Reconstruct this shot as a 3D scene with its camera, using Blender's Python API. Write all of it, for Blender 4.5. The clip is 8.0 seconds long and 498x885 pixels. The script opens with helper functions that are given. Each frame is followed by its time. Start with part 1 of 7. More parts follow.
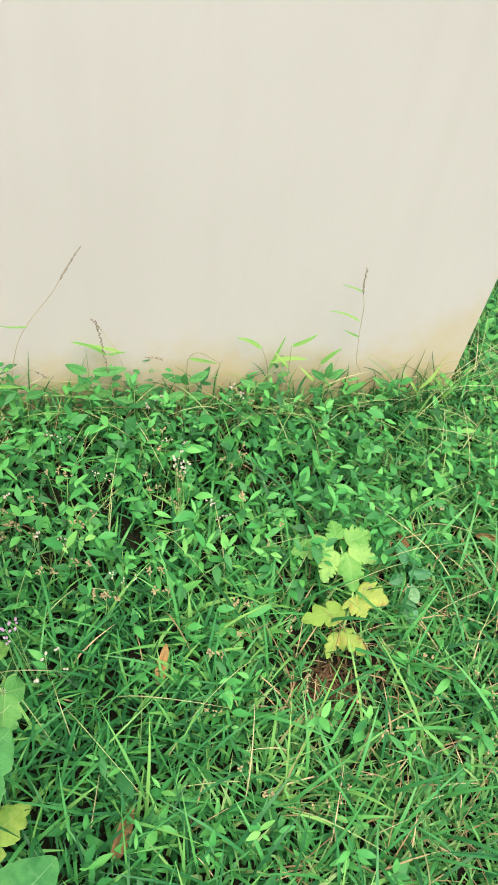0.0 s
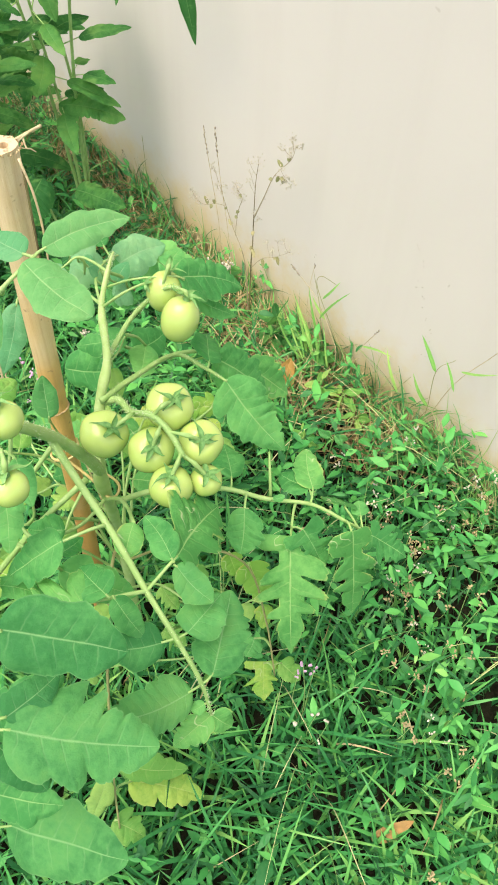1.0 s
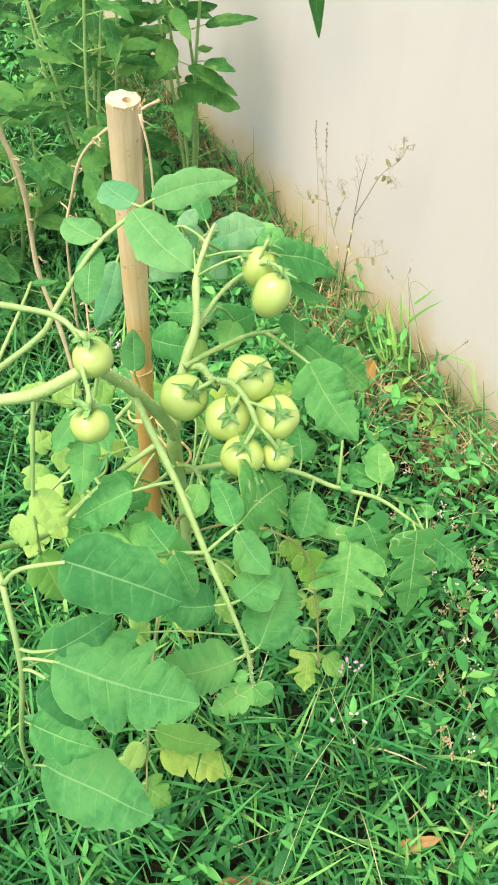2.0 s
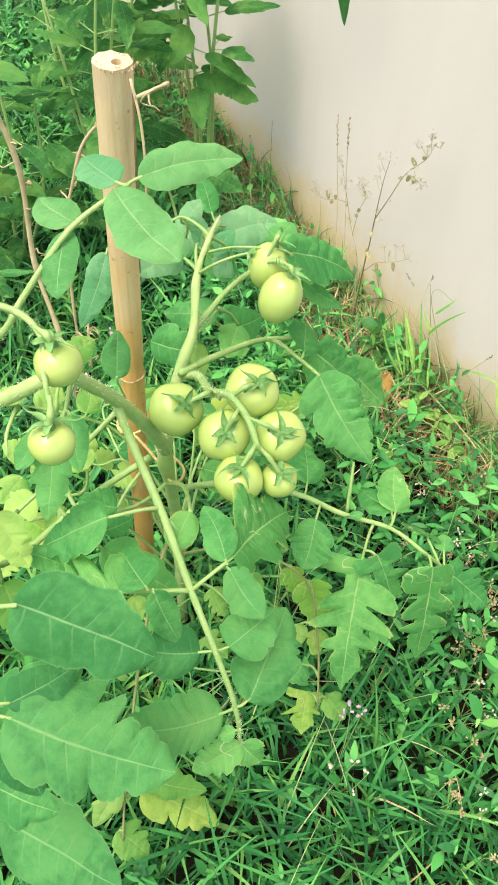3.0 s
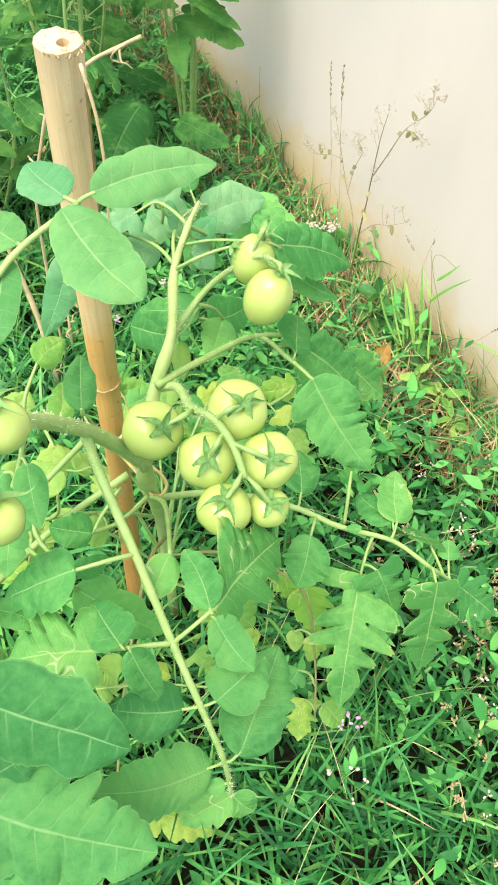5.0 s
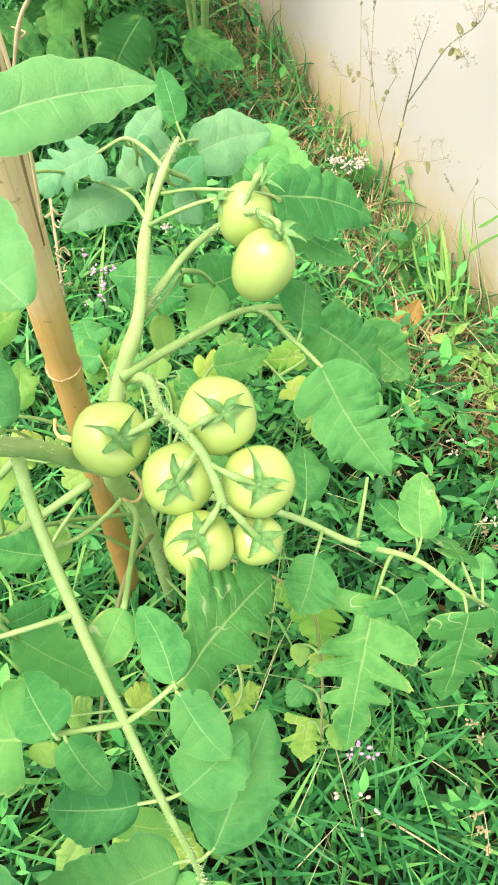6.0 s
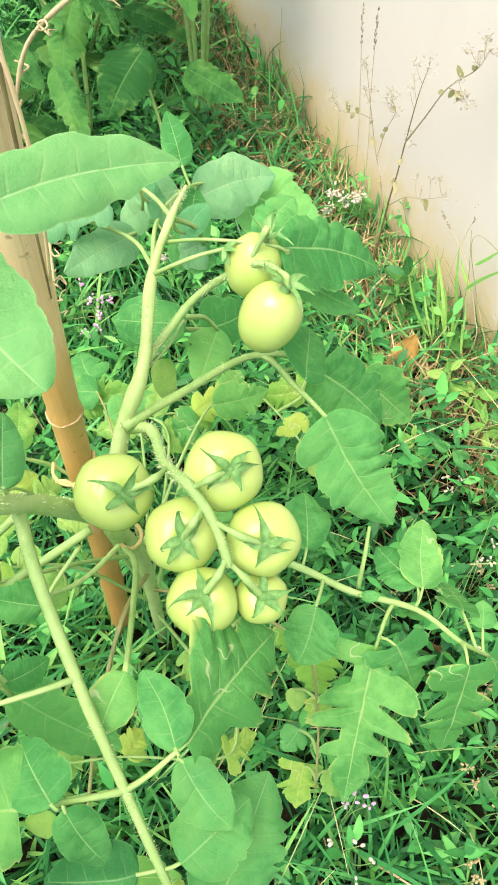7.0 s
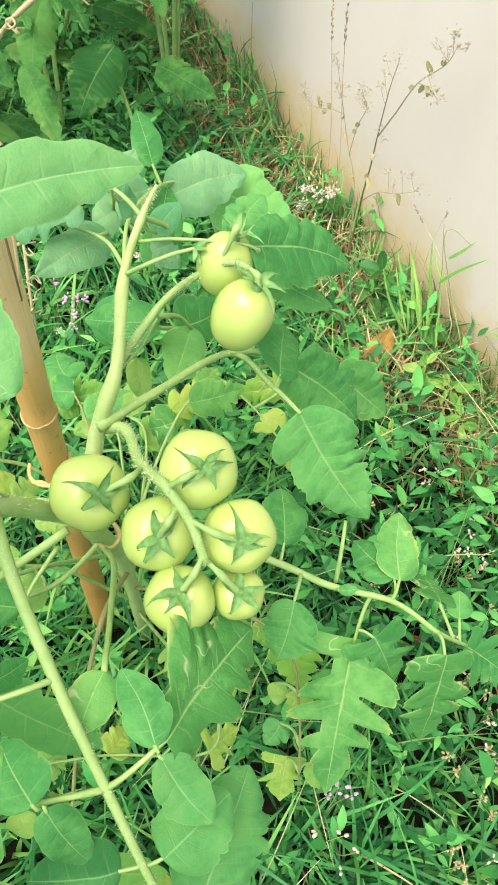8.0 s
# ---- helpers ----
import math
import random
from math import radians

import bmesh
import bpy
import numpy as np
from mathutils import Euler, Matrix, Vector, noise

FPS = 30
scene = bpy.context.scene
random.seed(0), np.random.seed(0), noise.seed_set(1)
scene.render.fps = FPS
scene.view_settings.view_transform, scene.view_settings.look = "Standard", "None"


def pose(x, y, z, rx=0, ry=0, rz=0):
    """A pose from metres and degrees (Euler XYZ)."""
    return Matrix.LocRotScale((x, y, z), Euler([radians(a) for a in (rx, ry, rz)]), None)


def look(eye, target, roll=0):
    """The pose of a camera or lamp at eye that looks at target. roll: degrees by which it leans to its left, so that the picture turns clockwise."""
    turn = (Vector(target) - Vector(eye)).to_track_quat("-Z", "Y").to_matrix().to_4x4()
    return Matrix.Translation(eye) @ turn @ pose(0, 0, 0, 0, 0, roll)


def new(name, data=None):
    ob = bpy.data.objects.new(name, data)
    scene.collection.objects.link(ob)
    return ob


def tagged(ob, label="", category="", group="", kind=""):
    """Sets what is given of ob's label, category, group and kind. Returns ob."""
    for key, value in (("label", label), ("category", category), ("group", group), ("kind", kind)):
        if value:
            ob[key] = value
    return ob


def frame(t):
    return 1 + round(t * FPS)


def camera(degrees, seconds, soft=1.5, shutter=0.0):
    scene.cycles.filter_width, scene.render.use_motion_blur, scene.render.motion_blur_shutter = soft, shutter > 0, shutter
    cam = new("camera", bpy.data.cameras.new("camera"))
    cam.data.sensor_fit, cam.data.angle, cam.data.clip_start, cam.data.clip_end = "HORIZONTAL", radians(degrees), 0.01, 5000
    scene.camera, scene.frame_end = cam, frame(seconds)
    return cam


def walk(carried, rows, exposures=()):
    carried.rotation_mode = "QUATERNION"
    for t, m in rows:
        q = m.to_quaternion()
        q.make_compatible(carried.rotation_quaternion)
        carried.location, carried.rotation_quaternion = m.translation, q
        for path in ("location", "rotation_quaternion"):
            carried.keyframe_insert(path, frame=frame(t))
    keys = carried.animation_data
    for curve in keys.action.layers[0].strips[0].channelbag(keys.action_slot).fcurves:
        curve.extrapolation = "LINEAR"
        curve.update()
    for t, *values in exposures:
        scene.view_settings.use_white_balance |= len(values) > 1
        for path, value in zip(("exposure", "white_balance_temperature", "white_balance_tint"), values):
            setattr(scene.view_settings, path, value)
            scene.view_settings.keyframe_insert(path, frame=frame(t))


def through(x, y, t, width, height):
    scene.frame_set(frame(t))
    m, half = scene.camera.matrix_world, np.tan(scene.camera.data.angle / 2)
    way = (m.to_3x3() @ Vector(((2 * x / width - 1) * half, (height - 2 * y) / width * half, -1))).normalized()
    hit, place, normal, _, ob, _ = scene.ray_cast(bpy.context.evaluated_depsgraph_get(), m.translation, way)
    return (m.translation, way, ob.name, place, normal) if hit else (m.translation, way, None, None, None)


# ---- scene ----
cam = camera(37.0, 8.0, soft=1.8)
PATH = [
    (0, (0.048, 0.085, 1.109), (0.018, 1.365, -0.427), 10.3),
    (0.2, (0.038, 0.124, 1.099), (-0.323, 1.334, -0.451), 6.0),
    (0.5, (0.014, 0.195, 1.109), (-0.775, 1.129, -0.474), 5.4),
    (0.7, (0.04, 0.228, 1.113), (-0.958, 0.913, -0.479), 3.6),
    (1, (0.08, 0.243, 1.124), (-1.057, 0.71, -0.454), 3.3),
    (1.5, (0.104, 0.238, 1.113), (-1.051, 0.634, -0.47), 6.0),
    (1.7, (0.104, 0.23, 1.11), (-1.074, 0.548, -0.475), 4.1),
    (2.8, (0.077, 0.249, 1.071), (-1.147, 0.533, -0.485), 4.5),
    (3, (0.042, 0.255, 1.049), (-1.172, 0.523, -0.518), 5.1),
    (3.5, (-0.03, 0.258, 1.032), (-1.126, 0.463, -0.628), 4.9),
    (4, (-0.036, 0.262, 1.04), (-1.121, 0.478, -0.626), 3.0),
    (4.5, (-0.038, 0.266, 1.045), (-1.131, 0.524, -0.61), 4.9),
    (4.7, (-0.038, 0.268, 1.047), (-1.145, 0.536, -0.597), 5.0),
    (5.8, (-0.129, 0.32, 0.966), (-1.081, 0.515, -0.782), 3.8),
    (6, (-0.151, 0.325, 0.957), (-1.102, 0.495, -0.794), 2.9),
    (6.5, (-0.169, 0.323, 0.954), (-1.137, 0.505, -0.786), 4.8),
    (7, (-0.175, 0.317, 0.962), (-1.162, 0.525, -0.765), 5.3),
    (7.5, (-0.174, 0.321, 0.961), (-1.152, 0.571, -0.765), 6.7),
    (8, (-0.174, 0.321, 0.966), (-1.143, 0.577, -0.765), 6.7),
]
EXPOSURES = [(0.0, 0.99, 7500, 14), (0.5, 1.03, 7150, 14), (1.0, 1.10, 7650, 14), (1.5, 1.18, 7650, 14), (3.0, 1.14, 7650, 14), (3.5, 1.30, 7650, 14), (4.5, 1.28, 7650, 14), (6.0, 1.38, 7650, 14), (7.0, 1.34, 7650, 14), (7.5, 1.18, 7650, 14), (8.0, 1.20, 7650, 14)]
walk(cam, [(t, look(eye, target, roll)) for t, eye, target, roll in PATH], EXPOSURES)

# ---- light: bright overcast sky, a soft sun high before the wall ----
SUN_ELEVATION, SUN_AZIMUTH = 70.0, 155.0  # degrees; azimuth clockwise from +y
world = bpy.data.worlds.new("overcast_sky")
scene.world = world
world.use_nodes = True
_wn = world.node_tree
_sky = _wn.nodes.new("ShaderNodeTexSky")
_sky.sky_type = "NISHITA"
_sky.sun_disc = False
_sky.sun_elevation = radians(SUN_ELEVATION)
_sky.sun_rotation = radians(SUN_AZIMUTH)
_sky.dust_density = 3.0
_wn.links.new(_sky.outputs[0], _wn.nodes["Background"].inputs[0])
_wn.nodes["Background"].inputs[1].default_value = 0.15
sun_data = bpy.data.lights.new("sun", "SUN")
sun_data.energy, sun_data.angle, sun_data.color = 2.1, radians(55), (1.0, 0.95, 0.87)
sun = new("sun", sun_data)
_a, _e = radians(SUN_AZIMUTH), radians(SUN_ELEVATION)
_from = Vector((math.sin(_a) * math.cos(_e), math.cos(_a) * math.cos(_e), math.sin(_e)))
sun.matrix_world = look(_from * 20, (0, 0, 0))


# ---- materials ----
class Nodes:
    """A small writer of node materials."""

    def __init__(self, name):
        self.mat = bpy.data.materials.new(name)
        self.mat.use_nodes = True
        self.tree = self.mat.node_tree
        self.bsdf = self.tree.nodes["Principled BSDF"]
        self.out = self.tree.nodes["Material Output"]

    def add(self, kind, **inputs):
        n = self.tree.nodes.new(kind)
        for k, v in inputs.items():
            self.put(n.inputs[int(k[1:]) if k[0] == "i" and k[1:].isdigit() else k.replace("_", " ")], v)
        return n

    def put(self, socket, v):
        if isinstance(v, bpy.types.NodeSocket):
            self.tree.links.new(v, socket)
        else:
            socket.default_value = v

    def noise(self, scale, detail=3.0, vector=None, rough=0.5):
        n = self.add("ShaderNodeTexNoise", Scale=scale, Detail=detail, Roughness=rough)
        n.inputs["Vector"].default_value = (0, 0, 0)
        self.put(n.inputs["Vector"], vector if vector else self.coords())
        return n.outputs[0]

    def coords(self, which="Object"):
        return self.add("ShaderNodeTexCoord").outputs[which]

    def math(self, op, a, b=0.0, clamp=False):
        n = self.add("ShaderNodeMath", i0=a, i1=b)
        n.operation, n.use_clamp = op, clamp
        return n.outputs[0]

    def ramp(self, fac, *stops):
        n = self.add("ShaderNodeValToRGB", Fac=fac)
        el = n.color_ramp.elements
        while len(el) < len(stops):
            el.new(0.5)
        for e, (p, c) in zip(el, stops):
            e.position, e.color = p, (*c, 1) if len(c) == 3 else c
        return n.outputs[0]

    def mix(self, fac, a, b, blend="MIX"):
        n = self.tree.nodes.new("ShaderNodeMix")
        n.data_type, n.blend_type = "RGBA", blend
        for sock, v in zip((n.inputs[0], n.inputs[6], n.inputs[7]), (fac, a, b)):
            self.put(sock, v if isinstance(v, (bpy.types.NodeSocket, float, int)) else (*v, 1))
        return n.outputs[2]

    def bump(self, height, strength=0.3, distance=0.002):
        n = self.add("ShaderNodeBump", Height=height, Strength=strength, Distance=distance)
        self.put(self.bsdf.inputs["Normal"], n.outputs[0])
        return n.outputs[0]

    def finish(self, color, rough=0.6, through=0.0, through_color=None, normal=None, spec=0.5):
        self.put(self.bsdf.inputs["Base Color"], color if isinstance(color, bpy.types.NodeSocket) else (*color, 1))
        self.put(self.bsdf.inputs["Roughness"], rough)
        self.bsdf.inputs["Specular IOR Level"].default_value = spec
        if through:
            tr = self.add("ShaderNodeBsdfTranslucent")
            c = through_color or color
            self.put(tr.inputs[0], c if isinstance(c, bpy.types.NodeSocket) else (*c, 1))
            if normal:
                self.put(tr.inputs["Normal"], normal)
            m = self.add("ShaderNodeMixShader", Fac=through, i1=self.bsdf.outputs[0], i2=tr.outputs[0])
            self.tree.links.new(m.outputs[0], self.out.inputs[0])
        return self.mat


def leaf_material(name, dark, light, vein, blotch=None, mined=False, blotch_at=0.7, through=0.42, rough=0.55, gloss=0.10, vein_show=0.45, bloom=0.0):
    """A leaf blade: midrib and side veins by its UV (u across, v counting side veins in tenths), mottling at two scales, a hue of its own by object."""
    n = Nodes(name)
    uv = n.add("ShaderNodeSeparateXYZ", Vector=n.coords("UV"))
    au = n.math("ABSOLUTE", n.math("SUBTRACT", n.math("MULTIPLY", uv.outputs[0], 2.0), 1.0))
    rnd = n.add("ShaderNodeObjectInfo").outputs["Random"]
    mid = n.math("SUBTRACT", 1.0, n.math("MULTIPLY", au, 24.0), True)
    wob = n.math("MULTIPLY", n.math("SUBTRACT", n.noise(60.0, 2.0), 0.5), 0.5)
    phase = n.math("ADD", n.math("MULTIPLY", uv.outputs[1], 10.0), wob)
    near = n.math("ABSOLUTE", n.math("SUBTRACT", n.math("FRACT", n.math("ADD", phase, 0.5)), 0.5))
    side = n.math("MULTIPLY", n.math("SUBTRACT", 1.0, n.math("MULTIPLY", near, 15.0), True), n.math("SUBTRACT", 1.0, n.math("MULTIPLY", au, 1.05), True))
    net_cells = n.add("ShaderNodeTexVoronoi", Scale=150.0, Vector=n.coords())
    net_cells.feature = "DISTANCE_TO_EDGE"
    fine = n.math("SUBTRACT", 1.0, n.math("MULTIPLY", net_cells.outputs["Distance"], 11.0), True)
    veins = n.math("MAXIMUM", n.math("MAXIMUM", mid, n.math("MULTIPLY", side, vein_show)), n.math("MULTIPLY", fine, 0.05), True)
    mott = n.noise(120.0, 5.0, rough=0.65)
    big = n.noise(22.0, 3.0)
    f = n.math("ADD", n.math("MULTIPLY", n.math("ADD", n.math("MULTIPLY", mott, 0.6), n.math("MULTIPLY", big, 0.9)), 0.7), n.math("MULTIPLY", n.math("SUBTRACT", rnd, 0.5), 0.34))
    pale = (light[0] * 1.2 + 0.04, light[1] * 1.15, light[2] * 1.1)
    col = n.ramp(f, (0.42, dark), (0.60, light), (0.80, pale))
    if blotch:
        spots = n.math("ADD", n.noise(32.0, 3.0), n.math("MULTIPLY", n.math("POWER", au, 3.0), 0.12))
        col = n.mix(n.math("MULTIPLY", n.math("SUBTRACT", spots, blotch_at, True), 8.0, True), col, blotch)
    if mined:
        mine = n.math("ABSOLUTE", n.math("SUBTRACT", n.noise(55.0, 1.0), 0.5))
        trail = n.math("MULTIPLY", n.math("SUBTRACT", 1.0, n.math("MULTIPLY", mine, 45.0), True), n.math("MULTIPLY", n.math("SUBTRACT", n.noise(21.0, 0.0), 0.60, True), 20.0, True))
        col = n.mix(n.math("MULTIPLY", trail, 0.7), col, (0.66, 0.70, 0.46))
        burnt = n.math("MULTIPLY", n.math("SUBTRACT", n.math("ADD", au, n.math("MULTIPLY", n.noise(38.0, 3.0), 0.7)), 1.26, True), 6.0, True)
        col = n.mix(n.math("MULTIPLY", burnt, 0.8), col, (0.50, 0.58, 0.18))
    rim = n.math("MULTIPLY", n.math("SUBTRACT", au, 0.95, True), 14.0, True)
    col = n.mix(n.math("MULTIPLY", n.math("MAXIMUM", veins, n.math("MULTIPLY", rim, 0.65)), 0.78), col, vein)
    cell = n.add("ShaderNodeTexVoronoi", Scale=420.0, Vector=n.coords())
    cell.feature = "DISTANCE_TO_EDGE"
    net = n.math("MULTIPLY", n.math("MINIMUM", cell.outputs["Distance"], 0.3), 3.0)
    h = n.math("ADD", n.math("ADD", n.math("MULTIPLY", net, 0.04), n.math("MULTIPLY", side, -0.25)), n.math("ADD", n.math("MULTIPLY", n.noise(150.0, 5.0, rough=0.65), 0.9), n.math("MULTIPLY", n.noise(55.0, 2.0), 1.1)))
    nor = n.bump(h, 0.55, 0.0026)
    n.bsdf.inputs["Sheen Weight"].default_value = bloom
    n.bsdf.inputs["Sheen Roughness"].default_value = 0.45
    n.bsdf.inputs["Sheen Tint"].default_value = (0.75, 0.95, 0.85, 1)
    return n.finish(col, n.math("ADD", rough, n.math("MULTIPLY", mott, 0.15)), through, n.mix(0.35, col, (0.20, 0.6, 0.16)), nor, gloss)


def stem_material(name, a, b, scale=60.0, rough=0.55, through=0.0):
    n = Nodes(name)
    f = n.math("ADD", n.math("MULTIPLY", n.noise(scale, 3.0), 0.7), n.math("MULTIPLY", n.noise(scale * 0.2, 2.0), 0.4))
    col = n.ramp(f, (0.35, a), (0.75, b))
    n.bump(n.noise(scale * 6, 3.0), 0.3, 0.001)
    return n.finish(col, rough, through)


M_LEAF = leaf_material("tomato_leaf", (0.050, 0.275, 0.084), (0.125, 0.440, 0.140), (0.38, 0.64, 0.28))
M_LEAF_DEEP = leaf_material("deep_green_leaf", (0.034, 0.208, 0.070), (0.088, 0.342, 0.112), (0.28, 0.53, 0.25))
M_LEAF_YELLOW = leaf_material("yellowing_leaf", (0.21, 0.47, 0.09), (0.42, 0.62, 0.14), (0.54, 0.68, 0.24), mined=True, blotch=(0.55, 0.48, 0.14), blotch_at=0.66)
M_LEAF_PALE = leaf_material("pale_young_leaf", (0.16, 0.42, 0.10), (0.32, 0.57, 0.16), (0.44, 0.62, 0.24))
M_LEAF_MINED = leaf_material("worn_tomato_leaf", (0.072, 0.310, 0.088), (0.160, 0.470, 0.140), (0.42, 0.64, 0.27), mined=True, blotch=(0.50, 0.52, 0.18), blotch_at=0.74)
M_LEAF_DARK = leaf_material("shrub_leaf", (0.020, 0.125, 0.036), (0.075, 0.262, 0.068), (0.16, 0.34, 0.12), blotch=(0.15, 0.34, 0.10), blotch_at=0.60)
M_LEAF_TOP = leaf_material("upper_tomato_leaf", (0.070, 0.285, 0.095), (0.145, 0.410, 0.155), (0.38, 0.60, 0.30))
M_STEM = stem_material("tomato_stem", (0.23, 0.43, 0.13), (0.36, 0.55, 0.21), 80.0, through=0.15)
# paler than M_STEM for its hairs, and lightened further against the leaves' shade
M_STEM_THICK = stem_material("hairy_stem_shade_lifted", (0.36, 0.56, 0.19), (0.49, 0.66, 0.30), 80.0, through=0.25)
M_STEM_OLD = stem_material("woody_stem", (0.16, 0.20, 0.07), (0.30, 0.30, 0.12), 70.0)
M_STEM_DRY = stem_material("dry_stem", (0.32, 0.26, 0.14), (0.56, 0.49, 0.31), 50.0, 0.8)
M_DRY_FLOWER = stem_material("dry_flower", (0.30, 0.24, 0.12), (0.50, 0.43, 0.25), 300.0, 0.8)
M_STEM_PURPLE = stem_material("weed_stem", (0.10, 0.07, 0.04), (0.22, 0.20, 0.08), 50.0, 0.7)
M_HAIR = stem_material("stem_hair", (0.56, 0.70, 0.42), (0.74, 0.82, 0.60), 60.0, 0.6, 0.3)
M_CALYX = stem_material("calyx", (0.050, 0.20, 0.050), (0.19, 0.42, 0.13), 260.0, 0.6, 0.25)
M_CALYX_PALE = stem_material("young_calyx", (0.12, 0.34, 0.10), (0.28, 0.52, 0.20), 220.0, 0.6, 0.3)
M_TWINE = stem_material("twine", (0.42, 0.33, 0.12), (0.62, 0.52, 0.24), 200.0, 0.8)
M_PETAL = stem_material("petal_white", (0.44, 0.42, 0.34), (0.62, 0.60, 0.52), 200.0, 0.7)
M_SEEDS = stem_material("grey_seed_cluster", (0.44, 0.42, 0.33), (0.66, 0.63, 0.54), 300.0, 0.8, 0.3)
M_TWIG = stem_material("weed_twig", (0.24, 0.21, 0.13), (0.40, 0.36, 0.24), 50.0, 0.7)
M_LEAF_FADED = leaf_material("faded_weed_leaf", (0.20, 0.20, 0.10), (0.38, 0.36, 0.20), (0.42, 0.40, 0.26), through=0.25)
M_PETAL_PURPLE = stem_material("petal_purple", (0.48, 0.26, 0.46), (0.68, 0.48, 0.66), 200.0, 0.7)
M_SEEDHEAD = stem_material("seedhead", (0.12, 0.10, 0.08), (0.25, 0.22, 0.18), 200.0, 0.8)
M_LEAF_GREY = leaf_material("grey_green_leaf", (0.095, 0.35, 0.165), (0.185, 0.46, 0.245), (0.34, 0.57, 0.34))
M_LEAF_SEEDLING = leaf_material("seedling_leaf", (0.15, 0.45, 0.11), (0.28, 0.57, 0.17), (0.40, 0.62, 0.24))
M_LEAF_OLD_SEEDLING = leaf_material("fading_seedling_leaf", (0.27, 0.48, 0.10), (0.44, 0.58, 0.15), (0.50, 0.60, 0.22), blotch=(0.48, 0.36, 0.12), blotch_at=0.62)
M_DEADLEAF_ORANGE = leaf_material("orange_dead_leaf", (0.42, 0.25, 0.08), (0.60, 0.41, 0.16), (0.62, 0.46, 0.22), through=0.3)
M_DEADLEAF = leaf_material("dead_leaf", (0.15, 0.095, 0.042), (0.33, 0.23, 0.10), (0.36, 0.26, 0.13), through=0.08, rough=0.6)


def tomato_skin():
    n = Nodes("green_tomato_skin")
    z = n.add("ShaderNodeSeparateXYZ", Vector=n.coords("Generated")).outputs[2]
    f = n.math("ADD", n.math("MULTIPLY", n.noise(70.0, 4.0), 0.35), n.math("MULTIPLY", z, 0.5))
    col = n.ramp(f, (0.2, (0.425, 0.56, 0.170)), (0.75, (0.365, 0.52, 0.148)))
    col = n.mix(n.math("MULTIPLY", n.math("SUBTRACT", n.noise(900.0, 1.0), 0.62, True), 1.5, True), col, (0.55, 0.62, 0.28))
    n.bump(n.noise(120.0, 2.0), 0.06, 0.001)
    n.bsdf.inputs["Subsurface Weight"].default_value = 0.25
    n.bsdf.inputs["Subsurface Radius"].default_value = (0.006, 0.008, 0.003)
    n.bsdf.inputs["Subsurface Scale"].default_value = 0.5
    return n.finish(col, 0.16, spec=0.55)


def bamboo_material():
    n = Nodes("bamboo")
    co = n.coords()
    streak = n.noise(1.0, 4.0, n.add("ShaderNodeMapping", Vector=co, Scale=(260, 260, 7)).outputs[0], 0.6)
    z = n.add("ShaderNodeSeparateXYZ", Vector=co).outputs[2]
    f = n.math("ADD", n.math("MULTIPLY", n.math("SUBTRACT", z, 0.35), 1.1), n.math("MULTIPLY", n.noise(14.0, 3.0), 0.55))
    col = n.ramp(f, (0.15, (0.55, 0.29, 0.085)), (0.45, (0.64, 0.39, 0.14)), (0.68, (0.68, 0.53, 0.31)), (0.95, (0.70, 0.60, 0.42)))
    col = n.mix(n.math("MULTIPLY", n.math("SUBTRACT", streak, 0.50, True), 1.8, True), col, (0.42, 0.23, 0.085))
    col = n.mix(n.math("MULTIPLY", n.math("SUBTRACT", n.noise(9.0, 4.0, rough=0.6), 0.52, True), 3.0, True), col, (0.50, 0.29, 0.11))
    spots = n.noise(160.0, 2.0)
    col = n.mix(n.math("MULTIPLY", n.math("SUBTRACT", spots, 0.66, True), 6.0, True), col, (0.16, 0.09, 0.04))
    band = n.noise(1.0, 5.0, n.add("ShaderNodeMapping", Vector=co, Scale=(700, 700, 3)).outputs[0], 0.7)
    col = n.mix(n.math("MULTIPLY", n.math("SUBTRACT", band, 0.55, True), 3.0, True), col, (0.44, 0.28, 0.12))
    col = n.mix(n.math("MULTIPLY", n.math("SUBTRACT", n.noise(25.0, 4.0), 0.6, True), 2.5, True), col, (0.50, 0.42, 0.30))
    n.bump(n.math("ADD", n.math("ADD", streak, band), n.math("MULTIPLY", spots, 0.4)), 0.5, 0.0012)
    return n.finish(col, 0.42)


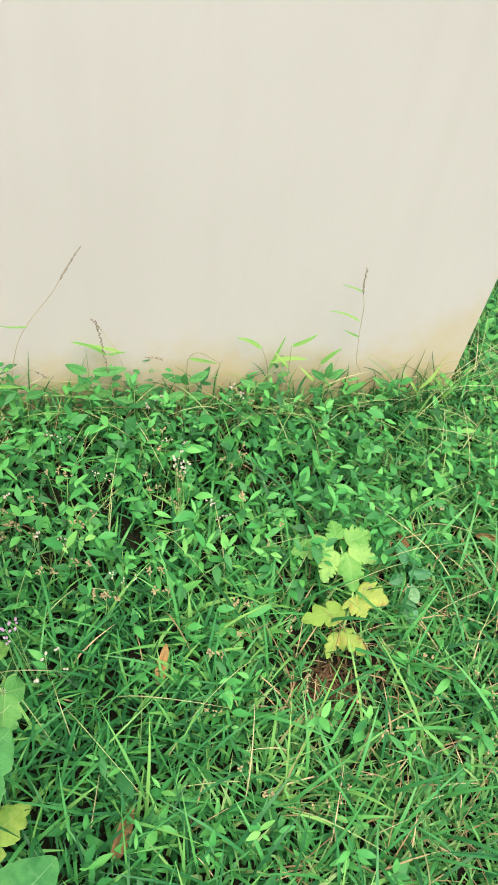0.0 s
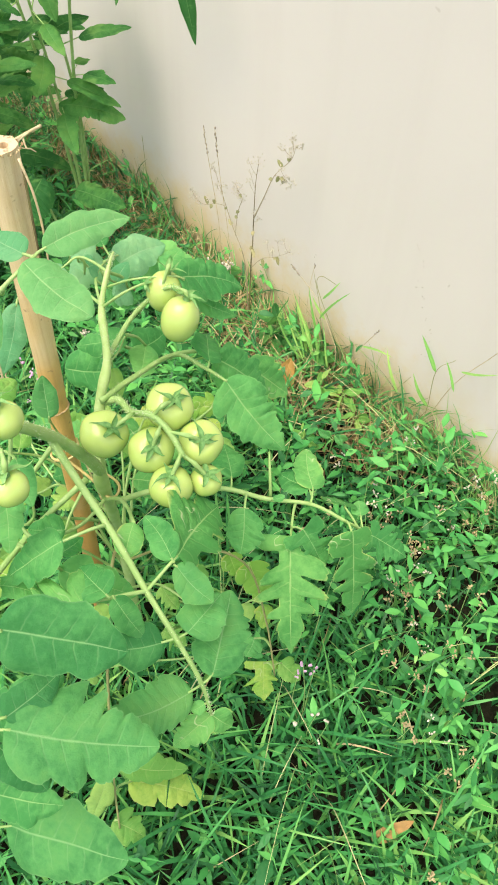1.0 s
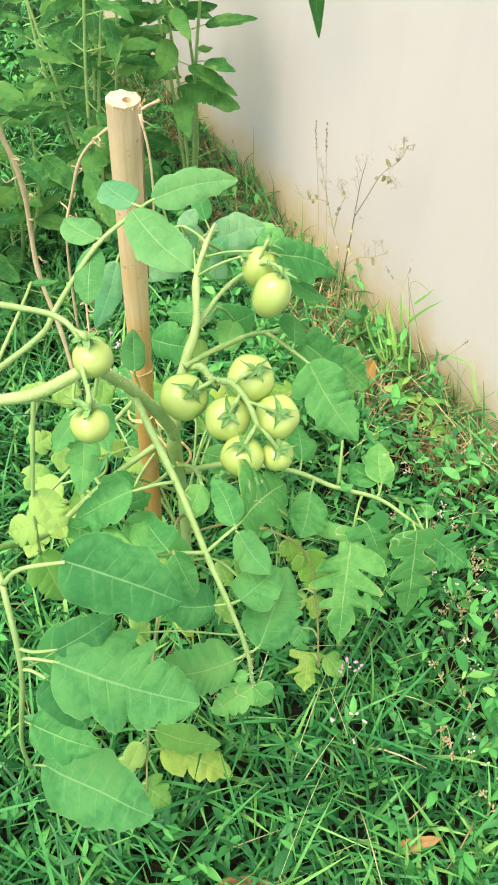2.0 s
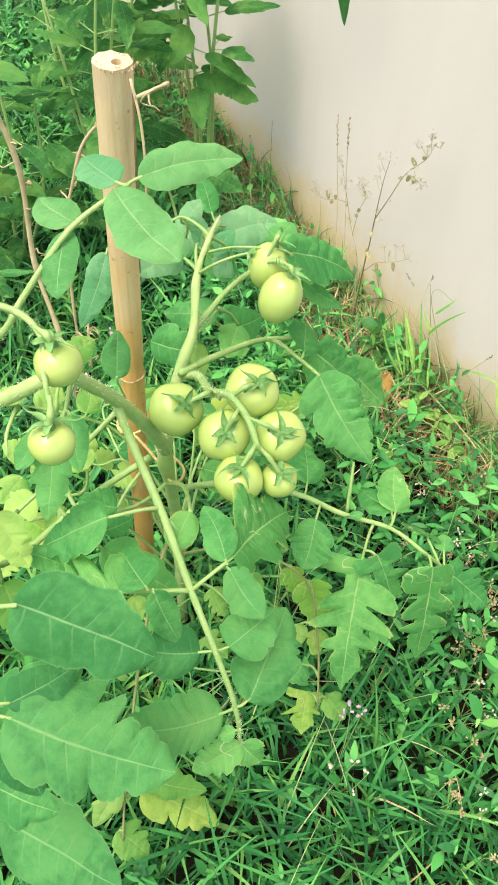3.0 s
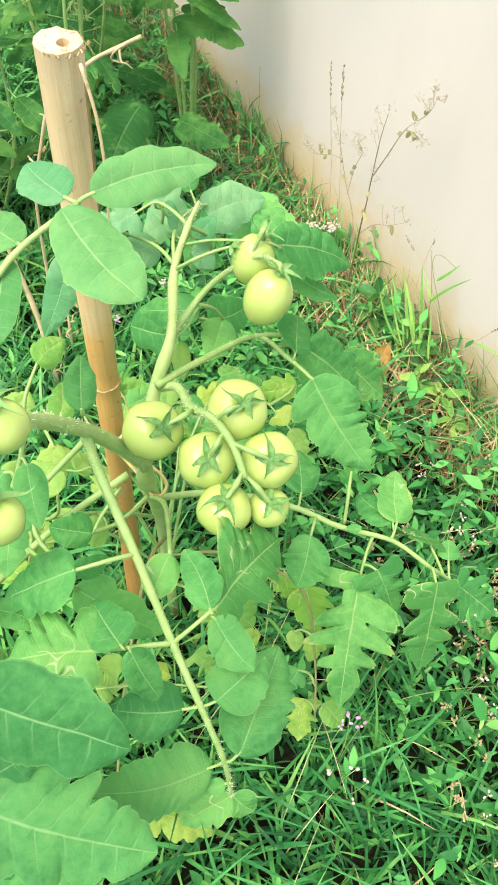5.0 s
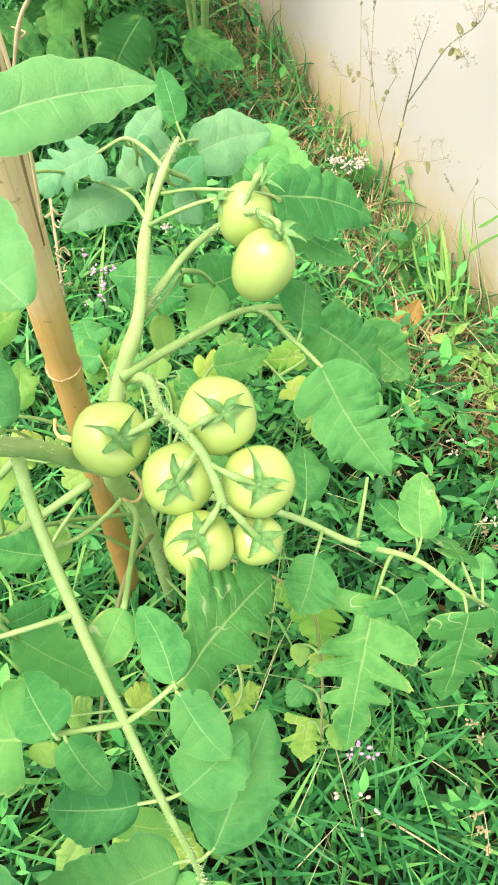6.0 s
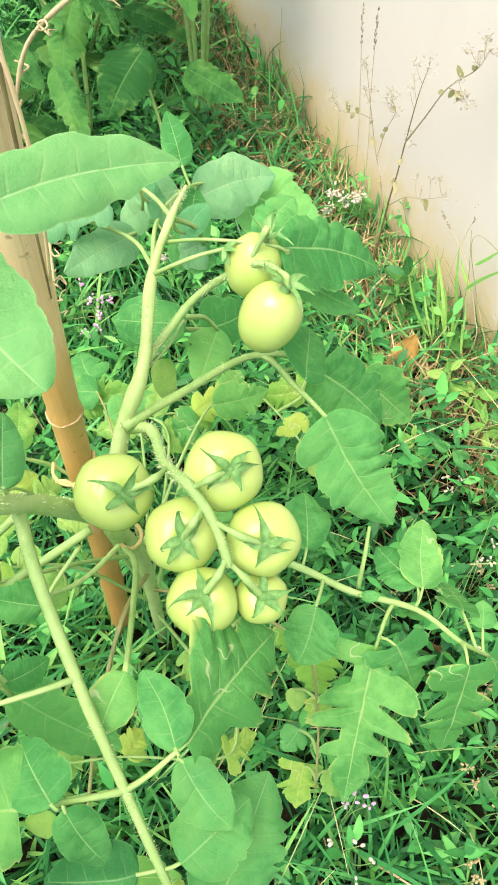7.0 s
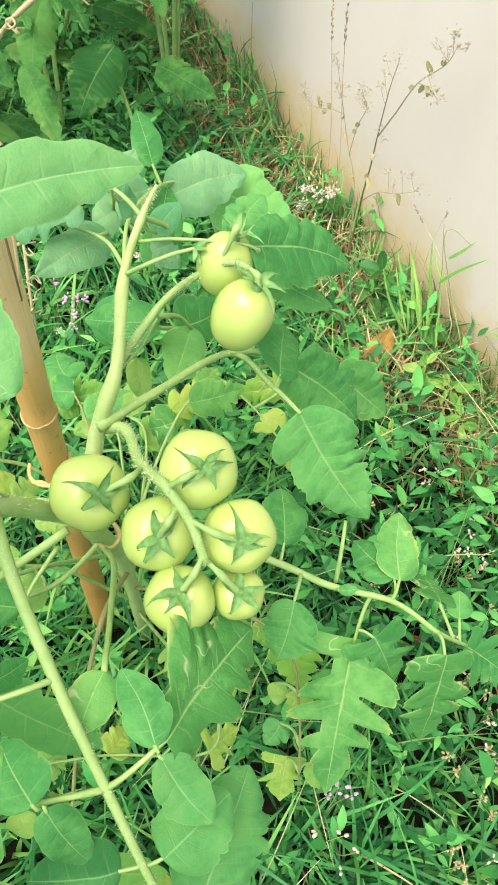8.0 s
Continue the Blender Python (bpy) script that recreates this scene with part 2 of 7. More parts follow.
def wall_material():
    n = Nodes("cream_wall_paint")
    co = n.coords()
    base = n.ramp(n.noise(1.6, 4.0), (0.3, (0.560, 0.544, 0.514)), (0.7, (0.602, 0.585, 0.553)))
    base = n.mix(n.math("MULTIPLY", n.math("SUBTRACT", n.noise(55.0, 5.0, rough=0.7), 0.5, True), 0.5, True), base, (0.60, 0.56, 0.50))
    runs = n.noise(1.0, 4.0, n.add("ShaderNodeMapping", Vector=co, Scale=(14, 14, 0.9)).outputs[0], 0.6)  # faint rain streaks
    base = n.mix(n.math("MULTIPLY", n.math("SUBTRACT", runs, 0.48, True), 0.7, True), base, (0.50, 0.47, 0.43))
    specks = n.noise(38.0, 1.0)
    base = n.mix(n.math("MULTIPLY", n.math("SUBTRACT", specks, 0.80, True), 12.0, True), base, (0.25, 0.21, 0.16))
    # mud splashed up from the soil, with a ragged upper edge
    z = n.add("ShaderNodeSeparateXYZ", Vector=co).outputs[2]
    edge = n.math("ADD", n.math("MULTIPLY", n.noise(5.0, 5.0, rough=0.65), 0.30), n.math("MULTIPLY", n.noise(26.0, 3.0), 0.10))
    xw = n.add("ShaderNodeSeparateXYZ", Vector=co).outputs[0]
    corner = n.math("MULTIPLY", n.math("ADD", xw, 0.20, True), n.math("MULTIPLY", n.noise(22.0, 4.0), 1.5))
    edge = n.math("ADD", edge, corner)
    mud = n.math("MULTIPLY", n.math("SUBTRACT", edge, n.math("MULTIPLY", z, 1.0)), 7.0, True)
    base = n.mix(n.math("MULTIPLY", mud, n.math("ADD", 0.15, n.math("MULTIPLY", n.noise(24.0, 5.0, rough=0.7), 0.75))), base, (0.56, 0.47, 0.26))
    low = n.math("MULTIPLY", n.math("SUBTRACT", n.math("MULTIPLY", n.noise(18.0, 5.0, rough=0.7), 0.31), z), 11.0, True)
    base = n.mix(n.math("MULTIPLY", low, 0.55), base, (0.58, 0.45, 0.19))
    n.bump(n.math("ADD", n.noise(140.0, 5.0, rough=0.65), n.math("MULTIPLY", n.noise(9.0, 3.0), 1.5)), 0.14, 0.002)
    return n.finish(base, 0.85, spec=0.3)


def soil_material():
    n = Nodes("soil")
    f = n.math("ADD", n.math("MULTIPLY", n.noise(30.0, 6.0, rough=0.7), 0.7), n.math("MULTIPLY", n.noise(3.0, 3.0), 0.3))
    # near-black: the shade between blades is put into the soil's colour
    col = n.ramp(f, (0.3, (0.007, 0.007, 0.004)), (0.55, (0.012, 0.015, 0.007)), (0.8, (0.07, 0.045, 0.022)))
    # short turf covers the soil further off
    xyz = n.add("ShaderNodeSeparateXYZ", Vector=n.coords())
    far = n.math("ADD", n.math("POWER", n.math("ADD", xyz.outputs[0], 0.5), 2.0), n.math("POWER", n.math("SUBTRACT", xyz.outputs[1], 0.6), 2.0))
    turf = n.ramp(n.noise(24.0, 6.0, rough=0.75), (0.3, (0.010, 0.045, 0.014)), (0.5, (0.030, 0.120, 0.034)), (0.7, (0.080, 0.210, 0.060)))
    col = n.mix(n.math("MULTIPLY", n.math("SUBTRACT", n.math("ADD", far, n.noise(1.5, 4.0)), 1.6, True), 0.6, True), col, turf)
    n.bump(n.noise(90.0, 6.0, rough=0.7), 0.8, 0.01)
    return n.finish(col, 0.95, spec=0.2)


def blade_material(name, stops, rough=0.45, through=0.3):
    """Many small blades in one mesh: a colour for each by its island."""
    n = Nodes(name)
    r = n.add("ShaderNodeNewGeometry").outputs["Random Per Island"]
    patch = n.noise(2.2, 3.0)
    f = n.math("ADD", n.math("MULTIPLY", r, 0.78), n.math("MULTIPLY", n.math("SUBTRACT", patch, 0.5), 0.7), True)
    col = n.ramp(f, *stops)
    col = n.mix(n.math("MULTIPLY", n.math("SUBTRACT", n.noise(170.0, 3.0), 0.35, True), 0.28), col, n.mix(0.5, col, (0.32, 0.52, 0.22)))
    return n.finish(col, rough, through, n.mix(0.3, col, (0.22, 0.55, 0.10)), spec=0.25)


M_NODE = stem_material("bamboo_node", (0.30, 0.18, 0.08), (0.66, 0.50, 0.28), 300.0, 0.6)
M_TOMATO = tomato_skin()
M_BAMBOO = bamboo_material()
M_WALL = wall_material()
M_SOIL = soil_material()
GRASS_STOPS = ((0.0, (0.0046, 0.07544, 0.02576)), (0.3, (0.01748, 0.1886, 0.05336)), (0.62, (0.05704, 0.3174, 0.0782)), (0.86, (0.1978, 0.4278, 0.1104)), (1.0, (0.4416, 0.4692, 0.1932)))
M_GRASS = blade_material("grass_blades", GRASS_STOPS, 0.42, 0.10)
M_GRASS_DRY = blade_material("thin_dry_grass", ((0.0, (0.01288, 0.1472, 0.04416)), (0.3, (0.05704, 0.3312, 0.0966)), (0.6, (0.161, 0.4508, 0.138)), (0.85, (0.3496, 0.5244, 0.2208)), (1.0, (0.5704, 0.4968, 0.3312))))
M_STRAW = blade_material("dry_straw", ((0.0, (0.24, 0.16, 0.08)), (0.5, (0.47, 0.36, 0.20)), (1.0, (0.66, 0.57, 0.38))), 0.8, 0.15)
M_STALKS = blade_material("pale_grass_stalks", ((0.0, (0.16, 0.34, 0.10)), (0.4, (0.36, 0.48, 0.20)), (0.7, (0.54, 0.52, 0.30)), (1.0, (0.66, 0.58, 0.40))), 0.7, 0.2)
M_STRAW_RUSTY = blade_material("rusty_dead_grass", ((0.0, (0.13, 0.075, 0.035)), (0.35, (0.36, 0.26, 0.13)), (0.7, (0.58, 0.47, 0.27)), (1.0, (0.76, 0.66, 0.42))), 0.8, 0.15)
M_LITTER = blade_material("brown_litter", ((0.0, (0.03, 0.018, 0.010)), (0.5, (0.10, 0.055, 0.028)), (1.0, (0.26, 0.17, 0.09))), 0.8, 0.05)
M_HERB = blade_material("herb_leaves", ((0.0, (0.00828, 0.115, 0.03312)), (0.4, (0.03312, 0.276, 0.0644)), (0.75, (0.0966, 0.414, 0.0966)), (1.0, (0.3312, 0.552, 0.1564))), 0.5, 0.11)

# ---- helpers of the place ----
ORIGIN = {}


def thing(name, at, label, category, group="", kind=""):
    """An Empty at a thing's base."""
    ob = new(name)
    ob.location = at
    ob.empty_display_size = 0.02
    ORIGIN[ob.name] = Vector(at)
    return tagged(ob, label, category, group, kind)


def part(name, mesh, material, parent=None, label="", at=None):
    """One mesh object under a thing or a part; mesh: a bmesh or (vertices, faces[, uvs]) in world metres."""
    origin = Vector(at) if at is not None else (ORIGIN[parent.name] if parent else Vector((0, 0, 0)))
    me = bpy.data.meshes.new(name)
    if isinstance(mesh, bmesh.types.BMesh):
        bmesh.ops.translate(mesh, verts=mesh.verts, vec=-origin)
        mesh.to_mesh(me)
        mesh.free()
    else:
        v, f = mesh[0], mesh[1]
        me.from_pydata([tuple(Vector(p) - origin) for p in v], [], f)
        if len(mesh) > 2:
            layer = me.uv_layers.new(name="UVMap")
            for loop in me.loops:
                layer.data[loop.index].uv = mesh[2][loop.vertex_index]
    for p in me.polygons:
        p.use_smooth = True
    me.materials.append(material)
    ob = new(name, me)
    ORIGIN[ob.name] = origin
    if parent:
        ob.parent = parent
        ob.location = origin - ORIGIN[parent.name]
    else:
        ob.location = origin
    return tagged(ob, label)


def spline(points, steps=6):
    """Catmull-Rom through points."""
    p = [Vector(q) for q in points]
    p = [p[0] * 2 - p[1], *p, p[-1] * 2 - p[-2]]
    out = []
    for i in range(1, len(p) - 2):
        a, b, c, d = p[i - 1], p[i], p[i + 1], p[i + 2]
        for k in range(steps):
            t = k / steps
            out.append(0.5 * (2 * b + (c - a) * t + (2 * a - 5 * b + 4 * c - d) * t * t + (3 * b - a - 3 * c + d) * t ** 3))
    out.append(p[-2])
    return out


def tube(points, r0, r1=None, sides=8, steps=6, knots=(), seed=0):
    """A tapered, slightly uneven tube through points: vertices and faces."""
    radii = r0 if isinstance(r0, (list, tuple)) else (r0, r1)
    line = spline(points, steps) if len(points) > 2 else [Vector(points[0]).lerp(Vector(points[1]), k / 4) for k in range(5)]
    rng = random.Random(seed)
    v, f = [], []
    n = len(line)
    side = None
    for i, p in enumerate(line):
        t = (line[min(i + 1, n - 1)] - line[max(i - 1, 0)]).normalized()
        if side is None:
            side = t.orthogonal().normalized()
        side = (side - t * side.dot(t)).normalized()
        up = t.cross(side)
        s = i / (n - 1)
        q = s * (len(radii) - 1)
        k0 = min(int(q), len(radii) - 2)
        r = radii[k0] + (radii[k0 + 1] - radii[k0]) * (q - k0)
        r *= 1 + 0.05 * rng.uniform(-1, 1) + sum(0.28 * math.exp(-((s - k) / 0.025) ** 2) for k in knots)
        for j in range(sides):
            a = 2 * math.pi * j / sides
            v.append(p + (side * math.cos(a) + up * math.sin(a)) * r)
    for i in range(n - 1):
        for j in range(sides):
            k = (j + 1) % sides
            f.append((i * sides + j, i * sides + k, (i + 1) * sides + k, (i + 1) * sides + j))
    f.append(tuple(range(sides - 1, -1, -1)))
    f.append(tuple(range((n - 1) * sides, n * sides)))
    return v, f


def joined(*meshes):
    v, f = [], []
    for m in meshes:
        o = len(v)
        v += list(m[0])
        f += [tuple(i + o for i in q) for q in m[1]]
    return v, f


def hairs(points, radius, count, length, seed, end=None):
    """Fine spreading hairs along a line."""
    line = spline(points, 10)
    rng = random.Random(seed)
    v, f = [], []
    for _ in range(count * 2):
        i = rng.randrange(len(line) - 1)
        t = (line[i + 1] - line[i])
        p = line[i] + t * rng.random()
        t = t.normalized()
        a = rng.uniform(0, 2 * math.pi)
        s = t.orthogonal().normalized()
        d = s * math.cos(a) + t.cross(s) * math.sin(a)
        w = t.cross(d) * 0.00024
        b = p + d * (radius + ((radius if end is None else end) - radius) * i / len(line)) * 0.9
        o = len(v)
        v += [b - w, b + w, b + (d + t * rng.uniform(-0.3, 0.3)) * 1.25 * length * rng.uniform(0.5, 1.2)]
        f.append((o, o + 1, o + 2))
    return v, f


COLUMNS = (-1.0, -0.9, -0.74, -0.55, -0.36, -0.18, -0.05, 0.0, 0.05, 0.18, 0.36, 0.55, 0.74, 0.9, 1.0)


def lean_at(s):
    """How far the side veins point forward: square to the midrib at the base, then forward, less so towards the tip."""
    return (1 - s) ** 0.7 * (1.15 * min(1.0, s / 0.26) - 0.15)


def leaf_sheet(base, tip, width, margins, facing, veins, sweep, fold, droop, seed, rows, twist=0.0, ripple=0.05, quilt=1.0):
    """A leaf in one sheet from base to tip. margins: for each side a function of the place along the midrib, giving the half width from 0 to 1.
    Rows follow the side veins, which point forward by sweep; the blade swells between them, ripples and sags."""
    base, tip = Vector(base), Vector(tip)
    axis = tip - base
    length = axis.length
    axis.normalize()
    normal = Vector(facing)
    normal = (normal - axis * normal.dot(axis)).normalized()
    if twist:
        normal = Matrix.Rotation(radians(twist), 3, axis) @ normal
    side = axis.cross(normal)
    rng = random.Random(seed)
    bend = rng.uniform(-0.06, 0.06)
    ph, ph2 = rng.uniform(0, 6.28), rng.uniform(0, 6.28)
    lag = rng.uniform(0.2, 0.5)
    at = Vector((rng.uniform(0, 50), rng.uniform(0, 50), rng.uniform(0, 50)))
    v, f, uv = [], [], []
    for i in range(rows + 1):
        s = i / rows
        half = (margins[0](s), margins[1](s))
        curve = bend * math.sin(math.pi * s) * length
        for u in COLUMNS:
            k = 0 if u < 0 else 1
            w = half[k]
            x = u * w * width * 0.5
            phase = s * veins + lag * k
            swell = math.sin(math.pi * phase) ** 2 * math.sin(math.pi * min(1.0, abs(u) * 1.02)) * quilt * 0.011 * width
            h = fold * abs(x) * (1 - 0.35 * abs(u)) - droop * length * s * s
            h += ripple * width * math.sin(s * 8 + ph + abs(u) * 2.2 + k * ph2) * abs(u) * w
            h += swell - 0.10 * width * abs(u) ** 3 * w
            here = base + axis * (s * length + sweep * abs(x) * lean_at(s)) + side * (x + curve)
            h += width * 0.05 * noise.noise(here * (2.2 / max(width, 0.01)) + at)
            v.append(here + normal * h)
            uv.append((0.5 + 0.5 * u, phase / 10))
    c = len(COLUMNS)
    for i in range(rows):
        for j in range(c - 1):
            f.append((i * c + j, i * c + j + 1, (i + 1) * c + j + 1, (i + 1) * c + j))
    return v, f, uv


def blade(base, tip, width, facing=(0.42, -0.08, 1.0), lobes=3, depth=0.22, fold=0.14, droop=0.10, seed=0, widest=0.36, rows=0, twist=0.0, ripple=0.05, blunt=0.72, quilt=1.0):
    """A leaf blade from base to tip: an irregularly lobed and toothed margin, folded along its midrib, drooping and rippled.
    depth: how far the clefts between lobes cut in; blunt: small for a rounded end, 1 for a straight taper."""
    rng = random.Random(seed * 7 + 3)
    sweep = 0.55 + 0.4 * depth * bool(lobes)
    shift = sweep * width * 0.5 / (Vector(tip) - Vector(base)).length

    def outline(a):
        if a < widest:
            return (1 - (1 - a / widest) ** 2.2) ** 0.5
        q = min(1.0, (a - widest) / (1 - widest))
        return (1 - blunt) * (1 - q ** 2.3) ** 0.5 + blunt * (math.cos(0.5 * math.pi * q ** 1.15) ** 0.95)

    def margin():
        cuts = [0.0]  # where one lobe ends and the next begins
        while lobes and cuts[-1] < 1.0:
            cuts.append(cuts[-1] + rng.uniform(0.5, 1.5) / (lobes + 0.5))
        size = [rng.uniform(0.84, 1.10) for _ in cuts]
        deep = [rng.uniform(0.35, 1.25) for _ in cuts]
        wave, teeth, step = rng.uniform(0, 40), rng.uniform(0, 1), rng.uniform(1.8, 2.6) * (lobes + 1)

        def half(s):
            env = 0.5
            for _ in range(7):  # the rows lean forward: take the width where this one ends
                env = 0.5 * env + 0.5 * outline(max(0.0, s + shift * env * lean_at(s)))
            env = max(env, 0.35 * (s < 0.15)) * min(1.0, 0.1 + 40 * s)
            for i in range(len(cuts) - 1):
                if cuts[i] <= s < cuts[i + 1]:
                    p = ((s - cuts[i]) / (cuts[i + 1] - cuts[i])) ** 1.25
                    fade = 1.0 if s < 0.75 else max(0.2, 1 - (s - 0.75) * 3.0)
                    cleft = deep[i] + (deep[i + 1] - deep[i]) * p
                    env *= (1 - depth * 1.3 * cleft * (1 - math.sin(math.pi * p) ** 0.62) * fade * min(1.0, 6 * s)) * (1 + (size[i] - 1) * fade * math.sin(math.pi * p))
            if lobes:  # small teeth on the lobes
                env *= 1 - 0.22 * depth * (1 - ((s + 0.02 * noise.noise((s * 12, wave, 2))) * step + teeth) % 1.0) ** 1.5 * min(1.0, 5 * s)
            env *= 1 + 0.07 * noise.noise((s * 7, wave, 0)) + 0.03 * noise.noise((s * 26, wave, 5))
            return max(env, 0.012)

        return half

    n = rows or (70 if lobes else 34)
    return leaf_sheet(base, tip, width, (margin(), margin()), facing, max(5.0, lobes + 2.0), sweep, fold, droop, seed, max(n, 13 * lobes), twist, ripple, quilt)


def pinnate(base, tip, width, pairs=((0.10, 0.8, 62), (0.30, 1.0, 55), (0.50, 0.8, 48)), core=0.5, seed=0, facing=(0.42, -0.08, 1.0), droop=0.10, fold=0.12, ripple=0.06, twist=0.0, arms=None):
    """A deeply cut leaf in one sheet: a toothed middle with rounded side lobes. pairs: place along the midrib, size, angle to it;
    arms, in place of pairs: for the side to the left of its growth and the one to the right, rows of place, reach and half span."""
    rng = random.Random(seed * 11 + 5)

    def margin(given):
        some = given or [(max(0.04, p + rng.uniform(-0.04, 0.04)), k * rng.uniform(0.82, 1.10), rng.uniform(0.080, 0.105)) for p, k, _ in pairs]
        tooth = rng.uniform(0, 1)

        def half(s):
            last = some[-1][0] + some[-1][2]
            if s > last:
                q = (s - last) / (1 - last)
                env = core * (0.62 + 0.45 * math.sin(math.pi * min(1.0, q * 1.15)) * (q < 0.87)) * (1 - q) ** 0.6
                env *= 1 - 0.16 * (1 - (q * 2.6 + tooth) % 1.0) ** 1.6
            else:
                env = core * (0.62 if s > 0.1 else 0.25 + 3.7 * s)
            for p, k, wide in some:
                q = (s - p) / wide
                if abs(q) < 1:
                    env = max(env, k * (1 - abs(q) ** 2.6) ** 0.62 * (1 - 0.08 * (1 - (q * 2.2 + tooth) % 1.0)))
            return max(env, 0.012)

        return half

    lean = 1 / math.tan(radians(sum(a for *_, a in pairs) / len(pairs)))
    sides = arms or (None, None)
    return leaf_sheet(base, tip, width, (margin(sides[0]), margin(sides[1])), facing, len(pairs) + 4.0, lean, fold, droop, seed, 120, twist, ripple)


# ---- ground and wall ----
WALL_END, WALL_ANGLE = Vector((0.414, 1.237, 0.0)), 18.56
WALL_ALONG = Vector((math.cos(radians(WALL_ANGLE)), math.sin(radians(WALL_ANGLE)), 0))
WALL_OUT = Vector((WALL_ALONG.y, -WALL_ALONG.x, 0))


def wall_gap(x, y):
    """Distance in front of the wall's face."""
    return (x - WALL_END.x) * WALL_OUT.x + (y - WALL_END.y) * WALL_OUT.y


def along(x, y):
    return (x - WALL_END.x) * WALL_ALONG.x + (y - WALL_END.y) * WALL_ALONG.y


def lie(x, y):
    """The ground's height."""
    return 0.012 * np.sin(x * 5.1 + 1.0) * np.cos(y * 4.3) + 0.006 * np.sin(x * 17.0 + y * 13.0)


def build_ground():
    xs = np.concatenate([[-150, -40, -12], np.arange(-4, 2.51, 0.06), [8, 40, 150]])
    ys = np.concatenate([[-150, -40, -10], np.arange(-2, 3.01, 0.06), [10, 40, 150]])
    v = [(x, y, float(lie(x, y)) if abs(x) < 6 and abs(y) < 6 else 0.0) for y in ys for x in xs]
    w = len(xs)
    f = [(j * w + i, j * w + i + 1, (j + 1) * w + i + 1, (j + 1) * w + i) for j in range(len(ys) - 1) for i in range(w - 1)]
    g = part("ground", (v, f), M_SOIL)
    tagged(g, "soil under grass and weeds, its colour darkened for the shade in the gaps", "ground", kind="structure")


def build_wall():
    bm = bmesh.new()
    length, thick, high = 7.0, 0.16, 2.3
    bmesh.ops.create_cube(bm, size=1.0)
    for v in bm.verts:
        v.co = Vector(((v.co.x - 0.5) * length, (v.co.y + 0.5) * thick, (v.co.z + 0.5) * (high + 0.2) - 0.2))
    bmesh.ops.bevel(bm, geom=[e for e in bm.edges if abs(e.verts[0].co.z - e.verts[1].co.z) > 1], offset=0.008, segments=3, affect="EDGES")
    me = bpy.data.meshes.new("wall_north")
    bm.to_mesh(me)
    bm.free()
    me.materials.append(M_WALL)
    ob = new("wall_north", me)
    ob.matrix_world = Matrix.Translation(WALL_END) @ pose(0, 0, 0, 0, 0, WALL_ANGLE)
    tagged(ob, "cream painted plaster wall with mud splashes along its foot", "wall", kind="structure")


build_ground()
build_wall()


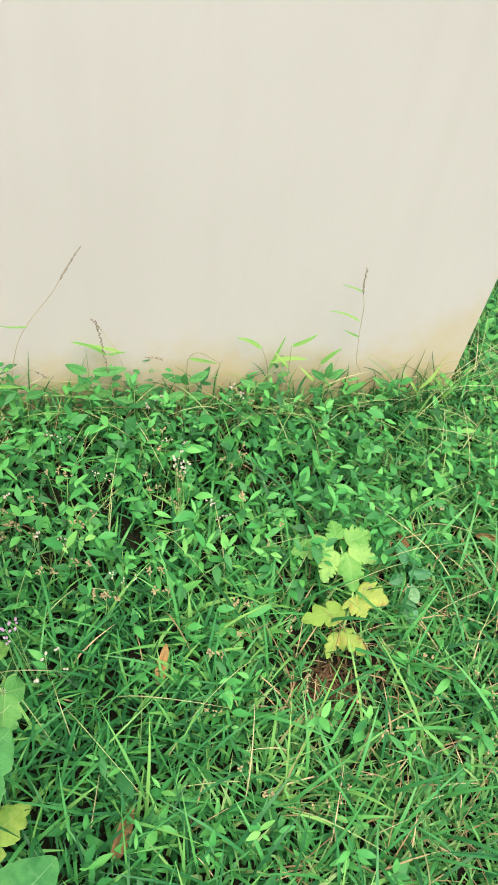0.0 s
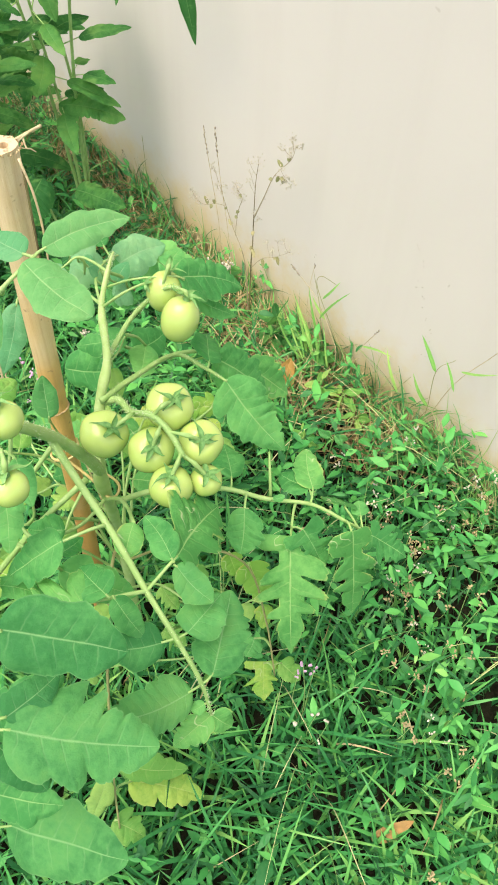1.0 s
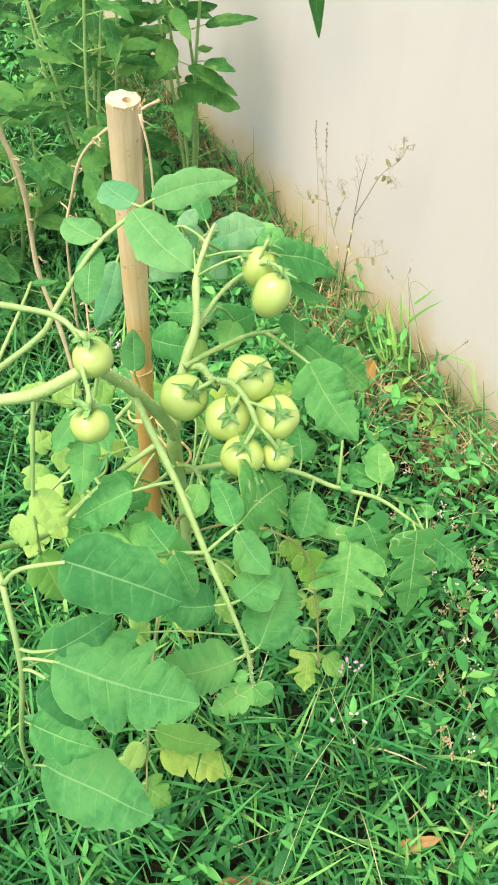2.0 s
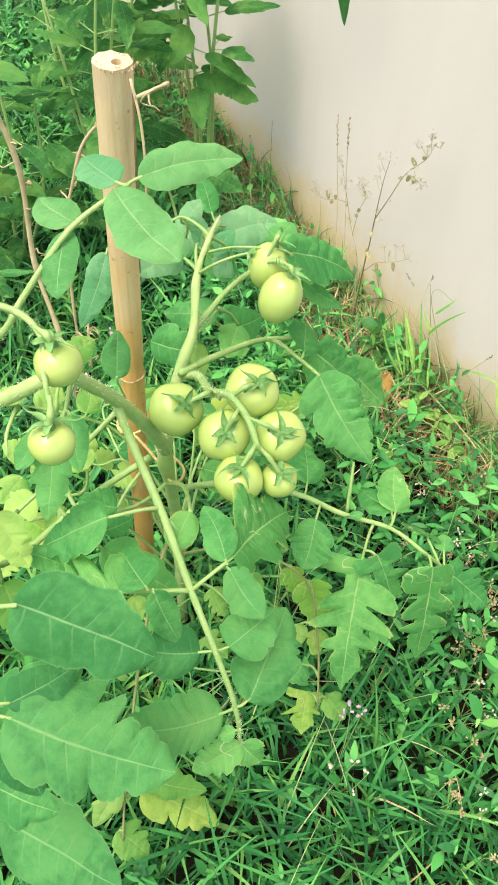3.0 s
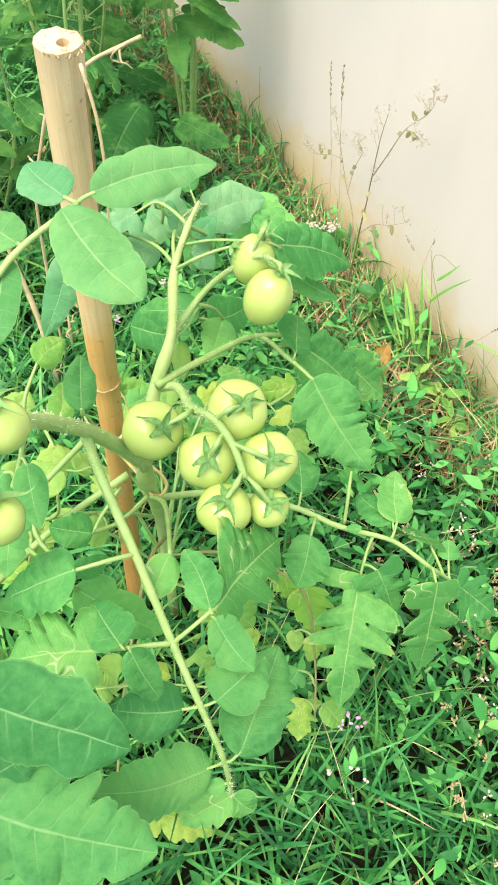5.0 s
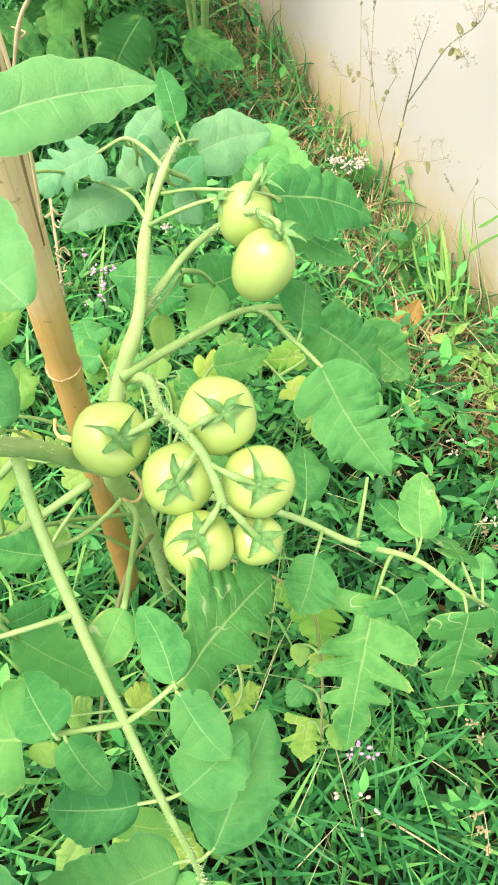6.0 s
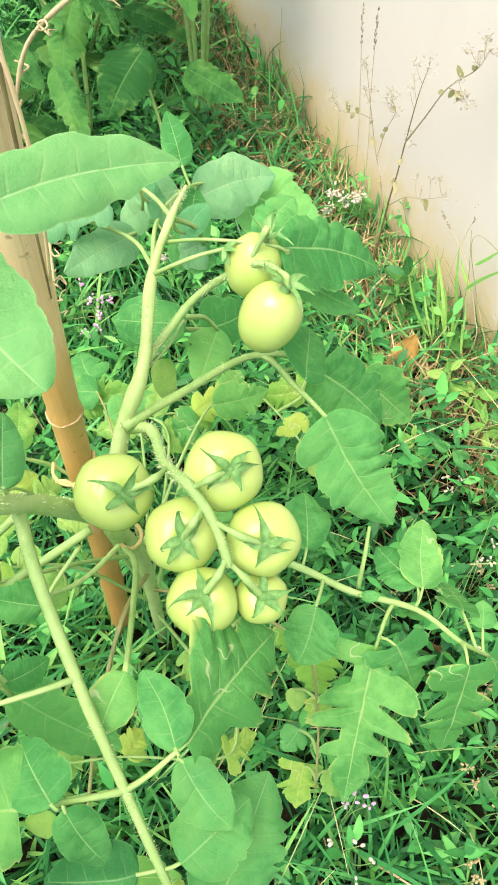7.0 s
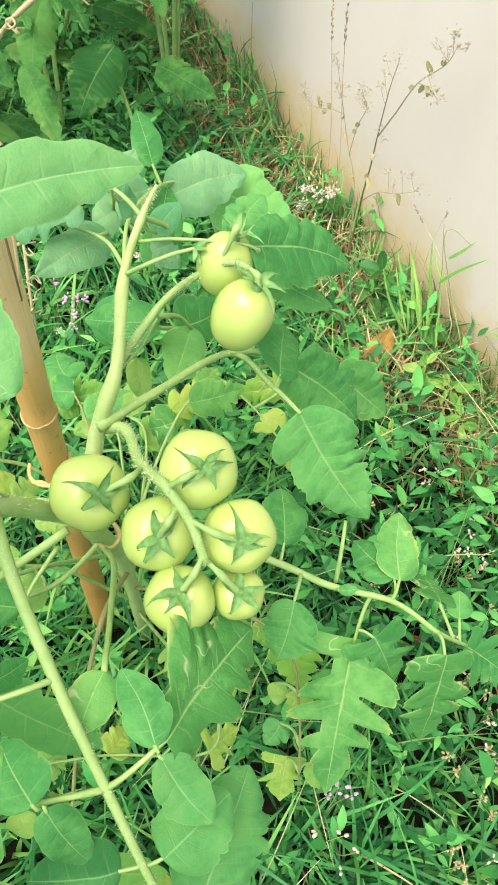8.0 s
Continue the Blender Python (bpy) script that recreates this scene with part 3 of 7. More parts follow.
# ---- bamboo stake with its twine ----
def build_stake():
    foot, top = Vector((-0.472, 0.231, -0.06)), Vector((-0.463, 0.2548, 0.815))
    st = thing("bamboo_stake", (foot.x, foot.y, 0), "pale weathered bamboo stake driven into the grass beside a tomato plant", "stake")
    sides = 20
    rng = random.Random(3)
    zs = [0.0, 0.12, 0.2, 0.25, 0.262, 0.268, 0.274, 0.285, 0.4, 0.5, 0.58, 0.64, 0.648, 0.656, 0.664, 0.672, 0.68, 0.7, 0.78, 0.86, 0.93, 0.97, 0.99, 1.0]
    v, f = [], []
    nodes = (0.268, 0.66)
    for s in zs:
        c = foot.lerp(top, s) + Vector((0.004 * math.sin(s * 5), 0.003 * math.sin(s * 4 + 1), 0))
        r = 0.0112 + 0.0024 * max(0.0, 1 - s / 0.45) + 0.0025 * max(0.0, (s - 0.55) / 0.45) ** 1.3
        for k in nodes:
            r *= 1 + 0.10 * math.exp(-((s - k) / 0.006) ** 2) - 0.05 * math.exp(-((s - k - 0.012) / 0.006) ** 2)
        for j in range(sides):
            a = 2 * math.pi * j / sides
            rr = r * (1 + 0.02 * math.sin(3 * a + s * 3))
            z = rng.uniform(-0.0009, 0.0009) if s == 1.0 else 0
            v.append(c + Vector((math.cos(a) * rr, math.sin(a) * rr, z)))
    n = len(zs)
    for k, rr in ((0, 0.0046), (1, 0.0036)):  # sawn rim and the hollow
        for j in range(sides):
            a = 2 * math.pi * j / sides
            v.append(top + Vector((math.cos(a) * rr, math.sin(a) * rr * 0.8, 0.001 if k == 0 else -0.04)))
    for i in range(n + 1):
        for j in range(sides):
            k = (j + 1) % sides
            f.append((i * sides + j, i * sides + k, (i + 1) * sides + k, (i + 1) * sides + j))
    f.append(tuple(range((n + 1) * sides, (n + 2) * sides)))
    cane = part("cane", (v, f), M_BAMBOO, st)
    cane.data.polygons.foreach_set("use_smooth", [i < (n - 2) * sides for i in range(len(cane.data.polygons))])
    for s in nodes:
        c = foot.lerp(top, s) + Vector((0.004 * math.sin(s * 5), 0.003 * math.sin(s * 4 + 1), 0))
        ring = [c + Vector((math.cos(a) * 0.0122, math.sin(a) * 0.0122, 0.0012 * math.sin(2 * a) + 0.0006 * math.sin(7 * a))) for a in [2 * math.pi * k / 24 for k in range(25)]]
        part("node_ring", tube(ring, 0.0011, 0.0011, 6, 1, seed=2), M_NODE, st, "pale raised joint of the cane")
    fray = []
    for k in range(26):  # torn fibres on the sawn end
        a = 2 * math.pi * (k + rng.random() * 0.7) / 26
        c = top + Vector((math.cos(a), math.sin(a), 0)) * rng.uniform(0.0118, 0.0134)
        lean = Vector((rng.uniform(-1, 1), rng.uniform(-1, 1), 0)) * 0.0016
        fray.append(tube([c - Vector((0, 0, 0.0012)), c + lean * 0.5 + Vector((0, 0, 0.0003)), c + lean + Vector((0, 0, rng.uniform(0.0004, 0.0014)))], 0.0007, 0.0003, 5, 2))
    part("frayed_rim", joined(*fray), M_NODE, st, "torn fibres round the sawn end")
    # a split fibre peeling from the top
    part("fibre", tube([(-0.452, 0.263, 0.81), (-0.447, 0.268, 0.78), (-0.446, 0.269, 0.74), (-0.449, 0.266, 0.70), (-0.452, 0.262, 0.665)], 0.0011, 0.0008, 5), M_BAMBOO, st, "loose strip of bamboo fibre")
    part("split", tube([(-0.4545, 0.2645, 0.80), (-0.4535, 0.2625, 0.74), (-0.4530, 0.2610, 0.69), (-0.453, 0.26, 0.65)], 0.0012, 0.0005, 5), M_STEM_PURPLE, st, "dark crack down the cane")
    tie = thing("twine_tie", (-0.455, 0.24, 0.44), "yellow twine tied round the stake and the plant's stem", "twine")
    part("loop", tube([(-0.4475, 0.228, 0.452), (-0.442, 0.240, 0.455), (-0.420, 0.262, 0.437), (-0.402, 0.273, 0.425), (-0.398, 0.284, 0.428), (-0.41, 0.287, 0.437), (-0.44, 0.257, 0.452), (-0.456, 0.258, 0.455)], 0.0016, 0.0016, 6), M_TWINE, tie)
    part("knot", tube([(-0.469, 0.257, 0.455), (-0.455, 0.2565, 0.457), (-0.444, 0.248, 0.456), (-0.4425, 0.236, 0.454), (-0.452, 0.2265, 0.452), (-0.464, 0.226, 0.452)], 0.0015, 0.0015, 6), M_TWINE, tie)


build_stake()


# ---- the tomato plant ----
PLANT = thing("tomato_plant", (-0.44, 0.285, 0.0), "leafy green tomato plant with unripe fruit, tied to a stake", "tomato plant")
_count = [0]
LINES = {}


def leaf(points, r0=0.0018, r1=0.0008, label="", hair=0, material=None):
    """A compound leaf's stalk under the plant."""
    st = part("leaf", tube(points, r0, r1, 8), material or M_STEM, PLANT, label, at=points[0])
    LINES[st.name] = spline(points, 8)
    if hair:
        part("hairs", hairs(points, r0, hair, 0.0022, len(points), r1), M_HAIR, st)
    return st


def leaflet(stalk, base, tip, width, material=None, cut=None, node=None, **kw):
    _count[0] += 1
    kw.setdefault("seed", _count[0])
    base = Vector(base)
    near = Vector(node) if node else min(LINES[stalk.name], key=lambda p: (p - base).length)
    gap = base - near
    if 0.002 < gap.length < 0.09:
        lag = (Vector(tip) - base).normalized() * gap.length * 0.12
        part("side_stalk", tube([near, near + gap * 0.5 - lag, base + (Vector(tip) - base) * 0.04], min(0.0023, 0.0011 + 0.02 * gap.length), 0.0010 + 0.008 * gap.length, 6, 4), M_STEM, stalk, at=near)
    tilt = random.Random(_count[0] * 5 + 1)
    kw["facing"] = Vector(kw.get("facing", (0.42, -0.08, 1.0))).normalized() + Vector((tilt.uniform(-1, 1), tilt.uniform(-1, 1), tilt.uniform(-0.4, 0.4))) * 0.30
    shape = pinnate(base, tip, width, cut, **kw) if cut else blade(base, tip, width, **kw)
    return part("leaflet", shape, material or M_LEAF, stalk, at=base)


STEM = [(-0.447, 0.286, -0.03), (-0.445, 0.284, 0.10), (-0.443, 0.281, 0.28), (-0.419, 0.275, 0.394), (-0.402, 0.271, 0.475), (-0.430, 0.286, 0.543), (-0.458, 0.304, 0.577), (-0.520, 0.314, 0.590), (-0.550, 0.330, 0.612), (-0.572, 0.342, 0.618)]
stem = part("main_stem", tube(STEM, (0.0068, 0.0070, 0.0070, 0.0070, 0.0068, 0.0052, 0.0042, 0.0033, 0.0022, 0.0012), None, 14, 8, knots=(0.40, 0.62, 0.75, 0.88), seed=5), M_STEM_THICK, PLANT, "thick ribbed green stem")
part("hairs", hairs(STEM[4:], 0.0068, 520, 0.0022, 2, 0.0016), M_HAIR, stem)
SIDE = [(-0.402, 0.271, 0.475), (-0.385, 0.262, 0.520), (-0.357, 0.235, 0.600), (-0.312, 0.208, 0.680), (-0.272, 0.200, 0.722), (-0.284, 0.160, 0.690), (-0.31, 0.11, 0.66)]
side_shoot = part("side_shoot", tube(SIDE, (0.0066, 0.0062, 0.0056, 0.0048, 0.0046, 0.0046, 0.0048), None, 12, 8, seed=6), M_STEM_THICK, PLANT, "thick hairy side shoot")
part("hairs", hairs(SIDE, 0.0062, 420, 0.0022, 3, 0.0046), M_HAIR, side_shoot)
UPPER = [(-0.31, 0.13, 0.69), (-0.308, 0.172, 0.726), (-0.318, 0.186, 0.742), (-0.339, 0.220, 0.777), (-0.362, 0.256, 0.790)]
tip_leaf = leaf(UPPER, 0.0026, 0.0014, hair=120)
leaflet(tip_leaf, (-0.363, 0.262, 0.794), (-0.378, 0.329, 0.798), 0.027, lobes=4, depth=0.05, fold=0.25, facing=(0.55, 0, 1), widest=0.42, material=M_LEAF_TOP)
leaflet(tip_leaf, (-0.357, 0.247, 0.790), (-0.303, 0.281, 0.783), 0.038, lobes=4, depth=0.05, fold=0.12, blunt=0.42, facing=(0.3, -0.1, 1), widest=0.5, material=M_LEAF_TOP)
leaflet(tip_leaf, (-0.372, 0.249, 0.785), (-0.398, 0.229, 0.790), 0.028, lobes=2, depth=0.05, blunt=0.5, facing=(0.5, 0, 1), widest=0.5, material=M_LEAF_GREY)
leaflet(tip_leaf, (-0.372, 0.220, 0.757), (-0.402, 0.196, 0.760), 0.028, lobes=0, facing=(0.6, 0, 1), widest=0.5, material=M_LEAF_TOP)
leaflet(tip_leaf, (-0.345, 0.217, 0.772), (-0.303, 0.208, 0.758), 0.023, lobes=3, depth=0.05, blunt=0.5, facing=(0.35, -0.15, 1), widest=0.5, material=M_LEAF_TOP)


def tomato(center, radius, up, seed, long=0.94, sepals=5, sepal=0.017, rise=0.0, green=None):
    """An unripe tomato under the plant: lobed fruit with a dimple, and its star of sepals as a sub-part."""
    c, up = Vector(center), Vector(up).normalized()
    rng = random.Random(seed)
    x = up.orthogonal().normalized()
    x = Matrix.Rotation(rng.uniform(0, 6), 3, up) @ x
    y = up.cross(x)
    v, f = [], []
    rings, sides = 18, 28
    for i in range(rings + 1):
        th = math.pi * i / rings
        for j in range(sides):
            a = 2 * math.pi * j / sides
            r = radius * math.sin(th) * (1 + 0.022 * math.cos(5 * a + seed) * math.sin(th) ** 2 + 0.012 * math.cos(2 * a))
            h = radius * long * math.cos(th)
            h -= radius * 0.16 * math.exp(-(th / 0.34) ** 2) - radius * 0.05 * math.exp(-((math.pi - th) / 0.16) ** 2) * -1
            v.append(c + x * (r * math.cos(a)) + y * (r * math.sin(a)) + up * h)
    for i in range(rings):
        for j in range(sides):
            k = (j + 1) % sides
            f.append((i * sides + j, (i + 1) * sides + j, (i + 1) * sides + k, i * sides + k))
    bm = bmesh.new()
    vs = [bm.verts.new(p) for p in v]
    for q in f:
        bm.faces.new([vs[i] for i in q])
    bmesh.ops.remove_doubles(bm, verts=bm.verts, dist=1e-6)
    bmesh.ops.recalc_face_normals(bm, faces=bm.faces)
    fruit = part("tomato", bm, M_TOMATO, PLANT, "glossy pale green unripe tomato", at=c)
    top = c + up * radius * (long - 0.12)
    meshes = [tube([top - up * 0.001, top + up * 0.002, top + up * 0.004], 0.0038, 0.0026, 10)]
    for k in range(sepals):
        a = 2 * math.pi * (k + rng.uniform(-0.34, 0.34)) / sepals
        d = x * math.cos(a) + y * math.sin(a)
        size = sepal * rng.uniform(0.75, 1.35)
        w = up.cross(d)
        sway, roll = rng.uniform(-0.9, 0.9), rng.uniform(-0.5, 0.5)
        head, curl = rng.uniform(0.25, 0.8) + rise, rng.choice((-0.4, 0.6, 1.6, 2.6, 3.4))
        pts, c0 = [], top + up * 0.0012 + d * 0.0012
        for q in range(13):  # arches out over the fruit, its end curling up or sideways
            rel = c0 - c
            if rel.length < radius * 1.0:
                c0 = c + rel.normalized() * radius * 1.0
            pts.append(c0)
            head += -0.17 if q < 6 else curl / 6 + rng.uniform(-0.08, 0.08)
            c0 = c0 + (d * math.cos(head) + up * math.sin(head) + w * sway * (q / 12) ** 1.5) * (size / 12)
        rows_ = []
        for q, c0 in enumerate(pts):
            g = q / 12
            half = 0.0024 * (0.75 + 0.5 * math.sin(math.pi * min(1.0, g * 1.6))) * (1 - g ** 1.5) + 0.00025
            turn = roll * g * 2.2
            across = w * math.cos(turn) + up * math.sin(turn)
            lift = up * math.cos(turn) - w * math.sin(turn)
            rows_ += [c0 - across * half + lift * half * 0.45, c0 - across * half * 0.5 + lift * half * 0.10, c0, c0 + across * half * 0.5 + lift * half * 0.10, c0 + across * half + lift * half * 0.45]
        quads = [(5 * i + j, 5 * i + j + 1, 5 * i + 6 + j, 5 * i + 5 + j) for i in range(12) for j in range(4)]
        meshes.append((rows_, quads))
    part("calyx", joined(*meshes), green or M_CALYX, fruit, "star of narrow green sepals")
    return top


T_B = tomato((-0.378, 0.281, 0.562), 0.0236, (0.45, 0.28, 0.75), 1)
T_T = tomato((-0.375, 0.346, 0.582), 0.0233, (0.42, 0.10, 0.85), 2)
T_C = tomato((-0.348, 0.319, 0.558), 0.0223, (0.46, 0.0, 0.85), 3)
T_D = tomato((-0.338, 0.365, 0.564), 0.0219, (0.46, -0.06, 0.75), 4)
T_E = tomato((-0.311, 0.327, 0.545), 0.0206, (0.12, 0.0, 0.95), 5)
T_F = tomato((-0.312, 0.362, 0.538), 0.0158, (0.25, -0.05, 0.9), 6)
T_A = tomato((-0.474, 0.386, 0.596), 0.0200, (-0.12, 0.35, 0.9), 7, long=1.28, sepal=0.022, rise=0.5, green=M_CALYX_PALE)
T_A2 = tomato((-0.510, 0.380, 0.605), 0.0185, (-0.10, 0.25, 0.9), 8, long=1.25, sepal=0.026, rise=0.8, green=M_CALYX_PALE)
T_L1 = tomato((-0.267, 0.208, 0.738), 0.0142, (-0.25, -0.1, 0.9), 9, sepal=0.020, rise=0.3, green=M_CALYX_PALE)
T_L2 = tomato((-0.232, 0.201, 0.710), 0.0135, (-0.2, 0.0, 0.9), 10, sepal=0.020, rise=0.2, green=M_CALYX_PALE)


def truss(points, r0, r1, hair, ends):
    t = part("fruit_truss", joined(tube(points, r0, r1, 8, seed=4), *[tube(q, (0.0017, 0.0016, 0.0025, 0.0018, 0.0024), None, 8) for q in ends]), M_STEM, PLANT, "hairy green fruit stalk", at=points[0])
    part("hairs", hairs(points, r0, hair, 0.0026, 7, r1), M_HAIR, t)


truss([(-0.432, 0.288, 0.545), (-0.425, 0.305, 0.552), (-0.394, 0.312, 0.564), (-0.362, 0.325, 0.592), (-0.340, 0.337, 0.586), (-0.320, 0.343, 0.573)], 0.0040, 0.0028, 340, [
    [(-0.388, 0.314, 0.570), (-0.372, 0.306, 0.586), T_B], [(-0.360, 0.326, 0.592), (-0.358, 0.336, 0.606), T_T], [(-0.350, 0.331, 0.590), (-0.340, 0.325, 0.591), T_C],
    [(-0.342, 0.336, 0.587), (-0.330, 0.350, 0.590), T_D], [(-0.324, 0.342, 0.576), (-0.315, 0.336, 0.574), T_E], [(-0.322, 0.343, 0.574), (-0.314, 0.352, 0.566), T_F]])
truss([(-0.458, 0.304, 0.577), (-0.492, 0.320, 0.564), (-0.512, 0.341, 0.574), (-0.507, 0.362, 0.600), (-0.496, 0.380, 0.621), (-0.486, 0.391, 0.625)], 0.0033, 0.0020, 160, [
    [(-0.488, 0.390, 0.624), (-0.481, 0.395, 0.624), T_A], [(-0.500, 0.374, 0.615), (-0.505, 0.385, 0.640), T_A2]])
truss([(-0.300, 0.150, 0.765), (-0.292, 0.185, 0.758), (-0.276, 0.200, 0.752), (-0.255, 0.201, 0.742), (-0.240, 0.203, 0.732)], 0.0024, 0.0015, 120, [
    [(-0.280, 0.198, 0.754), (-0.272, 0.204, 0.756), T_L1], [(-0.245, 0.203, 0.736), (-0.236, 0.203, 0.73), T_L2]])

spent = part("flower_stalk", tube([(-0.520, 0.316, 0.592), (-0.512, 0.330, 0.608), (-0.512, 0.346, 0.615), (-0.513, 0.361, 0.618)], 0.0017, 0.0012, 7), M_STEM, PLANT, "short hairy stalk with a withered flower", at=(-0.520, 0.316, 0.592))
_rng = random.Random(77)
for _k in range(6):
    _d = Vector((_rng.uniform(-1, 1), _rng.uniform(-0.3, 1), _rng.uniform(-0.5, 1))).normalized()
    part("sepal", blade((-0.513, 0.361, 0.618), Vector((-0.513, 0.361, 0.618)) + _d * 0.011, 0.0034, lobes=0, rows=8, seed=_k, droop=0.3), M_CALYX_PALE, spent, at=(-0.513, 0.361, 0.618))

# leaf on the outer side, over the wall's edge
la = leaf([(-0.428, 0.288, 0.553), (-0.455, 0.325, 0.545), (-0.507, 0.386, 0.512), (-0.470, 0.410, 0.520), (-0.442, 0.427, 0.521)], 0.0038, 0.0014, hair=100)
leaflet(la, (-0.444, 0.426, 0.521), (-0.381, 0.482, 0.447), 0.066, lobes=6, depth=0.26, blunt=0.95, widest=0.30, facing=(0.42, -0.08, 1.0))
leaflet(la, (-0.470, 0.416, 0.528), (-0.535, 0.437, 0.512), 0.040, lobes=3, depth=0.06, blunt=0.5, facing=(0.6, 0.1, 0.9), widest=0.5)
part("side_stalk", tube([(-0.507, 0.386, 0.512), (-0.507, 0.400, 0.512), (-0.505, 0.412, 0.512)], 0.0030, 0.0022, 8), M_STEM, la, at=(-0.507, 0.386, 0.512))
leaflet(la, (-0.495, 0.430, 0.505), (-0.482, 0.500, 0.430), 0.066, lobes=5, depth=0.28, blunt=0.9, facing=(0.5, 0, 0.9))
leaflet(la, (-0.522, 0.480, 0.450), (-0.505, 0.540, 0.392), 0.056, lobes=4, depth=0.22, facing=(0.5, 0.1, 0.9), material=M_LEAF_MINED)

# long leaf reaching out to the right with hanging leaflets
lb = leaf([(-0.428, 0.277, 0.370), (-0.405, 0.340, 0.405), (-0.373, 0.402, 0.420), (-0.349, 0.445, 0.413), (-0.333, 0.496, 0.400), (-0.308, 0.530, 0.384), (-0.302, 0.564, 0.348)], 0.0038, 0.0016, "long arching compound leaf")
leaflet(lb, (-0.315, 0.464, 0.375), (-0.205, 0.429, 0.302), 0.094, cut=((0.1, 1, 62), (0.3, 1, 58), (0.5, 1, 56)), core=0.44, material=M_LEAF_MINED, arms=(((0.20, 1.0, 0.090), (0.39, 0.98, 0.085), (0.57, 0.66, 0.07)), ((0.03, 0.92, 0.085), (0.28, 0.78, 0.08), (0.42, 0.92, 0.075), (0.62, 0.60, 0.06))))
leaflet(lb, (-0.310, 0.476, 0.392), (-0.281, 0.504, 0.325), 0.058, node=(-0.318, 0.466, 0.388), cut=((0.1, 1, 66), (0.3, 1, 60)), core=0.60, arms=(((0.10, 0.95, 0.14), (0.45, 0.95, 0.14)), ((0.08, 1.0, 0.13), (0.42, 0.75, 0.11))))
leaflet(lb, (-0.288, 0.528, 0.395), (-0.231, 0.527, 0.272), 0.062, node=(-0.308, 0.530, 0.384), cut=((0.1, 1, 62), (0.3, 1, 58), (0.5, 1, 55)), core=0.58, material=M_LEAF_MINED, arms=(((0.08, 0.8, 0.11), (0.33, 1.0, 0.12), (0.55, 0.9, 0.09)), ((0.12, 0.95, 0.12), (0.38, 0.9, 0.11), (0.58, 0.85, 0.07))))
leaflet(lb, (-0.350, 0.500, 0.408), (-0.392, 0.477, 0.395), 0.036, node=(-0.335, 0.495, 0.401), lobes=3, depth=0.12, facing=(0.42, -0.08, 1.0))
leaflet(lb, (-0.346, 0.502, 0.411), (-0.403, 0.517, 0.416), 0.040, node=(-0.335, 0.495, 0.401), lobes=4, depth=0.14, facing=(0.42, -0.08, 1.0), material=M_LEAF_MINED)
leaflet(lb, (-0.336, 0.545, 0.366), (-0.382, 0.550, 0.330), 0.050, cut=((0.1, 1, 60), (0.4, 1, 52)), core=0.62, material=M_LEAF_MINED, arms=(((0.12, 0.9, 0.15), (0.46, 0.95, 0.14)), ((0.14, 1.0, 0.14), (0.48, 0.8, 0.13))))
leaflet(lb, (-0.302, 0.564, 0.347), (-0.273, 0.613, 0.309), 0.062, cut=((0.05, 0.8, 60), (0.25, 1.0, 52), (0.45, 0.7, 46)), core=0.6)
leaflet(lb, (-0.322, 0.560, 0.360), (-0.350, 0.572, 0.352), 0.022, lobes=0, facing=(0.42, -0.08, 1.0))
leaflet(lb, (-0.336, 0.413, 0.428), (-0.303, 0.396, 0.388), 0.046, lobes=4, depth=0.14, facing=(0.42, -0.08, 1.0), widest=0.5, blunt=0.5)
leaflet(lb, (-0.382, 0.414, 0.425), (-0.430, 0.421, 0.430), 0.040, lobes=2, depth=0.05, blunt=0.5, facing=(0.42, -0.08, 1.0), widest=0.5)
part("side_stalk", tube([(-0.352, 0.451, 0.412), (-0.366, 0.454, 0.438), (-0.386, 0.460, 0.450)], 0.0020, 0.0014, 7), M_STEM, lb, at=(-0.352, 0.451, 0.412))
leaflet(lb, (-0.343, 0.450, 0.418), (-0.340, 0.463, 0.424), 0.009, lobes=0, facing=(0.42, -0.08, 1.0), widest=0.5)


# leaf drooping towards the path from the side shoot
AXIS = [(-0.357, 0.233, 0.597), (-0.318, 0.243, 0.595), (-0.262, 0.262, 0.575), (-0.218, 0.278, 0.537), (-0.176, 0.294, 0.505), (-0.150, 0.305, 0.470), (-0.134, 0.309, 0.428)]
lc = leaf(AXIS, 0.0039, 0.0016, "arching compound leaf with lobed leaflets", hair=200)
NODE_A, NODE_B, NODE_C = (-0.218, 0.278, 0.537), (-0.181, 0.292, 0.509), (-0.150, 0.305, 0.470)
leaflet(lc, (-0.234, 0.311, 0.553), (-0.297, 0.377, 0.515), 0.084, cut=((0.1, 1, 58), (0.4, 1, 52)), core=0.66, material=M_LEAF_MINED, node=NODE_A, arms=(((0.26, 1.12, 0.13), (0.44, 1.0, 0.10), (0.60, 0.72, 0.08)), ((0.08, 0.62, 0.12), (0.34, 0.80, 0.13), (0.60, 0.72, 0.11))))
leaflet(lc, (-0.232, 0.306, 0.552), (-0.267, 0.292, 0.576), 0.027, lobes=3, depth=0.06, facing=(0.42, -0.08, 1.0), widest=0.45, blunt=0.6, node=(-0.230, 0.307, 0.550))
leaflet(lc, (-0.228, 0.308, 0.547), (-0.192, 0.331, 0.530), 0.031, lobes=3, depth=0.08, facing=(0.42, -0.08, 1.0), widest=0.45, material=M_LEAF_DEEP, node=(-0.229, 0.306, 0.548))
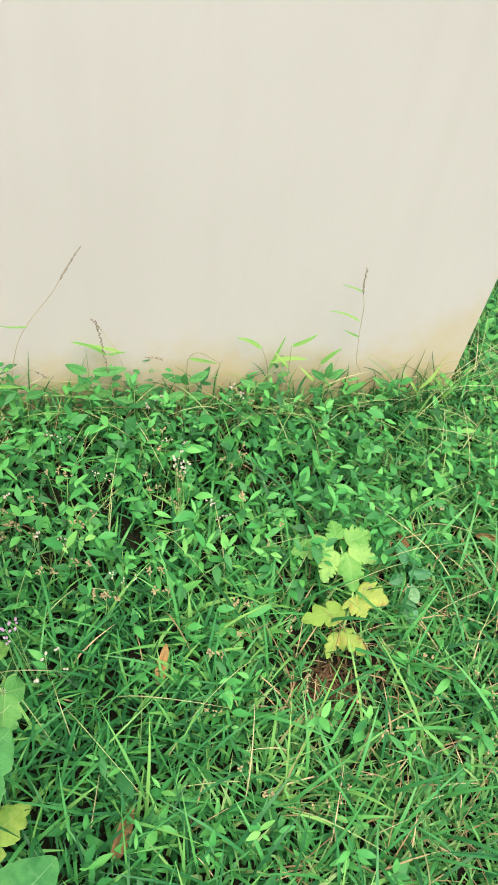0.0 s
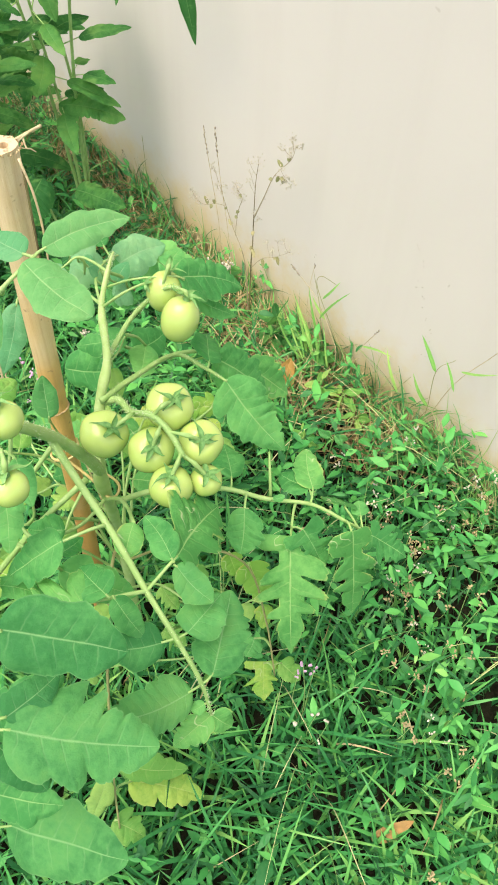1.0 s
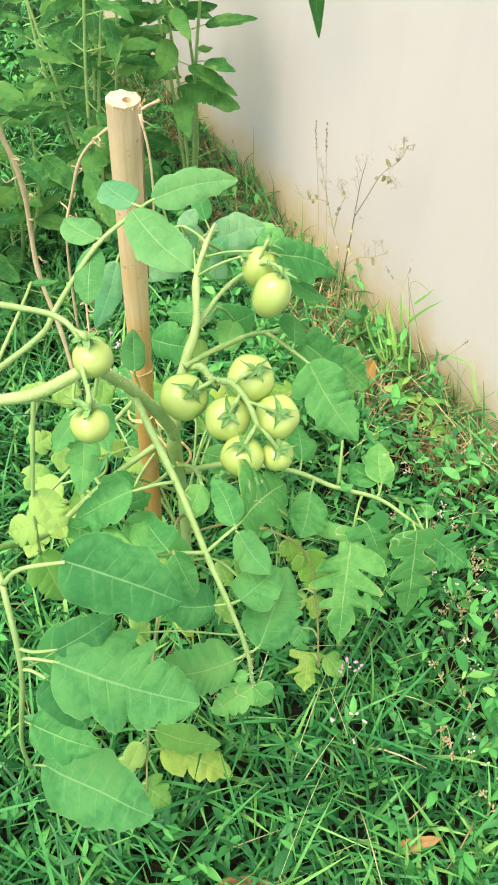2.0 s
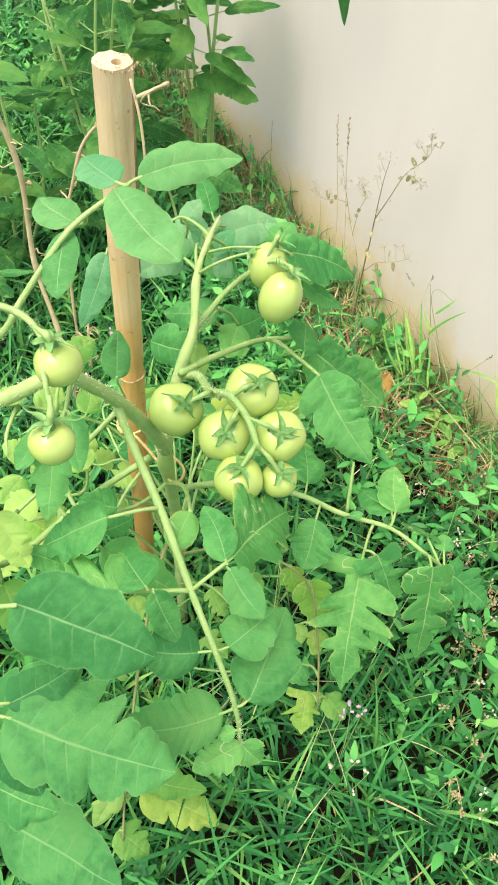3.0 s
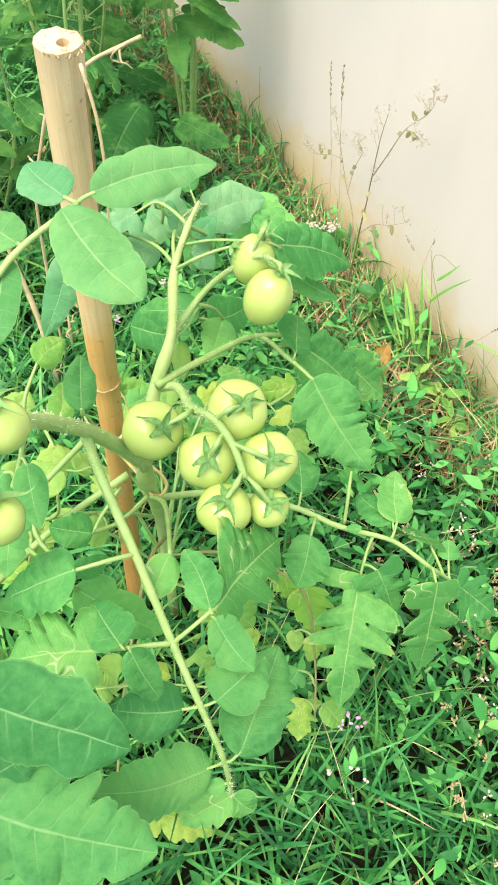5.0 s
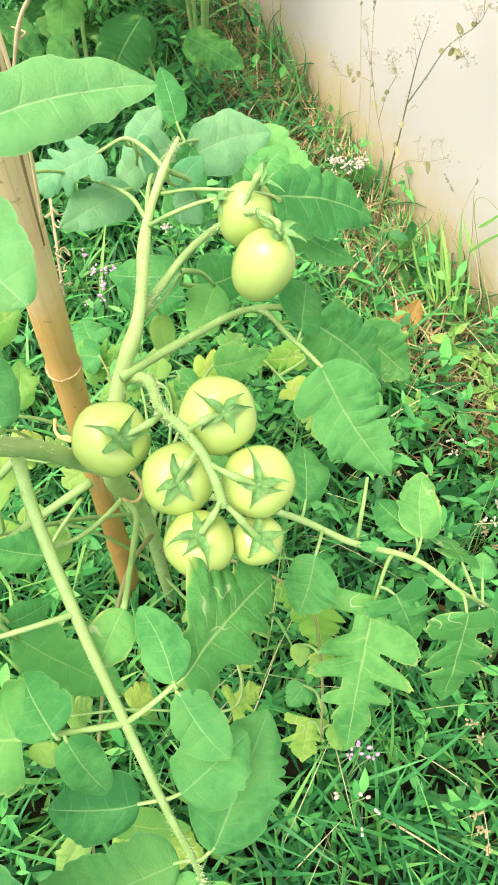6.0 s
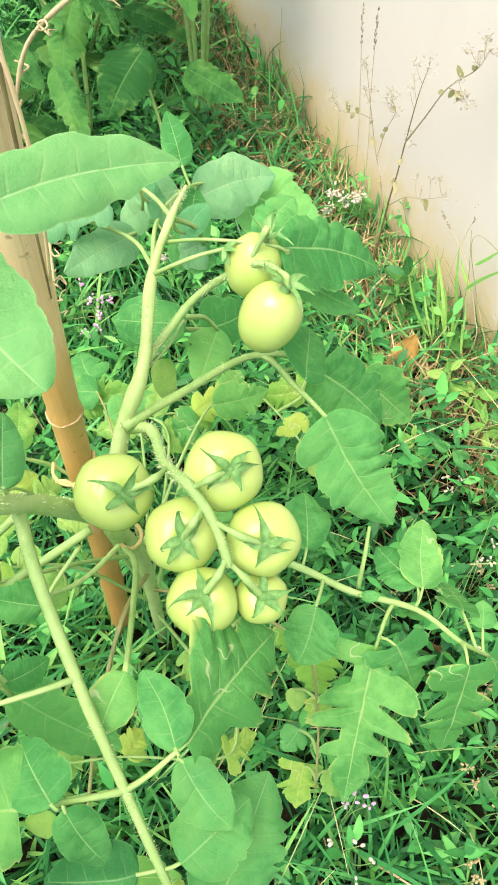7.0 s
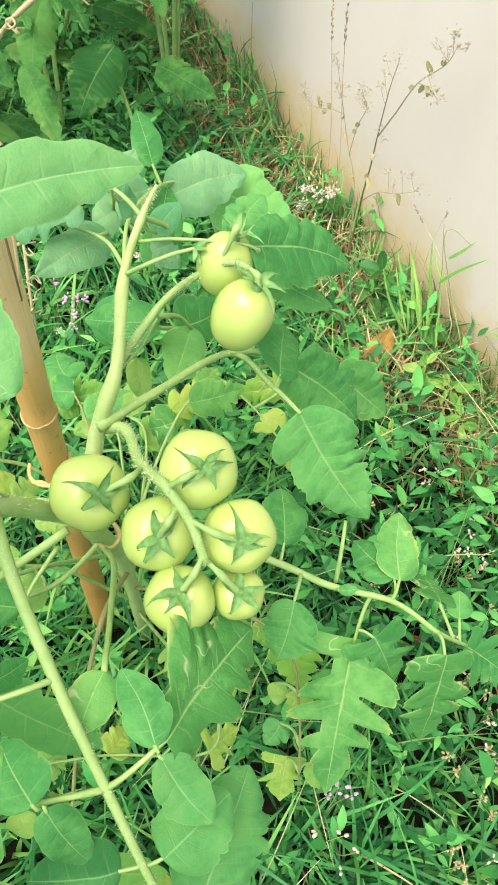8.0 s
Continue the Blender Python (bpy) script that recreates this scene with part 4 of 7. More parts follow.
leaflet(lc, (-0.214, 0.228, 0.555), (-0.214, 0.172, 0.560), 0.066, cut=((0.1, 1, 58), (0.4, 1, 50)), core=0.70, material=M_LEAF_MINED, facing=(0.42, -0.08, 1.0), node=NODE_A, arms=(((0.08, 0.8, 0.12), (0.36, 0.9, 0.12)), ((0.02, 0.95, 0.14), (0.28, 1.1, 0.14), (0.52, 0.8, 0.10))))
leaflet(lc, (-0.213, 0.245, 0.560), (-0.246, 0.228, 0.563), 0.036, lobes=3, depth=0.2, facing=(0.42, -0.08, 1.0), node=(-0.212, 0.247, 0.556))
leaflet(lc, (-0.211, 0.250, 0.556), (-0.183, 0.268, 0.522), 0.024, lobes=0, facing=(0.42, -0.08, 1.0), blunt=0.6, node=(-0.213, 0.250, 0.557))
leaflet(lc, (-0.213, 0.236, 0.549), (-0.200, 0.239, 0.536), 0.016, lobes=0, facing=(0.42, -0.08, 1.0), node=(-0.215, 0.237, 0.550), material=M_LEAF_PALE)
leaflet(lc, (-0.180, 0.281, 0.510), (-0.181, 0.236, 0.528), 0.040, lobes=3, depth=0.05, blunt=0.5, facing=(0.42, -0.08, 1.0), node=NODE_B, material=M_LEAF_DEEP)
leaflet(lc, (-0.182, 0.303, 0.508), (-0.208, 0.343, 0.512), 0.044, lobes=4, depth=0.08, blunt=0.5, facing=(0.42, -0.08, 1.0), node=NODE_B, material=M_LEAF_DEEP)
leaflet(lc, (-0.152, 0.316, 0.470), (-0.222, 0.360, 0.483), 0.056, lobes=6, depth=0.16, facing=(0.42, -0.08, 1.0), widest=0.45, node=NODE_C, material=M_LEAF_DEEP)
leaflet(lc, (-0.150, 0.296, 0.456), (-0.140, 0.214, 0.480), 0.050, lobes=8, depth=0.14, facing=(0.42, -0.08, 1.0), node=NODE_C, material=M_LEAF_DEEP)
leaflet(lc, (-0.140, 0.305, 0.443), (-0.138, 0.291, 0.442), 0.013, lobes=0, facing=(0.42, -0.08, 1.0), widest=0.5)
leaflet(lc, (-0.134, 0.309, 0.426), (-0.122, 0.268, 0.405), 0.030, lobes=5, depth=0.2, facing=(0.5, 0.3, 0.9), fold=0.5, material=M_LEAF_MINED)
leaflet(lc, (-0.134, 0.309, 0.426), (-0.120, 0.325, 0.410), 0.030, lobes=3, depth=0.2, facing=(0.5, -0.3, 0.9), fold=0.5, material=M_LEAF_MINED)
leaflet(lc, (-0.257, 0.222, 0.589), (-0.259, 0.165, 0.555), 0.046, lobes=5, depth=0.2, facing=(0.42, -0.08, 1.0), node=(-0.268, 0.260, 0.578))

# broad leaf low on the path side
ld = leaf([(-0.393, 0.256, 0.478), (-0.360, 0.192, 0.462), (-0.301, 0.133, 0.470), (-0.235, 0.105, 0.560), (-0.180, 0.120, 0.600), (-0.142, 0.120, 0.530), (-0.130, 0.095, 0.400), (-0.135, 0.085, 0.300)], 0.0034, 0.0018, "low spreading leaf with broad leaflets")
leaflet(ld, (-0.170, 0.168, 0.641), (-0.132, 0.248, 0.620), 0.060, lobes=4, depth=0.07, facing=(0.5, -0.12, 1.0), blunt=0.35, widest=0.32, material=M_LEAF_DEEP)
leaflet(ld, (-0.137, 0.148, 0.548), (-0.091, 0.255, 0.525), 0.082, lobes=5, depth=0.30, blunt=0.60, widest=0.36, facing=(0.5, -0.1, 1.0), material=M_LEAF_DEEP)
leaflet(ld, (-0.143, 0.150, 0.552), (-0.160, 0.196, 0.560), 0.034, lobes=3, depth=0.1, facing=(0.5, -0.1, 1.0), material=M_LEAF_DEEP)
leaflet(ld, (-0.130, 0.140, 0.535), (-0.095, 0.165, 0.500), 0.040, lobes=4, depth=0.1, facing=(0.5, -0.1, 1.0), material=M_LEAF_DEEP)
leaflet(ld, (-0.136, 0.097, 0.300), (-0.055, 0.195, 0.360), 0.078, lobes=5, depth=0.06, blunt=0.55, widest=0.4, material=M_LEAF_DEEP, facing=(0.6, -0.1, 0.9))
leaflet(ld, (-0.150, 0.130, 0.520), (-0.165, 0.195, 0.545), 0.045, lobes=3, depth=0.25, facing=(0.6, -0.1, 0.9))
leaflet(ld, (-0.130, 0.110, 0.440), (-0.098, 0.165, 0.435), 0.050, lobes=3, depth=0.2, facing=(0.6, -0.1, 0.9))

# top of the plant
le = leaf([(-0.520, 0.314, 0.590), (-0.590, 0.322, 0.575), (-0.650, 0.350, 0.550), (-0.686, 0.380, 0.520)], 0.0018, 0.0010)
leaflet(le, (-0.655, 0.352, 0.530), (-0.680, 0.428, 0.532), 0.050, lobes=4, depth=0.06, facing=(0.6, 0, 0.8), material=M_LEAF_GREY)
leaflet(le, (-0.697, 0.395, 0.503), (-0.650, 0.462, 0.500), 0.06, lobes=3, depth=0.12, facing=(0.6, 0, 0.8))
leaflet(le, (-0.600, 0.345, 0.537), (-0.660, 0.358, 0.545), 0.034, lobes=0, facing=(0.6, 0, 0.8))
leaflet(le, (-0.640, 0.340, 0.555), (-0.632, 0.296, 0.543), 0.045, lobes=3, depth=0.12, facing=(0.6, 0, 0.8), material=M_LEAF_GREY)
lea = leaf([(-0.553, 0.332, 0.606), (-0.575, 0.320, 0.607), (-0.590, 0.306, 0.606), (-0.580, 0.290, 0.606)], 0.0019, 0.0010)
leaflet(lea, (-0.578, 0.288, 0.606), (-0.560, 0.234, 0.598), 0.044, cut=((0.12, 0.85, 58), (0.40, 1.0, 50)), core=0.75, facing=(0.5, 0, 0.9), material=M_LEAF_GREY)
leaflet(lea, (-0.600, 0.308, 0.590), (-0.648, 0.334, 0.590), 0.022, lobes=0, facing=(0.6, -0.1, 0.8), widest=0.45, material=M_LEAF_GREY)
leaflet(lea, (-0.590, 0.315, 0.590), (-0.605, 0.330, 0.578), 0.030, lobes=2, depth=0.1, facing=(0.6, -0.1, 0.8), material=M_LEAF_GREY)
leaflet(lea, (-0.600, 0.312, 0.575), (-0.612, 0.290, 0.545), 0.032, lobes=3, depth=0.1, facing=(0.6, -0.1, 0.8), material=M_LEAF_GREY)
leaflet(lea, (-0.560, 0.338, 0.586), (-0.579, 0.358, 0.597), 0.020, lobes=0, facing=(0.5, 0, 0.9), material=M_LEAF_GREY)
leaflet(lea, (-0.569, 0.354, 0.567), (-0.563, 0.327, 0.559), 0.034, lobes=3, depth=0.12, facing=(0.5, 0, 0.9), material=M_LEAF_GREY)
leaflet(le, (-0.660, 0.345, 0.560), (-0.690, 0.336, 0.590), 0.024, lobes=0, facing=(0.42, -0.08, 1.0))
leaflet(le, (-0.575, 0.330, 0.570), (-0.560, 0.362, 0.555), 0.034, lobes=2, facing=(0.6, 0, 0.8))
lf = leaf([(-0.540, 0.325, 0.600), (-0.520, 0.350, 0.620), (-0.507, 0.389, 0.625), (-0.505, 0.40, 0.62)], 0.0013, 0.0009)
leaflet(lf, (-0.507, 0.395, 0.622), (-0.534, 0.484, 0.570), 0.055, lobes=5, depth=0.26, widest=0.32, blunt=0.85, facing=(0.6, 0, 0.9))
leaflet(lf, (-0.530, 0.400, 0.590), (-0.520, 0.470, 0.540), 0.030, lobes=2, depth=0.16, facing=(0.6, 0, 0.9))
leaflet(lf, (-0.510, 0.385, 0.622), (-0.560, 0.415, 0.620), 0.030, lobes=2, facing=(0.6, 0, 0.9))
lg = leaf([(-0.530, 0.315, 0.588), (-0.570, 0.302, 0.575), (-0.575, 0.270, 0.590), (-0.540, 0.248, 0.625), (-0.500, 0.234, 0.640)], 0.0018, 0.0009)
leaflet(lg, (-0.595, 0.306, 0.556), (-0.533, 0.262, 0.590), 0.034, lobes=3, depth=0.05, facing=(0.6, 0, 0.9), material=M_LEAF_GREY)
leaflet(lg, (-0.496, 0.233, 0.639), (-0.464, 0.202, 0.581), 0.026, lobes=4, depth=0.06, facing=(0.55, -0.1, 1.0), material=M_LEAF_GREY)
lh = leaf([(-0.461, 0.307, 0.570), (-0.490, 0.322, 0.555), (-0.520, 0.335, 0.546)], 0.0012, 0.0008)
leaflet(lh, (-0.515, 0.335, 0.546), (-0.534, 0.280, 0.535), 0.034, lobes=2, depth=0.12, facing=(0.6, 0, 0.9))
leaflet(lh, (-0.545, 0.362, 0.500), (-0.483, 0.342, 0.520), 0.036, lobes=2, depth=0.12, facing=(0.6, 0, 0.9))
leaflet(lh, (-0.560, 0.350, 0.480), (-0.590, 0.400, 0.470), 0.045, lobes=2, depth=0.12, facing=(0.6, 0, 0.9))
small = leaf([(-0.372, 0.243, 0.570), (-0.360, 0.238, 0.610), (-0.350, 0.236, 0.630)], 0.0010, 0.0007)
leaflet(small, (-0.345, 0.236, 0.640), (-0.374, 0.240, 0.662), 0.022, lobes=0, facing=(0.42, -0.08, 1.0), material=M_LEAF_TOP)

# lower, older leaves yellowing under the plant
lo = leaf([(-0.443, 0.284, 0.20), (-0.395, 0.350, 0.285), (-0.345, 0.420, 0.285), (-0.290, 0.432, 0.225), (-0.235, 0.428, 0.165)], 0.0020, 0.0011, "old drooping leaf turning yellow", material=M_STEM_OLD)
leaflet(lo, (-0.349, 0.429, 0.275), (-0.306, 0.435, 0.235), 0.052, lobes=3, depth=0.35, material=M_LEAF_YELLOW, facing=(0.42, -0.08, 1.0))
leaflet(lo, (-0.371, 0.409, 0.270), (-0.345, 0.412, 0.250), 0.034, lobes=2, depth=0.35, material=M_LEAF_YELLOW, facing=(0.42, -0.08, 1.0))
leaflet(lo, (-0.321, 0.415, 0.220), (-0.301, 0.415, 0.200), 0.020, lobes=0, material=M_LEAF_PALE, facing=(0.42, -0.08, 1.0))
leaflet(lo, (-0.311, 0.437, 0.220), (-0.289, 0.431, 0.190), 0.028, lobes=2, depth=0.2, material=M_LEAF_YELLOW, facing=(0.42, -0.08, 1.0))
leaflet(lo, (-0.259, 0.422, 0.160), (-0.219, 0.411, 0.120), 0.056, cut=((0.06, 0.9, 60), (0.32, 0.9, 52)), core=0.66, material=M_LEAF_YELLOW, facing=(0.42, -0.08, 1.0))
leaflet(lo, (-0.251, 0.443, 0.160), (-0.225, 0.465, 0.140), 0.036, lobes=2, depth=0.3, material=M_LEAF_PALE, facing=(0.42, -0.08, 1.0))
leaflet(lo, (-0.328, 0.338, 0.340), (-0.301, 0.362, 0.300), 0.050, lobes=3, depth=0.30, material=M_LEAF_PALE, facing=(0.42, -0.08, 1.0))
leaflet(lo, (-0.292, 0.299, 0.280), (-0.271, 0.323, 0.260), 0.040, cut=((0.06, 0.9, 60), (0.32, 0.9, 52)), core=0.6, material=M_LEAF_PALE, facing=(0.42, -0.08, 1.0))
leaflet(lo, (-0.291, 0.420, 0.170), (-0.273, 0.401, 0.160), 0.034, lobes=2, depth=0.30, material=M_LEAF, facing=(0.42, -0.08, 1.0))
ly = leaf([(-0.444, 0.284, 0.25), (-0.370, 0.262, 0.335), (-0.300, 0.232, 0.270), (-0.240, 0.212, 0.195), (-0.175, 0.196, 0.130), (-0.140, 0.190, 0.095)], 0.0024, 0.0012, "low bright yellow-green leaf", material=M_STEM_OLD)
leaflet(ly, (-0.185, 0.215, 0.115), (-0.143, 0.304, 0.073), 0.062, lobes=4, depth=0.36, blunt=0.9, material=M_LEAF_YELLOW, facing=(0.6, 0, 0.9), fold=0.05)
leaflet(ly, (-0.197, 0.210, 0.150), (-0.172, 0.292, 0.112), 0.040, lobes=3, depth=0.2, material=M_LEAF_PALE, facing=(0.6, 0, 0.9))
leaflet(ly, (-0.185, 0.190, 0.150), (-0.150, 0.160, 0.120), 0.034, lobes=2, depth=0.25, material=M_LEAF_PALE, facing=(0.6, 0, 0.9))
leaflet(ly, (-0.150, 0.185, 0.100), (-0.122, 0.218, 0.078), 0.045, lobes=2, depth=0.40, material=M_LEAF_PALE, facing=(0.6, 0, 0.9))
# leaf with a mined edge on a thin stalk below the fruit
lm = leaf([(-0.405, 0.273, 0.415), (-0.375, 0.284, 0.452), (-0.320, 0.285, 0.515), (-0.272, 0.283, 0.562)], 0.0026, 0.0016)
leaflet(lm, (-0.272, 0.283, 0.563), (-0.243, 0.268, 0.557), 0.026, lobes=0, facing=(0.42, -0.08, 1.0), widest=0.5, material=M_LEAF_MINED)
# inner leaves low behind the fruit
li = leaf([(-0.440, 0.282, 0.26), (-0.500, 0.310, 0.310), (-0.570, 0.350, 0.330), (-0.610, 0.390, 0.330)], 0.0020, 0.0011)
for _b, _t, _w in (((-0.580, 0.362, 0.335), (-0.590, 0.420, 0.338), 0.045), ((-0.600, 0.380, 0.330), (-0.640, 0.400, 0.310), 0.040), ((-0.565, 0.345, 0.325), (-0.575, 0.312, 0.300), 0.045),
                   ((-0.545, 0.340, 0.320), (-0.520, 0.400, 0.310), 0.045), ((-0.500, 0.318, 0.305), (-0.470, 0.370, 0.300), 0.045)):
    leaflet(li, _b, _t, _w, lobes=3, depth=0.45, facing=(0.6, 0, 0.8), material=M_LEAF_MINED)
lj = leaf([(-0.443, 0.283, 0.22), (-0.520, 0.268, 0.290), (-0.590, 0.256, 0.312), (-0.620, 0.246, 0.314)], 0.0014, 0.0009, material=M_STEM_OLD)
for _b, _t, _w in (((-0.590, 0.258, 0.312), (-0.620, 0.305, 0.310), 0.045), ((-0.620, 0.248, 0.314), (-0.635, 0.205, 0.300), 0.045), ((-0.640, 0.240, 0.310), (-0.700, 0.225, 0.290), 0.05), ((-0.540, 0.264, 0.295), (-0.550, 0.215, 0.285), 0.045)):
    leaflet(lj, _b, _t, _w, lobes=3, depth=0.45, facing=(0.6, 0, 0.8))
# yellowing leaves low behind the fruit, and a hanging pale one on the stem
lq = leaf([(-0.444, 0.284, 0.15), (-0.530, 0.320, 0.250), (-0.605, 0.365, 0.270), (-0.660, 0.405, 0.245), (-0.640, 0.440, 0.225), (-0.591, 0.472, 0.210)], 0.0022, 0.0011, "low leaf turning yellow", material=M_STEM)
leaflet(lq, (-0.681, 0.409, 0.220), (-0.655, 0.358, 0.222), 0.036, lobes=2, depth=0.30, material=M_LEAF_YELLOW, facing=(0.6, 0, 0.8))
leaflet(lq, (-0.604, 0.355, 0.280), (-0.566, 0.317, 0.268), 0.046, cut=((0.1, 0.9, 60), (0.4, 0.8, 50)), core=0.6, material=M_LEAF_PALE, facing=(0.6, 0, 0.8))
leaflet(lq, (-0.668, 0.489, 0.220), (-0.662, 0.422, 0.220), 0.044, lobes=3, depth=0.35, material=M_LEAF_YELLOW, facing=(0.6, 0, 0.8))
leaflet(lq, (-0.626, 0.480, 0.220), (-0.608, 0.440, 0.220), 0.032, lobes=2, depth=0.35, material=M_LEAF_YELLOW, facing=(0.6, 0, 0.8))
leaflet(lq, (-0.600, 0.470, 0.212), (-0.560, 0.482, 0.195), 0.034, lobes=2, depth=0.35, material=M_LEAF_PALE, facing=(0.6, 0, 0.8))
lr = leaf([(-0.444, 0.283, 0.18), (-0.530, 0.230, 0.260), (-0.627, 0.198, 0.280), (-0.620, 0.225, 0.300)], 0.0020, 0.0012)
leaflet(lr, (-0.620, 0.225, 0.300), (-0.628, 0.288, 0.300), 0.060, cut=((0.06, 0.9, 62), (0.34, 0.9, 52)), core=0.62, material=M_LEAF_PALE, facing=(0.6, 0, 0.8))
leaflet(lr, (-0.703, 0.270, 0.330), (-0.676, 0.340, 0.330), 0.060, lobes=3, depth=0.15, facing=(0.6, 0, 0.8))
lw = leaf([(-0.455, 0.302, 0.572), (-0.490, 0.312, 0.545), (-0.519, 0.316, 0.502)], 0.0014, 0.0009)
leaflet(lw, (-0.519, 0.316, 0.500), (-0.505, 0.318, 0.455), 0.020, lobes=0, material=M_LEAF_PALE, facing=(0.9, -0.1, 0.4))
lv = leaf([(-0.444, 0.283, 0.15), (-0.445, 0.215, 0.280), (-0.425, 0.150, 0.340), (-0.400, 0.105, 0.370)], 0.0020, 0.0012, "low leaf turning yellow")
for _b, _t, _w, _m in (((-0.432, 0.114, 0.33), (-0.405, 0.153, 0.33), 0.034, M_LEAF_YELLOW), ((-0.433, 0.163, 0.34), (-0.406, 0.146, 0.31), 0.030, M_LEAF_YELLOW), ((-0.388, 0.105, 0.36), (-0.355, 0.091, 0.34), 0.036, M_LEAF_PALE), ((-0.441, 0.121, 0.4), (-0.41, 0.101, 0.4), 0.036, M_LEAF_PALE), ((-0.451, 0.176, 0.33), (-0.425, 0.184, 0.32), 0.030, M_LEAF_PALE)):
    leaflet(lv, _b, _t, _w, lobes=2, depth=0.35, material=_m, facing=(0.6, 0, 0.8))
# pale young leaves crowded behind the stake's tie
lx = leaf([(-0.443, 0.282, 0.30), (-0.480, 0.230, 0.400), (-0.475, 0.185, 0.450), (-0.470, 0.130, 0.480)], 0.0020, 0.0010)
for _b, _t, _w in (((-0.51, 0.183, 0.5), (-0.537, 0.21, 0.5), 0.034), ((-0.477, 0.149, 0.46), (-0.502, 0.171, 0.47), 0.034), ((-0.455, 0.12, 0.5), (-0.481, 0.139, 0.5), 0.030), ((-0.478, 0.194, 0.45), (-0.519, 0.2, 0.46), 0.032), ((-0.429, 0.194, 0.48), (-0.402, 0.19, 0.45), 0.030), ((-0.421, 0.118, 0.46), (-0.438, 0.14, 0.46), 0.032), ((-0.458, 0.151, 0.42), (-0.426, 0.141, 0.4), 0.034)):
    leaflet(lx, _b, _t, _w, lobes=2, depth=0.25, material=M_LEAF_PALE, facing=(0.6, 0, 0.8))
# more leaves low on the stem, some yellowing
lz = leaf([(-0.443, 0.283, 0.20), (-0.558, 0.315, 0.300), (-0.587, 0.303, 0.310), (-0.602, 0.345, 0.290)], 0.0018, 0.0010, "low leaf turning yellow")
leaflet(lz, (-0.558, 0.315, 0.300), (-0.598, 0.348, 0.290), 0.046, lobes=3, depth=0.38, material=M_LEAF_PALE, facing=(0.6, 0, 0.8))
leaflet(lz, (-0.587, 0.303, 0.310), (-0.649, 0.317, 0.300), 0.028, lobes=2, depth=0.3, material=M_LEAF_PALE, facing=(0.6, 0, 0.8))
leaflet(lz, (-0.602, 0.345, 0.290), (-0.632, 0.398, 0.280), 0.042, lobes=3, depth=0.38, material=M_LEAF_YELLOW, facing=(0.6, 0, 0.8))
lt = leaf([(-0.443, 0.283, 0.22), (-0.588, 0.285, 0.300), (-0.619, 0.237, 0.300)], 0.0018, 0.0010, "low pale leaf")
leaflet(lt, (-0.588, 0.285, 0.300), (-0.585, 0.240, 0.290), 0.034, lobes=3, depth=0.38, material=M_LEAF_PALE, facing=(0.6, 0, 0.8))
leaflet(lt, (-0.619, 0.237, 0.300), (-0.638, 0.287, 0.290), 0.046, cut=((0.06, 0.9, 60), (0.34, 0.9, 52)), core=0.62, material=M_LEAF_PALE, facing=(0.6, 0, 0.8))
lu = leaf([(-0.443, 0.283, 0.16), (-0.467, 0.237, 0.360), (-0.477, 0.198, 0.360), (-0.486, 0.168, 0.360)], 0.0018, 0.0010, "low leaf turning yellow")
leaflet(lu, (-0.467, 0.237, 0.360), (-0.456, 0.211, 0.350), 0.036, lobes=3, depth=0.38, material=M_LEAF_PALE, facing=(0.6, 0, 0.8))
leaflet(lu, (-0.477, 0.198, 0.360), (-0.503, 0.216, 0.350), 0.032, lobes=2, depth=0.3, material=M_LEAF_PALE, facing=(0.6, 0, 0.8))
leaflet(lu, (-0.486, 0.168, 0.360), (-0.512, 0.195, 0.350), 0.042, lobes=3, depth=0.38, material=M_LEAF_YELLOW, facing=(0.6, 0, 0.8))
low_leaf = leaf([(-0.443, 0.283, 0.12), (-0.360, 0.315, 0.260), (-0.306, 0.351, 0.250), (-0.265, 0.341, 0.240), (-0.273, 0.255, 0.260), (-0.271, 0.198, 0.280)], 0.0018, 0.0010, "low leaf turning yellow")
leaflet(low_leaf, (-0.360, 0.315, 0.260), (-0.327, 0.327, 0.250), 0.030, lobes=3, depth=0.38, material=M_LEAF_PALE, facing=(0.6, 0, 0.8))
leaflet(low_leaf, (-0.306, 0.351, 0.250), (-0.313, 0.376, 0.240), 0.034, lobes=2, depth=0.35, material=M_LEAF_YELLOW, facing=(0.6, 0, 0.8))
leaflet(low_leaf, (-0.265, 0.341, 0.240), (-0.282, 0.374, 0.230), 0.052, cut=((0.06, 0.9, 60), (0.34, 0.9, 52)), core=0.62, material=M_LEAF_YELLOW, facing=(0.6, 0, 0.8))
leaflet(low_leaf, (-0.273, 0.255, 0.260), (-0.296, 0.271, 0.250), 0.036, lobes=2, depth=0.3, material=M_LEAF_YELLOW, facing=(0.6, 0, 0.8))
leaflet(low_leaf, (-0.271, 0.198, 0.280), (-0.283, 0.222, 0.270), 0.046, lobes=3, depth=0.38, material=M_LEAF_PALE, facing=(0.6, 0, 0.8))
lpb = leaf([(-0.443, 0.282, 0.30), (-0.400, 0.235, 0.400), (-0.372, 0.205, 0.455), (-0.362, 0.170, 0.470)], 0.0022, 0.0012, "pale leaf with small soft leaflets")
leaflet(lpb, (-0.365, 0.200, 0.505), (-0.391, 0.182, 0.520), 0.030, lobes=3, depth=0.2, material=M_LEAF_PALE)
leaflet(lpb, (-0.348, 0.144, 0.389), (-0.384, 0.117, 0.408), 0.034, lobes=3, depth=0.25, material=M_LEAF_YELLOW, node=(-0.362, 0.170, 0.470))
